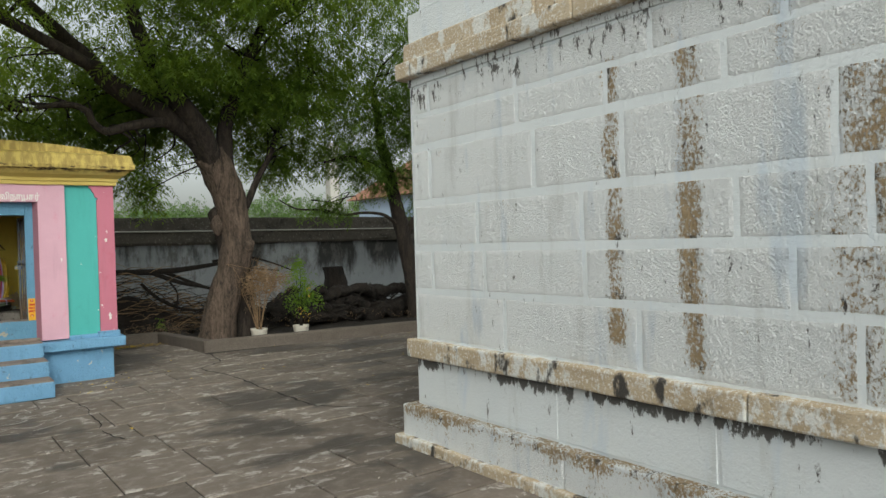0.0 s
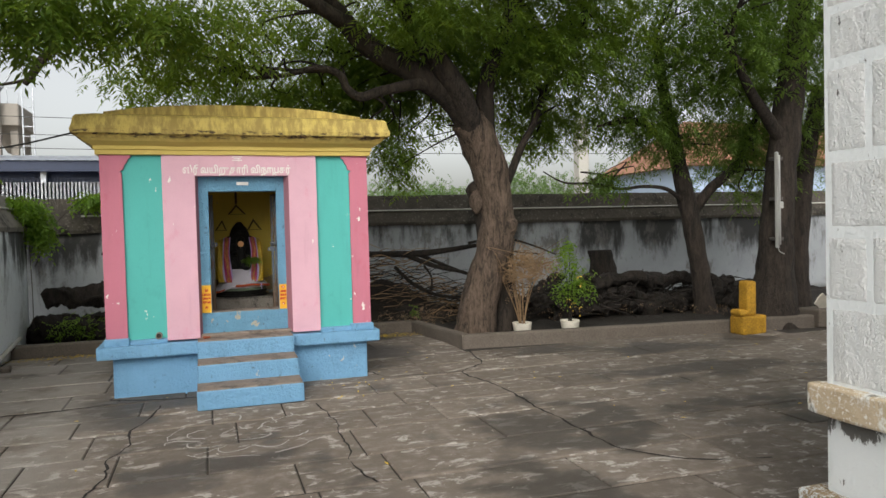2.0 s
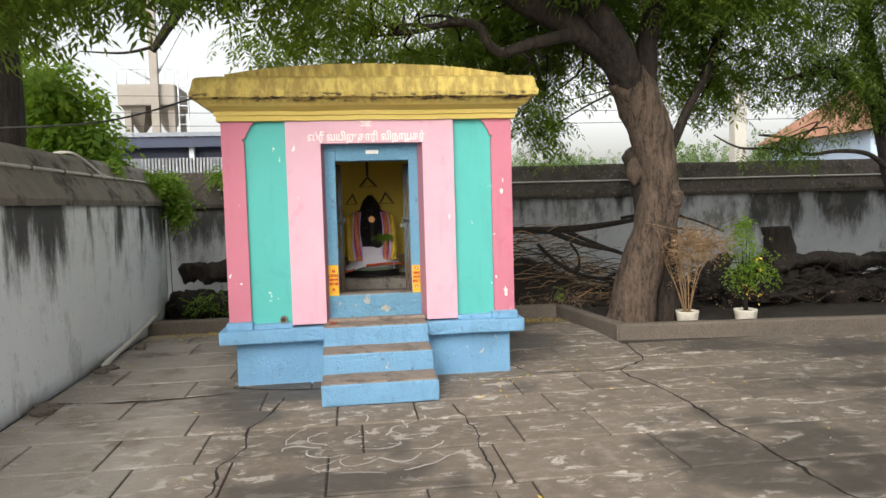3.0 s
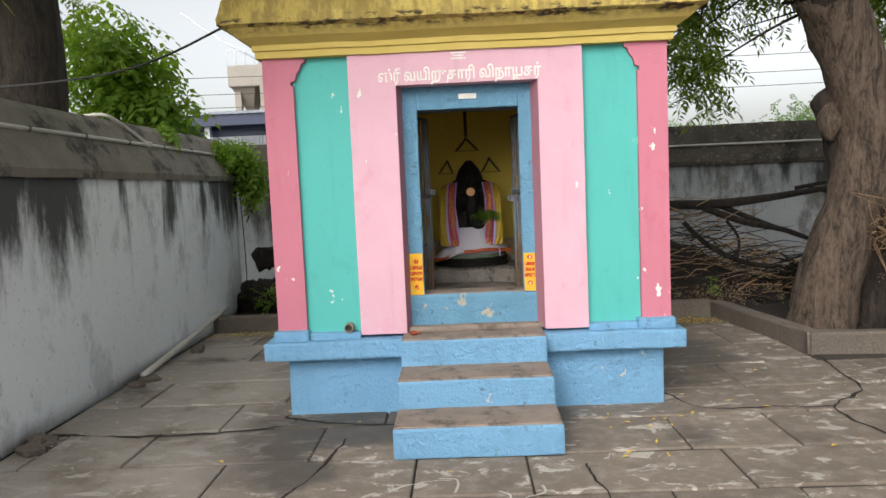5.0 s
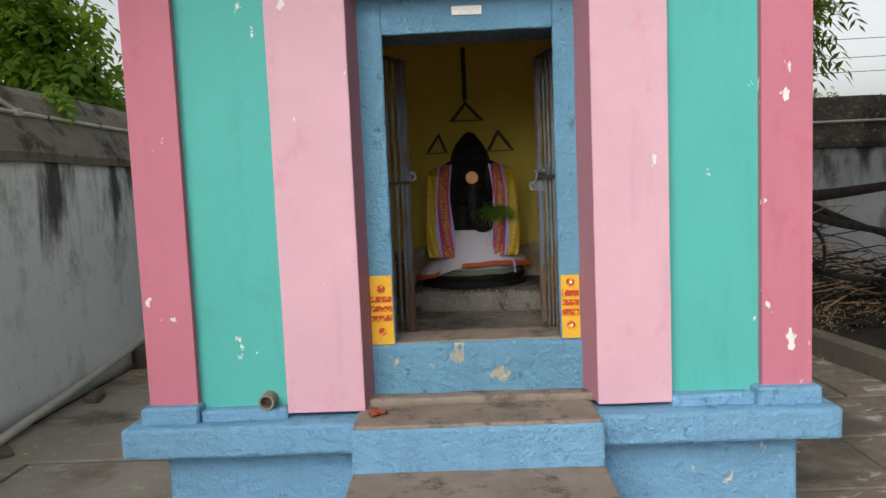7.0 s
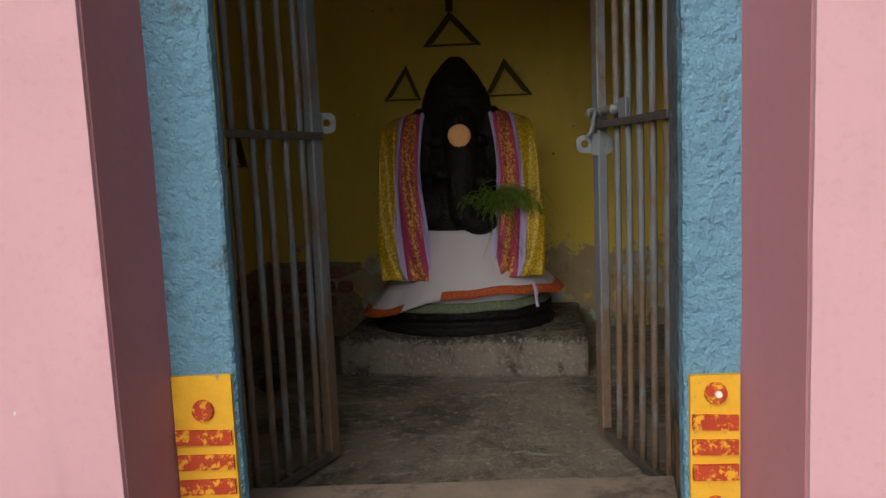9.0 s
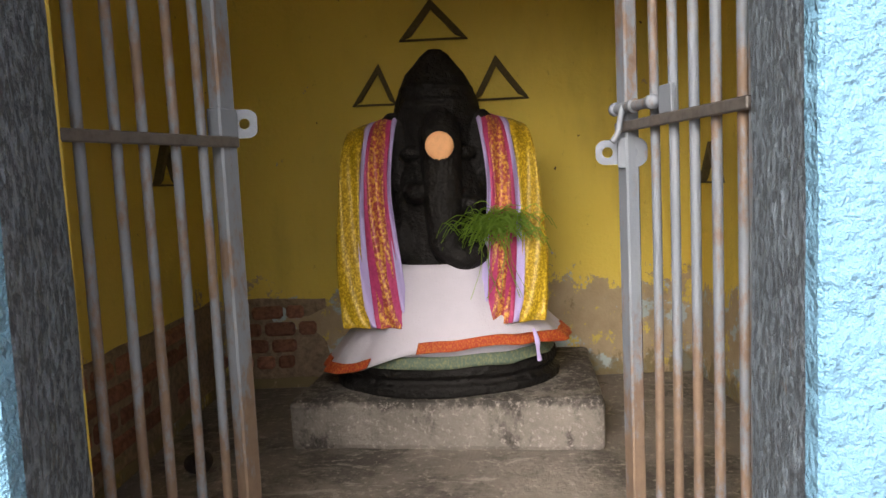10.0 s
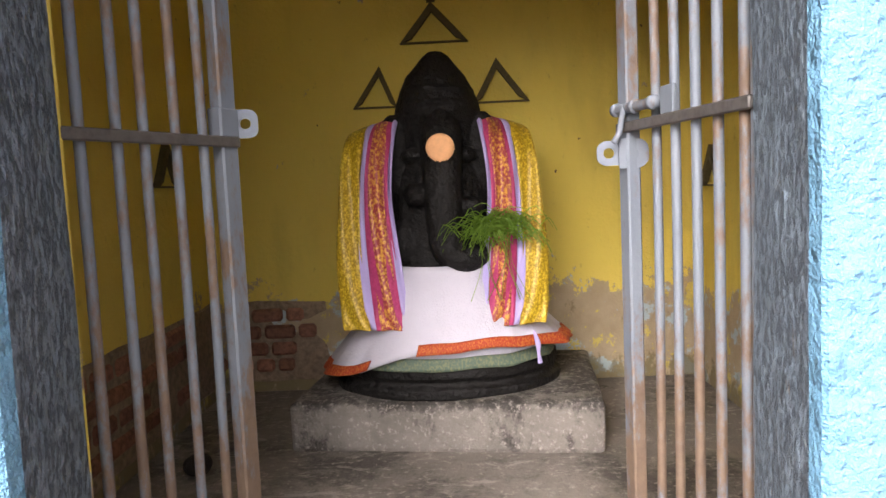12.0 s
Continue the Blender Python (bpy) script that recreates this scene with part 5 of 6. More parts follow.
LIMB_E = [(5.15, 12.2, 0.0, 0.2), (5.12, 12.2, 0.9, 0.17), (5.10, 12.2, 1.6, 0.16), (5.02, 12.15, 2.2, 0.15), (4.85, 12.05, 2.9, 0.14), (4.8, 11.9, 3.6, 0.12), (5.0, 11.6, 4.4, 0.10), (5.3, 11.2, 5.4, 0.06)]
LIMB_E2 = [(5.02, 12.1, 2.0, 0.085), (5.24, 12.1, 2.42, 0.065), (5.43, 12.1, 2.82, 0.055), (5.6, 12.1, 3.10, 0.05), (5.74, 12.1, 3.46, 0.045), (5.9, 12.0, 3.9, 0.035), (6.3, 11.6, 4.6, 0.02)]
CUT_STUB = [(4.88, 12.18, 1.0, 0.14), (4.88, 12.18, 1.5, 0.17), (4.82, 12.16, 1.9, 0.18), (4.74, 12.14, 2.1, 0.17), (4.65, 12.12, 2.22, 0.13), (4.62, 12.12, 2.26, 0.06)]
TORN_LIMB = [(-0.48, 12.20, 4.98, 0.07), (-0.61, 12.00, 4.08, 0.06), (-0.81, 11.75, 3.58, 0.05), (-0.93, 11.70, 3.38, 0.035)]
TORN_TWIG = [(-0.90, 11.70, 3.43, 0.02), (-1.23, 11.70, 3.36, 0.014), (-1.68, 11.70, 3.38, 0.006)]
LIMB_SW = [(2.6, 10.9, 4.1, 0.08), (1.2, 10.2, 4.5, 0.07), (0.0, 9.6, 4.4, 0.05), (-1.0, 9.2, 3.9, 0.04), (-1.6, 9.2, 3.4, 0.02)]
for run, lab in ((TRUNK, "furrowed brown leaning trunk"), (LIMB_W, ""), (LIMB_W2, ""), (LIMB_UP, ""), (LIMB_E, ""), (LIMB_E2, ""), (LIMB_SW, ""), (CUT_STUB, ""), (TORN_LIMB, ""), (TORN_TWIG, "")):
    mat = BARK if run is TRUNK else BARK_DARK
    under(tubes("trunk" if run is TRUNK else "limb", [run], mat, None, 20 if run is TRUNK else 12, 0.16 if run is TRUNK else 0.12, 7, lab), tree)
bm = bmesh.new()
bmesh.ops.create_icosphere(bm, subdivisions=3, radius=0.13, matrix=Matrix.Translation((4.66, 12.05, 2.0)) @ Matrix.Diagonal((0.8, 0.9, 1.5, 1)))
bmesh.ops.create_icosphere(bm, subdivisions=3, radius=0.12, matrix=Matrix.Translation((5.08, 11.85, 1.62)) @ Matrix.Diagonal((0.9, 0.8, 1.2, 1)))
for v in bm.verts:
    v.co += noise.noise_vector(v.co * 6) * 0.05
under(part("burl", bm, BARK, None, "", True), tree)
# First three clumps sit unseen above the view, added to shade bed and yard.
CROWN = [(4.6, 12.6, 7.2, 2.4, 1.6, 0.9, 0.9), (2.6, 11.6, 6.9, 1.8, 1.6, 0.8, 0.4), (6.6, 12.0, 6.8, 1.8, 1.6, 0.9, 0.6), (3.9, 12.9, 4.2, 1.4, 0.9, 0.9, 1.2), (2.4, 12.8, 4.4, 1.3, 0.9, 0.9, 0.55), (5.2, 12.6, 4.4, 1.2, 0.9, 1.0, 1.1), (4.2, 11.2, 5.6, 1.8, 1.3, 0.9, 1.4), (3.75, 11.0, 4.35, 0.9, 0.6, 0.35, 0.25), (-1.7, 9.5, 3.5, 0.8, 0.8, 0.38, 0.5), (-0.5, 9.3, 3.5, 0.7, 0.6, 0.28, 0.32), (0.6, 9.6, 3.65, 0.8, 0.5, 0.25, 0.26), (2.0, 12.6, 3.5, 1.0, 0.6, 0.35, 0.26), (0.6, 12.9, 3.7, 0.9, 0.6, 0.4, 0.18),
         (6.2, 11.8, 4.6, 1.1, 1.0, 1.0, 1.0), (2.0, 9.8, 5.3, 1.6, 1.5, 0.8, 0.5), (0.4, 10.4, 4.6, 1.2, 1.1, 0.7, 0.4), (-0.6, 9.2, 4.15, 0.9, 0.9, 0.6, 0.33), (5.5, 9.8, 5.7, 1.6, 1.4, 1.0, 1.0), (5.3, 11.5, 4.1, 0.7, 0.5, 0.45, 0.3),
         (1.0, 10.9, 3.6, 0.8, 0.5, 0.32, 0.15), (-1.4, 8.6, 3.45, 0.55, 0.6, 0.5, 0.25), (3.2, 13.2, 3.7, 0.9, 0.7, 0.7, 0.6), (3.6, 12.7, 2.75, 0.35, 0.4, 0.5, 0.14), (2.6, 8.2, 5.6, 1.6, 1.4, 0.7, 0.35), (0.2, 7.6, 4.6, 1.0, 1.0, 0.5, 0.25), (6.2, 12.9, 3.4, 0.9, 0.6, 0.6, 0.5)]
under_leaf = leaf_cloud("crown", CROWN, 16500, LEAF, tree, 0.30, 3)
under_leaf["label"] = "feathery dark green leaves"
twigs("twig_mass", [LIMB_W, LIMB_W2, LIMB_UP, LIMB_E, LIMB_E2, LIMB_SW], CROWN, 6, 4, tree)


def bed_tree(name, label, at, trunk, limbs, clumps, count, seed, mat=BARK_DARK, leaf=LEAF, size=0.24):
    t = thing(name, label, "tree", (*at, 0), "trees in the bed")
    under(tubes("trunk", [trunk], mat, None, 14, 0.14, 7), t)
    for run in limbs:
        under(tubes("limb", [run], mat, None, 9, 0.1, 6), t)
    leaf_cloud("crown", clumps, count, leaf, t, size, seed)
    twigs("twig_mass", [trunk] + limbs, clumps, 5, seed + 1, t)
    return t


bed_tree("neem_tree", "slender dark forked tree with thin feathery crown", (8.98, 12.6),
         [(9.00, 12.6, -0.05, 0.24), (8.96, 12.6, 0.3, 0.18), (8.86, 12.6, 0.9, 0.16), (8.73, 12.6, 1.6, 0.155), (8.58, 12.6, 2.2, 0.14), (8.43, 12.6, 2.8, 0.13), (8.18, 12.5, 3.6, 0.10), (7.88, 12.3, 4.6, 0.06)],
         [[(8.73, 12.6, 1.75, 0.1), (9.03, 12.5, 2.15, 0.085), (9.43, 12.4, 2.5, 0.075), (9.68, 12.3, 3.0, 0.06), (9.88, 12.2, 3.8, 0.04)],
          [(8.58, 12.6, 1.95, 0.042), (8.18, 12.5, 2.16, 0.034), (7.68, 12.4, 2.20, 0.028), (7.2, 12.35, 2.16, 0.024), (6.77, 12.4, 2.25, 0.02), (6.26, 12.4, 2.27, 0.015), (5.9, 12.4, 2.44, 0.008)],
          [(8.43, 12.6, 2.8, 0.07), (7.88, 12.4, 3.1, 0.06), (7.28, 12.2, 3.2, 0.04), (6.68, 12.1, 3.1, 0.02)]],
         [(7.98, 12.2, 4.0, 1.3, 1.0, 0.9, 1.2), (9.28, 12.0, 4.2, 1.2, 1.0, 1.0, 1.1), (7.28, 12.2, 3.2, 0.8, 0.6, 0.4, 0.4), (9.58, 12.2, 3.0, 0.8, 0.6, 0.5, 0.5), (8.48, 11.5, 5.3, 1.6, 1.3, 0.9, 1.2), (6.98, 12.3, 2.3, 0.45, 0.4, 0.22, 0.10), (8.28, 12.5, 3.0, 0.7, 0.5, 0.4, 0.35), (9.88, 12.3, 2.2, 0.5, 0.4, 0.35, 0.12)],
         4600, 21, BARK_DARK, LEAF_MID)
big = bed_tree("neem_tree", "stout dark tree carrying a tube lamp on its trunk", (9.2, 11.3),
               [(9.2, 11.35, -0.05, 0.5), (9.22, 11.35, 0.2, 0.40), (9.28, 11.35, 0.7, 0.30), (9.33, 11.35, 1.4, 0.25), (9.42, 11.35, 2.2, 0.23), (9.52, 11.3, 3.2, 0.22), (9.65, 11.2, 4.6, 0.17), (9.8, 11.0, 6.0, 0.1)],
               [[(9.45, 11.3, 2.8, 0.12), (9.0, 11.2, 3.2, 0.09), (8.5, 11.0, 3.6, 0.07), (7.9, 10.7, 4.2, 0.05)], [(9.6, 11.2, 4.2, 0.12), (10.2, 11.0, 4.9, 0.09), (10.8, 10.8, 5.6, 0.06)]],
               [(8.4, 10.9, 4.3, 1.2, 1.1, 0.8, 1.0), (9.7, 10.9, 5.0, 1.6, 1.3, 1.2, 1.4), (10.9, 11.0, 4.4, 1.2, 1.1, 1.0, 1.0), (8.2, 9.6, 5.4, 1.7, 1.4, 0.9, 1.0)], 3300, 31, BARK_DARK, LEAF_MID)
bed_tree("neem_tree", "dark tree trunk behind the others at the wall", (11.2, 12.9),
         [(11.2, 12.9, -0.05, 0.30), (11.2, 12.9, 0.8, 0.22), (11.3, 12.9, 1.8, 0.2), (11.5, 12.9, 2.8, 0.16), (11.7, 12.8, 4.0, 0.12)],
         [[(11.3, 12.9, 1.9, 0.12), (10.9, 12.9, 2.6, 0.10), (10.6, 12.8, 3.4, 0.07)]],
         [(11.5, 12.7, 4.2, 1.6, 1.2, 1.2, 1.2), (10.4, 13.0, 3.5, 1.0, 0.8, 0.9, 0.8), (12.2, 13.0, 3.2, 1.0, 0.8, 0.8, 0.6), (10.6, 13.6, 2.6, 1.2, 0.6, 0.5, 0.4)], 2600, 41, BARK_DARK, LEAF_MID)

# tree and bush beyond the west wall
outer = thing("street_tree", "thick dark tree trunk beyond the compound wall", "tree", (-3.0, 12.2, 0))
under(tubes("trunk", [[(-3.2, 12.6, -0.05, 0.5), (-3.15, 12.6, 1.5, 0.42), (-3.1, 12.6, 3.0, 0.42), (-3.1, 12.6, 5.0, 0.38), (-3.0, 12.4, 7.0, 0.3)]], BARK_DARK, None, 16, 0.1, 6), outer)
OUT_CROWN = [(-3.2, 11.8, 4.6, 1.3, 1.2, 0.9, 1.0), (-2.6, 10.8, 5.2, 1.4, 1.3, 0.9, 1.0), (-3.9, 13.0, 4.2, 1.2, 1.2, 1.1, 0.9)]
leaf_cloud("crown", OUT_CROWN, 3000, LEAF, outer, 0.24, 51)
bush = thing("street_bush", "bright green leafy bush beyond the compound wall", "bush", (-3.2, 15.2, 0))
under(tubes("stem", [[(-3.2, 15.2, -0.05, 0.06), (-3.1, 15.2, 1.5, 0.05), (-3.0, 15.1, 3.4, 0.02)], [(-3.2, 15.2, 0.6, 0.04), (-2.7, 15.1, 1.9, 0.03), (-2.5, 15.0, 3.0, 0.012)]], BARK_DARK, None, 6, 0.1, 5), bush)
leaf_cloud("leaves", [(-3.15, 15.1, 2.8, 0.72, 0.6, 0.85, 1.0), (-3.4, 15.2, 3.6, 0.55, 0.6, 0.6, 0.6), (-2.75, 15.1, 2.4, 0.35, 0.4, 0.4, 0.4)], 1250, LEAF_LIGHT, bush, 0.40, 61, 7, 0.55)
vine = thing("creeper", "bright green creeper hanging over the wall coping", "plant", (-1.5, 14.55, 0))
under(tubes("stem", [[(-1.56, 14.62, 0.0, 0.007), (-1.55, 14.6, 1.0, 0.006), (-1.6, 14.55, 2.05, 0.008), (-1.75, 14.3, 2.3, 0.004)], [(-1.5, 14.6, 1.2, 0.008), (-1.2, 14.9, 1.9, 0.006), (-0.8, 15.2, 2.3, 0.003)]], BARK_DARK, None, 5, 0, 5), vine)
leaf_cloud("leaves", [(-1.62, 14.35, 2.08, 0.28, 0.3, 0.16, 1.0), (-1.42, 14.55, 1.8, 0.16, 0.2, 0.28, 0.8), (-0.7, 15.4, 2.28, 0.35, 0.25, 0.1, 0.5), (-1.75, 12.9, 2.28, 0.1, 0.15, 0.06, 0.12)], 760, LEAF_LIGHT, vine, 0.21, 71, 7, 0.55, 0.8)

# ---- beyond the wall ----
BLUE_WALL = plain("pale_blue_house_wall", (0.42, 0.53, 0.68), 0.85, 0.12, 1)
ROOF_TILE = plain("clay_roof_tile", (0.40, 0.21, 0.135), 0.85, 0.25, 3, 30, 0.4, 0.02, 0, True, 0.4)
DARK_VOID = plain("opening_shade", (0.02, 0.02, 0.022), 0.9)
SHEET = plain("galvanised_sheet", (0.62, 0.66, 0.72), 0.6, 0.15, 3, 30, 0.2, 0.004, 0.1)
# Blue sheet blackened to hold the shade below the roof edge.
SHEET_BLUE_SHADE = plain("shade_dark_blue_sheet", (0.022, 0.034, 0.075), 0.5, 0.2, 3)
CONCRETE = plain("raw_concrete", (0.32, 0.295, 0.265), 0.9, 0.2, 1.5)
house = thing("tiled_house", "pale blue house with a hipped clay tile roof beyond the wall", "house", (22.8, 29.0, 0))
under(part("wall", box(19.6, 31.0, 27.0, 33.0, -0.05, 3.95), BLUE_WALL), house)
for x in (21.1, 23.9, 26.6):
    w = under(part("window", box(x, x + 1.0, 26.93, 27.05, 3.15, 3.6, 0.01), CONCRETE), house)
    # Near-black blocks stand for the shade inside the window slots.
    for k in range(6):
        s = part("slot", box(x + 0.06 + k * 0.155, x + 0.15 + k * 0.155, 26.92, 26.98, 3.2, 3.55), DARK_VOID)
        s.parent = w
        s.matrix_parent_inverse = w.matrix_world.inverted() @ Matrix.Translation(house.location).inverted()
bm = bmesh.new()
slope = []
A, B, C, D = Vector((19.1, 26.5, 3.85)), Vector((31.5, 26.5, 3.85)), Vector((28.4, 30.0, 6.1)), Vector((21.6, 30.0, 6.1))
E4, F4 = Vector((19.1, 33.5, 3.85)), Vector((31.5, 33.5, 3.85))
vs = [bm.verts.new(p) for p in (A, B, C, D, E4, F4)]
for q in ((0, 1, 2, 3), (4, 0, 3), (1, 5, 2), (5, 4, 3, 2), (0, 4, 5, 1)):
    bm.faces.new([vs[k] for k in q])
under(part("roof", bm, ROOF_TILE), house)
for r in range(14):
    u = r / 14
    a, b = A.lerp(D, u), B.lerp(C, u)
    a2, b2 = A.lerp(D, u + 1 / 14), B.lerp(C, u + 1 / 14)
    row = bmesh.new()
    steps = int((b - a).length / 0.28)
    for k in range(steps):
        p, q = a.lerp(b, k / steps), a.lerp(b, (k + 0.92) / steps)
        p2, q2 = a2.lerp(b2, k / steps), a2.lerp(b2, (k + 0.92) / steps)
        up = Vector((0, -0.03, 0.06))
        w = [row.verts.new(c) for c in (p + up, q + up, q2 + up * 0.3, p2 + up * 0.3, p, q)]
        row.faces.new((w[0], w[1], w[2], w[3]))
        row.faces.new((w[4], w[5], w[1], w[0]))
    tagged(under(part("roof_tiles", row, ROOF_TILE), house), kind="stuff")
shed = thing("metal_shed", "long corrugated metal shed with a blue roof edge darkened by painted shade", "shed", (-4.0, 27.0, 0))
def corrugated(x0, x1, y, z0, z1, pitch=0.2, deep=0.02, tilt=0.0):
    bm = bmesh.new()
    n = int((x1 - x0) / pitch * 4)
    rows = [[], []]
    for k in range(n + 1):
        x = x0 + (x1 - x0) * k / n
        o = deep * (0, 1, 1, 0)[k % 4]
        rows[0].append(bm.verts.new((x, y - o, z0)))
        rows[1].append(bm.verts.new((x, y - o + tilt, z1)))
    for k in range(n):
        bm.faces.new((rows[0][k], rows[0][k + 1], rows[1][k + 1], rows[1][k]))
    bmesh.ops.solidify(bm, geom=bm.faces[:], thickness=0.01)
    return bm
under(part("sheet_wall", corrugated(-12.0, 4.0, 26.0, -0.05, 3.25, 0.2, 0.0025), SHEET, None, "grey corrugated sheet wall"), shed)
# Solid navy box standing for the shadow gap under the roof.
under(part("shadow_gap", box(-12.0, 4.0, 26.4, 32.0, -0.05, 3.95), SHEET_BLUE_SHADE), shed)
under(part("roof", corrugated(-12.2, 4.2, 25.7, 3.86, 4.35, 0.25, 0.06, 3.5), SHEET, None, "pale sheet roof"), shed)
under(part("fascia", box(-12.0, 4.0, 25.75, 25.9, 3.55, 3.86), SHEET_BLUE_SHADE), shed)
for x in (-9.0, -6.0, -3.6, -1.0, 2.0):
    under(part("post", box(x, x + 0.14, 26.02, 26.2, 3.2, 3.9), SHEET), shed)
silo = thing("concrete_plant", "tall grey industrial hopper on concrete columns", "industrial plant", (-10.7, 46.0, 0))
for x, y in ((-12.0, 45), (-9.7, 45), (-12.0, 47.5), (-9.7, 47.5)):
    under(part("column", box(x, x + 0.35, y, y + 0.35, -0.05, 7.5), CONCRETE), silo)
under(part("hopper", box(-12.2, -9.2, 44.6, 48.2, 7.45, 8.6, 0.05), CONCRETE), silo)
for xa in (-12.1, -10.6):
    under(part("cone", loft([[(x, y, 7.45) for x, y in ((xa, 44.8), (xa + 1.3, 44.8), (xa + 1.3, 47.8), (xa, 47.8))], [(x, y, 6.2) for x, y in ((xa + 0.5, 46), (xa + 0.8, 46), (xa + 0.8, 46.6), (xa + 0.5, 46.6))]]), CONCRETE), silo)
under(part("mast", box(-10.4, -10.0, 44.3, 44.6, -0.05, 14.5), CONCRETE), silo)
runs = []
for x in (-9.0, -8.5):
    runs.append([(x, 44.5, 4.2, 0.04), (x, 44.5, 7, 0.04), (x, 44.5, 9.4, 0.04)])
for k in range(10):
    runs.append([(-9.0, 44.5, 4.4 + k * 0.5, 0.025), (-8.75, 44.5, 4.4 + k * 0.5, 0.025), (-8.5, 44.5, 4.4 + k * 0.5, 0.025)])
for k in range(7):
    runs.append([(-12.2 + k * 0.5, 44.6, 8.6, 0.025), (-12.2 + k * 0.5, 44.6, 9.0, 0.025), (-12.2 + k * 0.5, 44.6, 9.4, 0.025)])
runs.append([(-12.2, 44.6, 9.4, 0.025), (-10.8, 44.6, 9.4, 0.025), (-9.2, 44.6, 9.4, 0.025)])
runs.append([(-14.5, 44.6, 11.5, 0.06), (-12.5, 44.6, 10.0, 0.06), (-10.4, 44.8, 8.8, 0.06)])
runs.append([(-7.5, 44.6, 13.5, 0.06), (-9.0, 44.6, 11.0, 0.06), (-10.2, 44.8, 9.0, 0.06)])
under(tubes("railing", runs, SHEET, None, 5, 0, 2), silo)
silo.location.x += 1.1
pillar = thing("pale_pillar", "pale masonry chimney beyond the wall", "chimney", (19.6, 36.0, 0))
under(part("shaft", box(19.35, 19.95, 35.6, 36.2, -0.05, 7.2, 0.04), plain("pale_plaster", (0.46, 0.45, 0.41), 0.85)), pillar)
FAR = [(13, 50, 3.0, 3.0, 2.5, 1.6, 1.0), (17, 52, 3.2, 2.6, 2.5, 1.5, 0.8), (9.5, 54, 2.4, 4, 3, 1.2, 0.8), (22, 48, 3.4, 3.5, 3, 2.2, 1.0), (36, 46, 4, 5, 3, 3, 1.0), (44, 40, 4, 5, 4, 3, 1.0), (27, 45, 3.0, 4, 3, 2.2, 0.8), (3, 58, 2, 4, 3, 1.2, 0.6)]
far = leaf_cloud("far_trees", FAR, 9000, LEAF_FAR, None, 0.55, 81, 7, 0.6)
tagged(far, "far tree crowns above the wall, tinted light green with painted haze", "trees", kind="stuff")
CABLE = plain("black_cable", (0.03, 0.03, 0.03), 0.6)
wire = tubes("overhead_cable", [[(-9.0, 13.0, 3.3, 0.009), (-4.0, 12.0, 2.68, 0.009), (-1.5, 11.0, 2.52, 0.009), (-0.16, 10.05, 2.63, 0.009)]], CABLE, None, 6, 0, 8)
tagged(wire, "sagging dark cable strung to the shrine roof", "cable")
lines = tubes("power_line", [[(-30, 44, z, 0.02), (10, 44, z - 0.5, 0.02), (60, 44, z, 0.02)] for z in (6.6, 7.3, 8.2)], CABLE, None, 4, 0, 6)
tagged(lines, "thin power lines across the pale sky", "power line")

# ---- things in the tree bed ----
# Dead wood taken near black, with the shade of the bed in its colour.
DEADWOOD = bark("shade_dark_dead_wood", (0.005, 0.004, 0.0035), (0.030, 0.022, 0.017))
STRAW = plain("dry_straw_twigs", (0.26, 0.17, 0.095), 0.9, 0.4, 6, 40, 0.2, 0.002, 0, True, 0.7)
POT = plain("whitewashed_pot", (0.62, 0.58, 0.50), 0.85, 0.2, 8, 60, 0.4, 0.004)


def flower_pot(x, y, label):
    prof = [(0.10, 0.115), (0.16, 0.125), (0.225, 0.135), (0.255, 0.142), (0.262, 0.138), (0.262, 0.118), (0.235, 0.112)]
    bm = loft([oval(0, 0, z - 0.06, r, r, 20) for z, r in prof])
    for v in bm.verts:
        v.co += noise.noise_vector(v.co * 9) * 0.006
    top = thing("flower_pot", label, "plant pot", (x, y, 0.04), "pots in the bed")
    part("pot", bm, POT, top, "", True)
    c = bmesh.new()
    bmesh.ops.create_circle(c, cap_ends=True, segments=16, radius=0.118, matrix=Matrix.Translation((0, 0, 0.178)))
    part("soil", c, SOIL, top)
    return top


def stems(x, y, z, n, tall, spread, seed, r=0.009):
    g = random.Random(seed)
    out = []
    for k in range(n):
        a, s = g.uniform(0, 6.28), spread * g.uniform(0.15, 1.0)
        h = tall * g.uniform(0.6, 1.0)
        out.append([(x + 0.03 * math.cos(a), y + 0.03 * math.sin(a), z, r), (x + 0.35 * s * math.cos(a), y + 0.35 * s * math.sin(a), z + h * 0.4, r * 0.8), (x + s * math.cos(a) + g.gauss(0, 0.04), y + s * math.sin(a), z + h, r * 0.3)])
    return out


flower_pot(5.22, 11.80, "whitewashed pot holding a dry dead shrub")
flower_pot(5.93, 11.70, "whitewashed pot holding a leafy green plant")
shrub = thing("dry_shrub", "dry brown dead shrub standing in a pot", "shrub", (5.22, 11.80, 0.2))
dry = stems(5.22, 11.80, 0.2, 13, 1.0, 0.42, 3)
for k in range(len(dry)):
    under(tubes("stem", [dry[k]], STRAW, None, 5, 0.1, 5), shrub)
twigs("twig_mass", dry, [(5.3, 11.8, 1.05, 0.42, 0.35, 0.30, 1), (5.45, 11.8, 0.95, 0.4, 0.3, 0.25, 1), (5.1, 11.8, 0.9, 0.3, 0.25, 0.25, 1)], 30, 5, shrub, STRAW, 0.004)
tagged(leaf_cloud("dry_leaves", [(5.35, 11.8, 1.08, 0.45, 0.35, 0.22, 1), (5.2, 11.75, 0.75, 0.16, 0.16, 0.2, 0.25)], 420, LEAF_DRY, shrub, 0.10, 91, 5, 0.35, 1.2), kind="stuff")
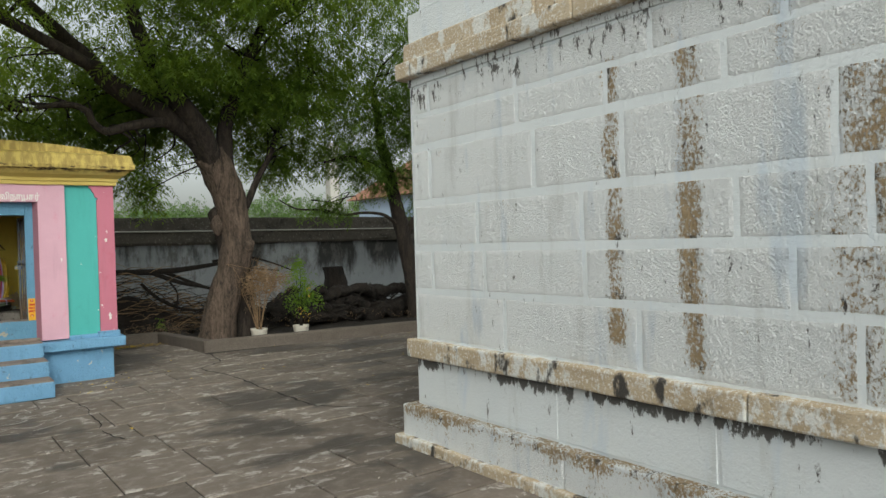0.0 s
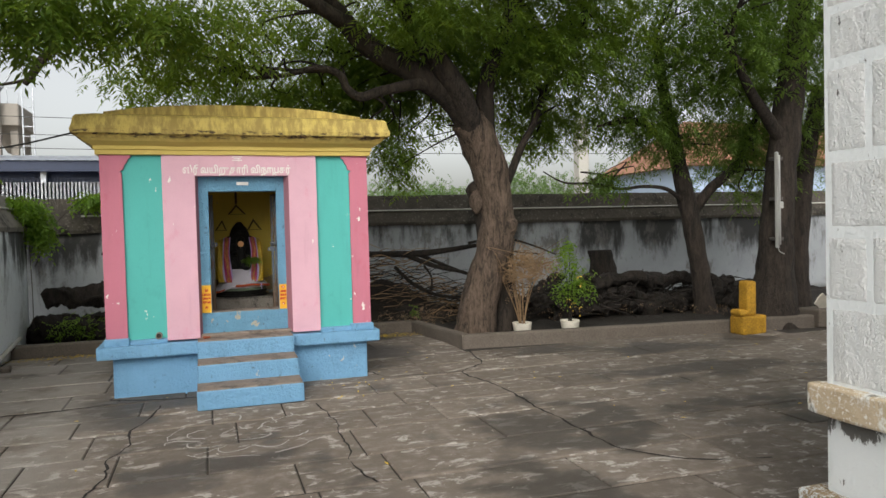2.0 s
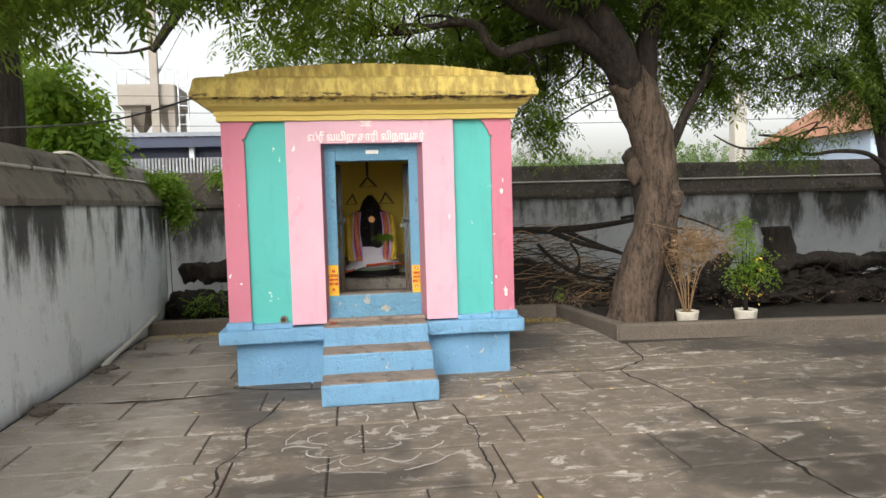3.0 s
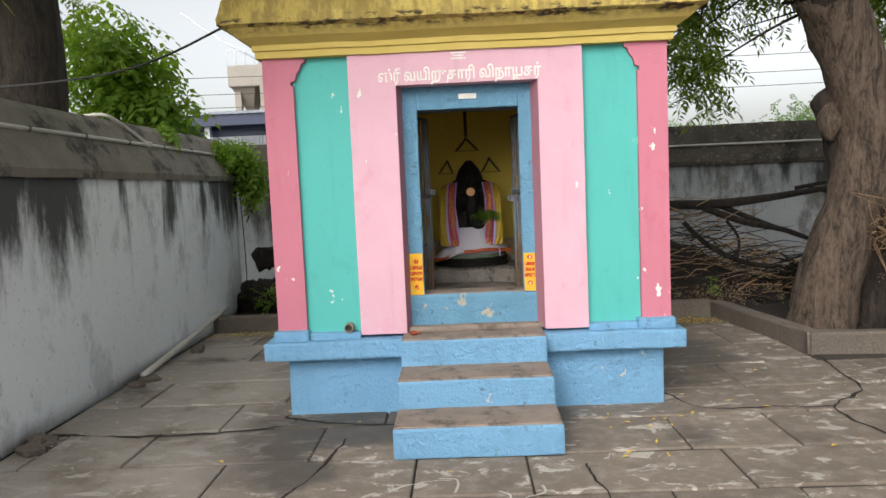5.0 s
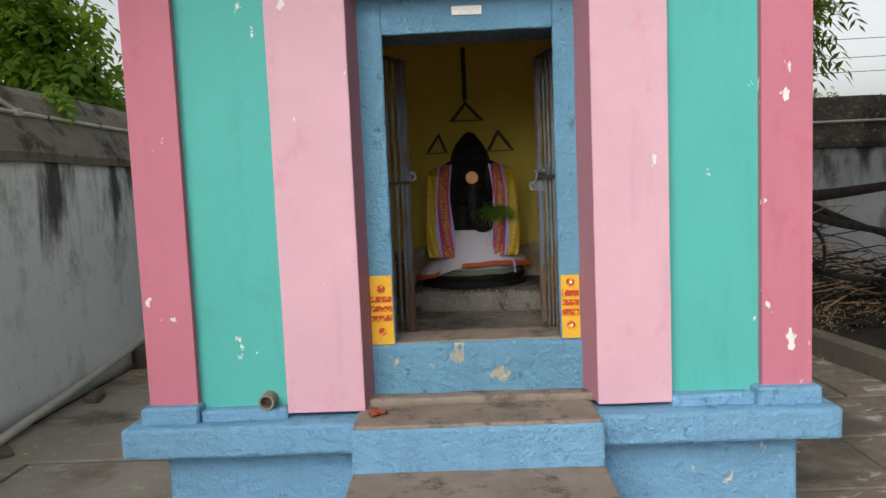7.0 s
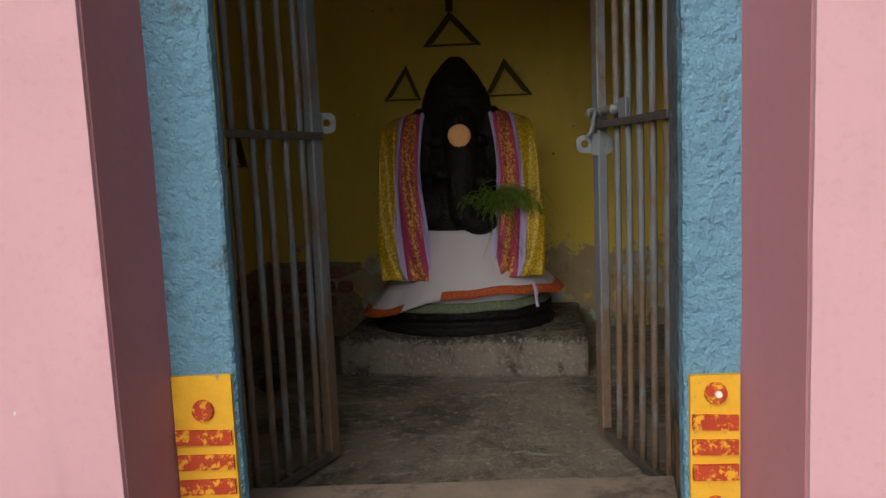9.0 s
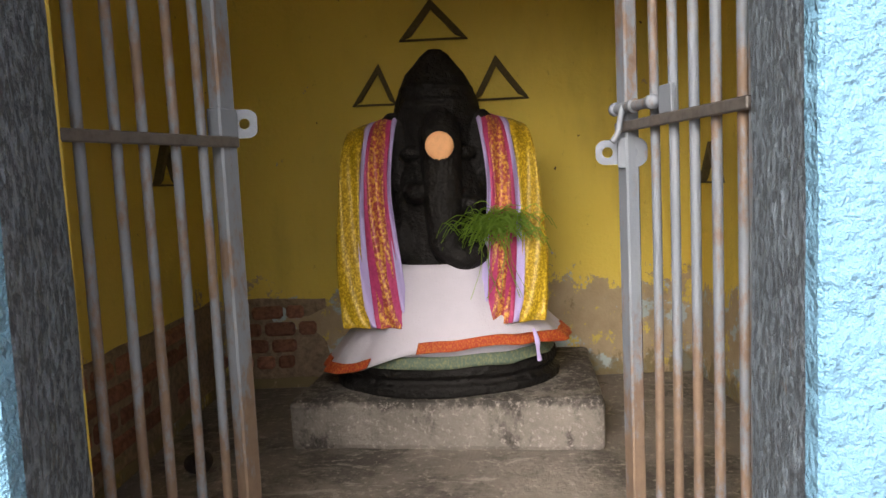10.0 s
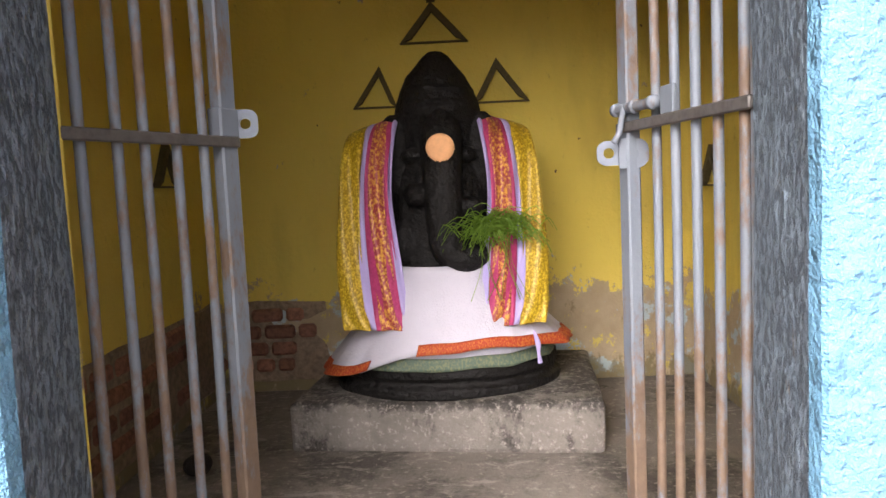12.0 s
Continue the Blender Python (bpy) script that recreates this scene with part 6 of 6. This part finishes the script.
plant = thing("potted_plant", "leafy green plant with a few yellow leaves in a pot", "plant", (5.93, 11.70, 0.2))
green = stems(5.93, 11.70, 0.2, 6, 1.1, 0.26, 8)
for run in green:
    under(tubes("stem", [run], DEADWOOD, None, 5, 0.1, 5), plant)
tagged(leaf_cloud("leaves", [(5.93, 11.7, 1.05, 0.24, 0.22, 0.33, 1), (6.12, 11.7, 0.75, 0.24, 0.2, 0.22, 0.7), (5.85, 11.65, 0.7, 0.2, 0.2, 0.2, 0.5), (5.9, 11.7, 1.32, 0.1, 0.1, 0.1, 0.2)], 330, LEAF_LIGHT, plant, 0.13, 95, 5, 0.55, 0.6), kind="stuff")
tagged(leaf_cloud("yellow_leaves", [(5.95, 11.62, 0.45, 0.12, 0.1, 0.12, 1), (6.0, 11.6, 0.85, 0.12, 0.1, 0.1, 0.7)], 10, LEAF_FALLEN, plant, 0.13, 96, 3, 0.55, 0.6), kind="stuff")

# painted guardian stone at the kerb
OCHRE = plain("ochre_painted_stone", (0.50, 0.27, 0.025), 0.8, 0.45, 9, 50, 0.6, 0.008)
post = thing("painted_stone", "ochre yellow painted boundary stone on a block base", "stone", (8.32, 10.83, 0))
under(part("base_block", rough_up(box(8.11, 8.53, 10.68, 10.97, -0.01, 0.26, 0.03, 2), 0.08, 0.02), OCHRE), post)
under(part("side_lump", rough_up(box(8.09, 8.23, 10.70, 10.94, 0.255, 0.35, 0.04, 2), 0.06, 0.02), OCHRE), post)
under(part("pillar", rough_up(box(8.22, 8.39, 10.73, 10.92, 0.255, 0.75, 0.035, 2), 0.06, 0.02), OCHRE), post)
# tube lamp on the stout tree
TUBE = plain("grey_white_lamp_housing", (0.40, 0.40, 0.39), 0.5, 0.1, 6)
lamp = thing("tube_lamp", "unlit white tube lamp fixed upright on the tree trunk", "lamp", (9.06, 11.02, 1.9))
under(part("housing", box(9.05, 9.09, 11.02, 11.08, 1.19, 2.62, 0.01), TUBE), lamp)
under(tubes("tube", [[(9.07, 11.0, 1.24, 0.016), (9.07, 11.0, 1.9, 0.016), (9.07, 11.0, 2.57, 0.016)]], TUBE, None, 10, 0, 2), lamp)
for z in (1.3, 1.9, 2.5):
    under(part("bracket", box(9.06, 9.20, 11.06, 11.2, z, z + 0.05, 0.005), DARK_IRON), lamp)
under(part("ballast", box(9.095, 9.15, 11.0, 11.06, 1.78, 1.88, 0.006), TUBE), lamp)
under(tubes("dangling_wire", [[(9.07, 11.03, 1.19, 0.006), (9.08, 11.02, 1.14, 0.006), (9.15, 11.0, 1.1, 0.006)]], TUBE, None, 5), lamp)
blockm = rough_up(box(9.55, 10.7, 10.75, 11.2, -0.01, 0.26, 0.03, 2), 0.12, 0.02)
tagged(part("granite_block", blockm, KERB), "loose grey granite block lying on the paving", "stone block")
sheet_ob = part("torn_sacking", rough_up(box(-0.24, 0.24, -0.012, 0.012, 0, 0.2, 0.004), 0.05, 0.05), POT)
sheet_ob.matrix_world = pose(9.75, 10.95, 0.27, 35, 20, 25)
tagged(sheet_ob, "torn pale plastic sacking on the granite block", "sack")

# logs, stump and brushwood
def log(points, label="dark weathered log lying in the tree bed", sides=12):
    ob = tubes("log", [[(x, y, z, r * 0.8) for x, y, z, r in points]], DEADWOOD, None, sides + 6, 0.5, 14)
    thick = points[0][3]
    for v in ob.data.vertices:
        p = v.co.copy()
        v.co += noise.noise_vector(p * 3.0) * 0.6 * thick + noise.noise_vector(p * 8) * 0.45 * thick + noise.noise_vector(p * 21) * 0.22 * thick
    return tagged(ob, label, "log", "logs in the bed")


log([(6.3, 13.0, 0.22, 0.17), (7.1, 12.95, 0.26, 0.19), (7.9, 13.0, 0.22, 0.18), (8.6, 13.05, 0.2, 0.15)])
log([(6.1, 13.4, 0.30, 0.20), (7.0, 13.35, 0.42, 0.22), (7.8, 13.4, 0.48, 0.20), (8.3, 13.5, 0.46, 0.16)])
log([(6.9, 13.2, 0.56, 0.13), (7.5, 13.15, 0.66, 0.14), (8.3, 13.2, 0.62, 0.13), (9.1, 13.3, 0.60, 0.12), (9.8, 13.4, 0.58, 0.1)])
log([(8.6, 12.9, 0.20, 0.15), (9.3, 13.2, 0.25, 0.16), (10.2, 13.4, 0.25, 0.15)])
log([(6.9, 13.1, 0.62, 0.10), (7.0, 13.05, 0.78, 0.09), (7.12, 13.0, 0.70, 0.07)], "crooked broken log end on the pile")
log([(9.3, 12.4, 0.2, 0.12), (9.45, 12.3, 0.42, 0.12), (9.55, 12.3, 0.50, 0.11)], "short sawn log propped beside the tree")
log([(-1.35, 14.4, 0.75, 0.14), (-0.8, 14.3, 0.72, 0.16), (-0.2, 14.35, 0.68, 0.16), (0.6, 14.4, 0.62, 0.14)])
log([(-1.4, 14.1, 0.34, 0.20), (-0.9, 14.0, 0.30, 0.21), (-0.3, 14.0, 0.28, 0.2), (0.4, 14.1, 0.25, 0.18)])
log([(-1.5, 14.3, 0.20, 0.22), (-0.7, 14.5, 0.22, 0.24), (0.3, 14.5, 0.2, 0.2)])
log([(-0.3, 14.8, 1.0, 0.05), (0.1, 14.6, 0.95, 0.045), (0.5, 14.4, 0.85, 0.04)], "thin dead branch on the log pile", 7)
log([(-0.6, 14.9, 1.35, 0.03), (0.0, 14.7, 1.2, 0.03), (0.5, 14.6, 1.05, 0.025)], "thin dead branch on the log pile", 7)
rng = random.Random(41)
for k in range(16):
    x, y, z = rng.uniform(6.0, 9.6), rng.uniform(12.7, 13.6), rng.uniform(0.15, 0.5)
    a, n = rng.uniform(-0.5, 0.5), rng.uniform(0.5, 1.3)
    w = rng.uniform(0.05, 0.13)
    pts = [(x, y, z, w)]
    for j in range(3):
        x, y, z = x + n / 3 * math.cos(a) + rng.gauss(0, 0.06), y + n / 3 * math.sin(a), max(0.1, z + rng.gauss(-0.02, 0.1))
        pts.append((x, y, z, w * rng.uniform(0.6, 1.1)))
    log(pts, "gnarled dark root lying on the log pile", 9)
stump = tubes("tree_stump", [[(8.15, 14.3, 0.0, 0.42), (8.1, 14.3, 0.3, 0.32), (8.0, 14.3, 0.7, 0.25), (7.98, 14.3, 1.12, 0.22)]], DEADWOOD, None, 14, 0.22, 7)
tagged(stump, "tall dark broken tree stump against the wall", "stump")


def branch(points, label="bare black fallen branch leaning on the brushwood"):
    return tagged(tubes("fallen_branch", [points], DEADWOOD, None, 8, 0.15, 6), label, "branch", "fallen branches")


branch([(3.5, 14.0, 1.22, 0.05), (4.2, 14.0, 1.2, 0.055), (4.8, 13.9, 1.24, 0.045), (5.6, 13.8, 1.35, 0.03)])
branch([(4.1, 14.0, 1.19, 0.04), (4.6, 13.9, 0.98, 0.04), (5.1, 13.8, 0.85, 0.03), (5.6, 13.7, 0.6, 0.02)])
branch([(4.35, 14.0, 1.18, 0.035), (4.9, 14.1, 0.95, 0.03), (5.4, 14.1, 0.75, 0.025)])
branch([(3.9, 13.9, 1.0, 0.03), (4.2, 13.85, 0.7, 0.03), (4.6, 13.8, 0.5, 0.03), (5.0, 13.8, 0.45, 0.02)])
branch([(5.2, 13.9, 1.35, 0.025), (5.8, 13.9, 1.42, 0.022), (6.3, 13.85, 1.3, 0.018), (6.8, 13.8, 1.1, 0.01)])
branch([(5.4, 14.0, 1.36, 0.02), (5.9, 13.9, 1.2, 0.015), (6.5, 13.8, 1.12, 0.01)])
branch([(4.4, 13.9, 1.0, 0.02), (4.5, 13.8, 0.8, 0.018), (4.45, 13.7, 0.55, 0.012)])
rng = random.Random(77)
brush, straw = [], []
for k in range(620):
    u = rng.random()
    cx, cy = 2.6 + 2.9 * rng.random() ** 0.8, 13.75 + 0.9 * rng.random()
    top = 0.95 * math.exp(-((cx - 3.7) / 1.1) ** 2) + 0.25
    z = 0.12 + top * rng.random() ** 1.4
    a, n = rng.uniform(-0.5, 0.5) + (math.pi if rng.random() < 0.5 else 0), rng.uniform(0.25, 0.8)
    p = Vector((cx, cy, z))
    q = p + Vector((math.cos(a), math.sin(a) * 0.5, rng.gauss(-0.05, 0.22))) * n
    q.z = max(0.1, q.z)
    m = p.lerp(q, 0.5) + Vector((0, 0, rng.gauss(0.03, 0.04)))
    (brush if u < 0.6 else straw).append([(*p, rng.uniform(0.004, 0.011)), (*m, 0.006), (*q, 0.002)])
heap = thing("brushwood_heap", "heap of dry twigs and brushwood under the wall", "brushwood", (3.7, 14.1, 0.1))
tagged(under(tubes("dark_twig_mass", brush, DEADWOOD, None, 4, 0, 2), heap), kind="stuff")
tagged(under(tubes("pale_twig_mass", straw, STRAW, None, 4, 0, 2), heap), kind="stuff")
bm = bmesh.new()
bmesh.ops.create_grid(bm, x_segments=40, y_segments=16, size=0.5)
for v in bm.verts:
    x, y = v.co.x * 3.2 + 3.8, v.co.y * 1.5 + 14.3
    v.co = Vector((x, y, 0.04 + max(0, 0.75 * math.exp(-((x - 3.7) / 1.0) ** 2) * math.exp(-((y - 14.4) / 0.5) ** 2)) + 0.12 * noise.noise(Vector((x, y, 0)) * 4)))
under(part("heap_core", bm, SOIL, None, "", True), heap)
rng = random.Random(53)
roots = []
for k in range(420):
    x, y = rng.uniform(5.4, 10.2), rng.uniform(12.6, 14.5)
    z = 0.12 + (0.25 + 0.30 * max(0.0, noise.noise(Vector((x * 1.3, y, 2.0))) + 0.4)) * rng.random()
    a, n, w = rng.uniform(0, 6.28), rng.uniform(0.2, 0.9), rng.uniform(0.005, 0.022)
    q = (x + n * math.cos(a), y + n * 0.5 * math.sin(a), max(0.1, z + rng.gauss(-0.02, 0.16)))
    roots.append([(x, y, z, w), ((x + q[0]) / 2 + rng.gauss(0, 0.05), (y + q[1]) / 2, (z + q[2]) / 2 + rng.gauss(0.03, 0.05), w * 0.8), (*q, w * 0.3)])
tangle = thing("root_tangle", "tangle of dark dead roots and sticks over the logs", "brushwood", (7.5, 13.4, 0.1))
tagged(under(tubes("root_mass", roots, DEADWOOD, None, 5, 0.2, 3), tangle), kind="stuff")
tagged(leaf_cloud("litter_leaves", [(7.0, 13.0, 0.22, 1.6, 0.5, 0.10, 1.0), (4.2, 13.5, 0.25, 0.7, 0.3, 0.12, 0.8), (9.2, 12.6, 0.15, 0.7, 0.5, 0.06, 0.4)], 420, LEAF_DRY, tangle, 0.09, 97, 5, 0.4, 0.3), kind="stuff")
# low bank of litter behind the logs
bm = bmesh.new()
bmesh.ops.create_grid(bm, x_segments=70, y_segments=16, size=0.5)
for v in bm.verts:
    x, y = v.co.x * 6.5 + 8.6, v.co.y * 2.0 + 14.2
    v.co = Vector((x, y, 0.05 + 0.42 * math.exp(-((y - 14.3) / 0.55) ** 2) * (0.7 + 0.5 * noise.noise(Vector((x, y, 0)) * 1.1)) + 0.1 * noise.noise(Vector((x, y, 0)) * 4)))
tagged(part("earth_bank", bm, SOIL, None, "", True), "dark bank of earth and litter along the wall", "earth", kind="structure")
weeds = leaf_cloud("weeds", [(-0.9, 13.75, 0.35, 0.35, 0.15, 0.18, 1.0), (-0.3, 13.8, 0.3, 0.3, 0.15, 0.12, 0.5), (4.1, 13.4, 0.3, 0.1, 0.1, 0.15, 0.12)], 150, LEAF_LIGHT, None, 0.13, 101, 7, 0.4, 0.2)
tagged(weeds, "small green weeds among the logs", "weeds", kind="stuff")
sack = bmesh.new()
bmesh.ops.create_icosphere(sack, subdivisions=4, radius=0.2)
for v in sack.verts:
    v.co = Vector((v.co.x * 1.1, v.co.y * 1.0, v.co.z * 1.25)) + noise.noise_vector(v.co * 6) * 0.04
    v.co.z = max(v.co.z, -0.2)
sk = part("blue_sack", sack, BLUE, None, "", True)
sk.location = (2.86, 12.9, 0.20)
tagged(sk, "faded blue bundle beside the shrine wall", "sack")
sk2 = part("sack_support", rough_up(box(2.75, 3.0, 12.75, 13.05, 0, 0.02), 0.1, 0.004), BLUE)
tagged(sk2, "faded blue cloth scrap under the bundle", "cloth")

# ---- pipes ----
PVC = plain("dirty_white_pipe", (0.56, 0.54, 0.50), 0.55, 0.2, 7)
run = thing("wall_pipe", "dirty white water pipe along the wall coping", "pipe", (-1.66, 9.0, 2.03))
under(tubes("pipe", [[(-1.675, 4.0, 2.06, 0.016), (-1.68, 8.0, 2.065, 0.016), (-1.675, 12.2, 2.06, 0.016), (-1.665, 14.4, 2.045, 0.016)]], PVC, None, 8, 0, 10), run)
under(tubes("riser", [[(-1.675, 12.2, 2.065, 0.016), (-1.75, 12.0, 2.19, 0.016), (-1.83, 11.75, 2.30, 0.016), (-2.0, 11.7, 2.30, 0.016)]], PVC, None, 8, 0, 6), run)
under(part("elbow", box(-1.70, -1.645, 12.16, 12.24, 2.035, 2.09, 0.01, 2), PVC), run)
for k in range(14):
    y = 4.3 + k * 0.75
    under(part("clip", box(-1.70, -1.655, y, y + 0.02, 2.04, 2.085, 0.004), DARK_IRON), run)
run2 = thing("wall_pipe", "thin pale pipe along the back wall coping", "pipe", (5.0, 15.5, 1.95))
under(tubes("pipe", [[(-1.0, 15.60, 1.97, 0.015), (5.0, 15.60, 1.97, 0.015), (10.0, 15.595, 1.965, 0.015), (16.0, 15.6, 1.97, 0.015)]], PVC, None, 8, 0, 12), run2)
loose = tubes("loose_pipe", [[(-1.50, 11.35, 0.035, 0.03), (-1.52, 12.5, 0.12, 0.03), (-1.55, 13.75, 0.23, 0.03)]], PVC, None, 10, 0, 4)
tagged(loose, "loose white pipe leaning along the wall foot", "pipe")
rng = random.Random(13)
for k in range(9):
    bm = rough_up(box(-0.07, 0.07, -0.06, 0.06, 0, 0.08, 0.02), 0.06, 0.03)
    ob = part("rubble", bm, KERB)
    ob.matrix_world = pose(-1.46 + rng.uniform(-0.04, 0.06), rng.choice((10.9, 11.1, 11.25, 12.3, 12.6, 9.7)) + rng.uniform(-0.1, 0.1), -0.005, 0, 0, rng.uniform(0, 180)) @ Matrix.Diagonal((rng.uniform(0.5, 1.2), rng.uniform(0.5, 1.2), rng.uniform(0.4, 1.0), 1))
    tagged(ob, "broken cement lump at the wall foot", "rubble", "rubble at the wall")

# ---- cracks, chalk drawing and litter on the paving ----
def strip(name, points, width, mat, parent, seed, z=0.0045, step=0.05, wander=0.025, gaps=False):
    """A ragged flat strip along a line of (x, y)."""
    g = random.Random(seed)
    path = smooth_path([(x, y, 0, 0) for x, y in points], 14)[:, :2]
    verts, faces = [], []
    for k, (x, y) in enumerate(path):
        d = Vector(path[min(k + 1, len(path) - 1)] - path[max(k - 1, 0)]).normalized()
        n = Vector((-d.y, d.x))
        o = wander * (noise.noise(Vector((x * 7, y * 7, seed))) + 0.5 * noise.noise(Vector((x * 19, y * 19, seed))))
        w = width * max(0.15, 0.7 + 1.2 * noise.noise(Vector((x * 4, y * 4, seed + 9)))) * 0.5
        verts += [(x + n.x * (o - w), y + n.y * (o - w), z), (x + n.x * (o + w), y + n.y * (o + w), z)]
        if k and (not gaps or noise.noise(Vector((x * 3.5, y * 3.5, seed * 2.0))) > -0.05):
            b = 2 * k
            faces.append((b - 2, b, b + 1, b - 1))
    return raw(name, verts, faces, mat, parent)


# Cracks are flat strips, with dirt and the crack's shadow in one colour.
CRACK = plain("crack_shadow_dirt", (0.022, 0.018, 0.016), 0.95, 0.3, 30)
for k, (pts, w) in enumerate((([(4.22, 11.38), (4.12, 10.8), (4.03, 10.35), (3.66, 9.97), (3.74, 9.2), (3.76, 8.68), (3.73, 8.25), (3.75, 7.55), (3.74, 7.2), (3.76, 6.9)], 0.030),
                              ([(2.66, 10.5), (2.85, 10.08), (3.28, 10.04), (3.68, 10.0)], 0.022), ([(0.52, 9.7), (0.42, 9.12), (0.32, 8.8), (0.36, 8.42), (0.25, 8.07), (0.28, 7.7), (0.2, 7.2), (0.3, 6.6)], 0.022),
                              ([(1.9, 9.18), (1.98, 8.43), (1.94, 8.09), (1.95, 7.73), (1.89, 7.39), (1.97, 6.9)], 0.014), ([(-1.5, 9.98), (-0.75, 9.86), (0.03, 9.97), (0.1, 10.15)], 0.024),
                              ([(0.02, 10.2), (0.08, 10.12), (0.5, 9.98), (0.84, 9.93)], 0.03), ([(3.76, 6.9), (4.1, 6.5), (4.6, 6.35)], 0.018))):
    strip("floor_crack", pts, w, CRACK, floor, k + 1)
rng = random.Random(9)
kolam = thing("chalk_drawing", "faded white chalk pattern drawn on the paving before the steps", "chalk drawing", (1.25, 8.4, 0.0))
CHALK_FLOOR = plain("faded_chalk", (0.47, 0.445, 0.42), 0.95, 0.25, 14)
for k in range(8):
    a0 = k * math.pi / 4
    pts = [(1.25 + (0.33 + 0.16 * math.sin(t * math.pi)) * math.cos(a0 + t * 0.9), 8.4 + (0.33 + 0.16 * math.sin(t * math.pi)) * math.sin(a0 + t * 0.9)) for t in np.linspace(0, 1, 5)]
    tagged(under(strip("chalk_line", pts, 0.015, CHALK_FLOOR, None, 20 + k, 0.0050, 0.05, 0.03, True), kolam), kind="stuff")
    pts = [(1.25 + r * math.cos(a0 + 0.5 * s), 8.4 + r * math.sin(a0 + 0.5 * s)) for r, s in ((0.12, 0), (0.32, 0.5), (0.58, 0.1), (0.66, 0.4))]
    tagged(under(strip("chalk_line", pts, 0.014, CHALK_FLOOR, None, 40 + k, 0.0056, 0.05, 0.03, True), kolam), kind="stuff")
for r in (0.20, 0.62):
    pts = [(1.25 + r * math.cos(a), 8.4 + r * math.sin(a)) for a in np.linspace(0.2, 5.9, 12)]
    tagged(under(strip("chalk_line", pts, 0.015, CHALK_FLOOR, None, 60 + int(r * 10), 0.0062, 0.05, 0.03, True), kolam), kind="stuff")


def litter(name, label, spots, count, mat, seed, size=0.045):
    g = random.Random(seed)
    verts, faces = [], []
    for _ in range(count):
        cx, cy, rx, ry, z = g.choice(spots)
        x, y = g.gauss(cx, rx), g.gauss(cy, ry)
        a, n = g.uniform(0, 6.28), size * g.uniform(0.6, 1.4)
        d, s = Vector((math.cos(a), math.sin(a), 0)), Vector((-math.sin(a), math.cos(a), 0))
        p = Vector((x, y, z + 0.005 + g.random() * 0.012))
        b = len(verts)
        up = Vector((0, 0, 1))
        verts += [p, p + d * n * 0.5 + s * n * 0.2 + up * 0.006, p + d * n + up * g.uniform(0, 0.012), p + d * n * 0.5 - s * n * 0.2 + up * 0.006]
        faces.append((b, b + 1, b + 2, b + 3))
    return tagged(raw(name, verts, faces, mat), label, "leaves", kind="stuff")


litter("fallen_leaves", "scattered yellow fallen leaves on the paving", [(2.5, 8.5, 3.0, 2.5, 0.0), (-1.3, 11.0, 0.12, 1.6, 0.0), (6.0, 9.5, 2.0, 1.2, 0.0), (2.3, 9.6, 0.5, 0.5, 0.0)], 90, LEAF_FALLEN, 5)
litter("leaf_heap", "yellow leaves swept against the kerb", [(3.5, 12.95, 0.28, 0.1, 0.0), (-0.9, 13.1, 0.5, 0.08, 0.0)], 520, LEAF_FALLEN, 6)
litter("pale_litter", "small pale litter specks on the paving", [(-1.3, 10.6, 0.12, 1.2, 0.0), (4.5, 9.0, 2.5, 1.5, 0.0), (1.5, 6.0, 2, 2, 0.0)], 110, POT, 7, 0.025)

# ---- paving slabs ----
rng = random.Random(2)
ROWS_Y = [2.2, 2.85, 3.4, 4.0, 4.45, 4.98, 5.45, 6.28, 6.90, 7.50, 8.19, 8.82, 9.36, 9.95, 10.55, 11.2, 11.9, 12.6, 13.3]
for k, (ya, yb) in enumerate(zip(ROWS_Y, ROWS_Y[1:])):
    x = -1.57 + (0.0, 0.45, 0.2, 0.7)[k % 4] - 0.9
    while x < 9.6:
        n = rng.choice((0.62, 1.1, 1.1, 1.65))
        xa, xb = max(x, -1.57), min(x + n, 10.2)
        x += n
        if xb - xa < 0.1 or in_bed((xa + xb) / 2, yb - 0.35) or in_bed(xa, yb - 0.1) or (xa > 4.0 and yb < 5.0) or (xa > 5.2 and yb < 7.0):
            continue
        g, h = 0.007, 0.014
        s = rng.uniform(-0.012, 0.012)
        zt = rng.uniform(-0.003, 0.003)
        c = [(xa + g, ya + h + s), (xb - g, ya + h - s), (xb - g, yb - h - s * 0.5), (xa + g, yb - h + s * 0.5)]
        e = 0.008
        verts = [(px, py, -0.03) for px, py in c] + [(px, py, zt - 0.006) for px, py in c]
        mx, my = (xa + xb) / 2, (ya + yb) / 2
        verts += [(px + (e if px < mx else -e), py + (e if py < my else -e), zt) for px, py in c]
        faces = [(8, 9, 10, 11)] + [(4 + j, 4 + (j + 1) % 4, 8 + (j + 1) % 4, 8 + j) for j in range(4)] + [(j, (j + 1) % 4, 4 + (j + 1) % 4, 4 + j) for j in range(4)]
        raw("floor_slab", verts, faces, PAVING, floor)
part("floor_screed", box(-1.57, 14.0, -6.0, 2.2, -0.03, 0.0), PAVING, floor)
part("floor_screed", box(4.0, 14.0, 5.0, 10.0, -0.03, -0.012), PAVING, floor)
part("floor_screed", box(3.0, 4.16, 10.02, 13.26, -0.03, -0.011), PAVING, floor)
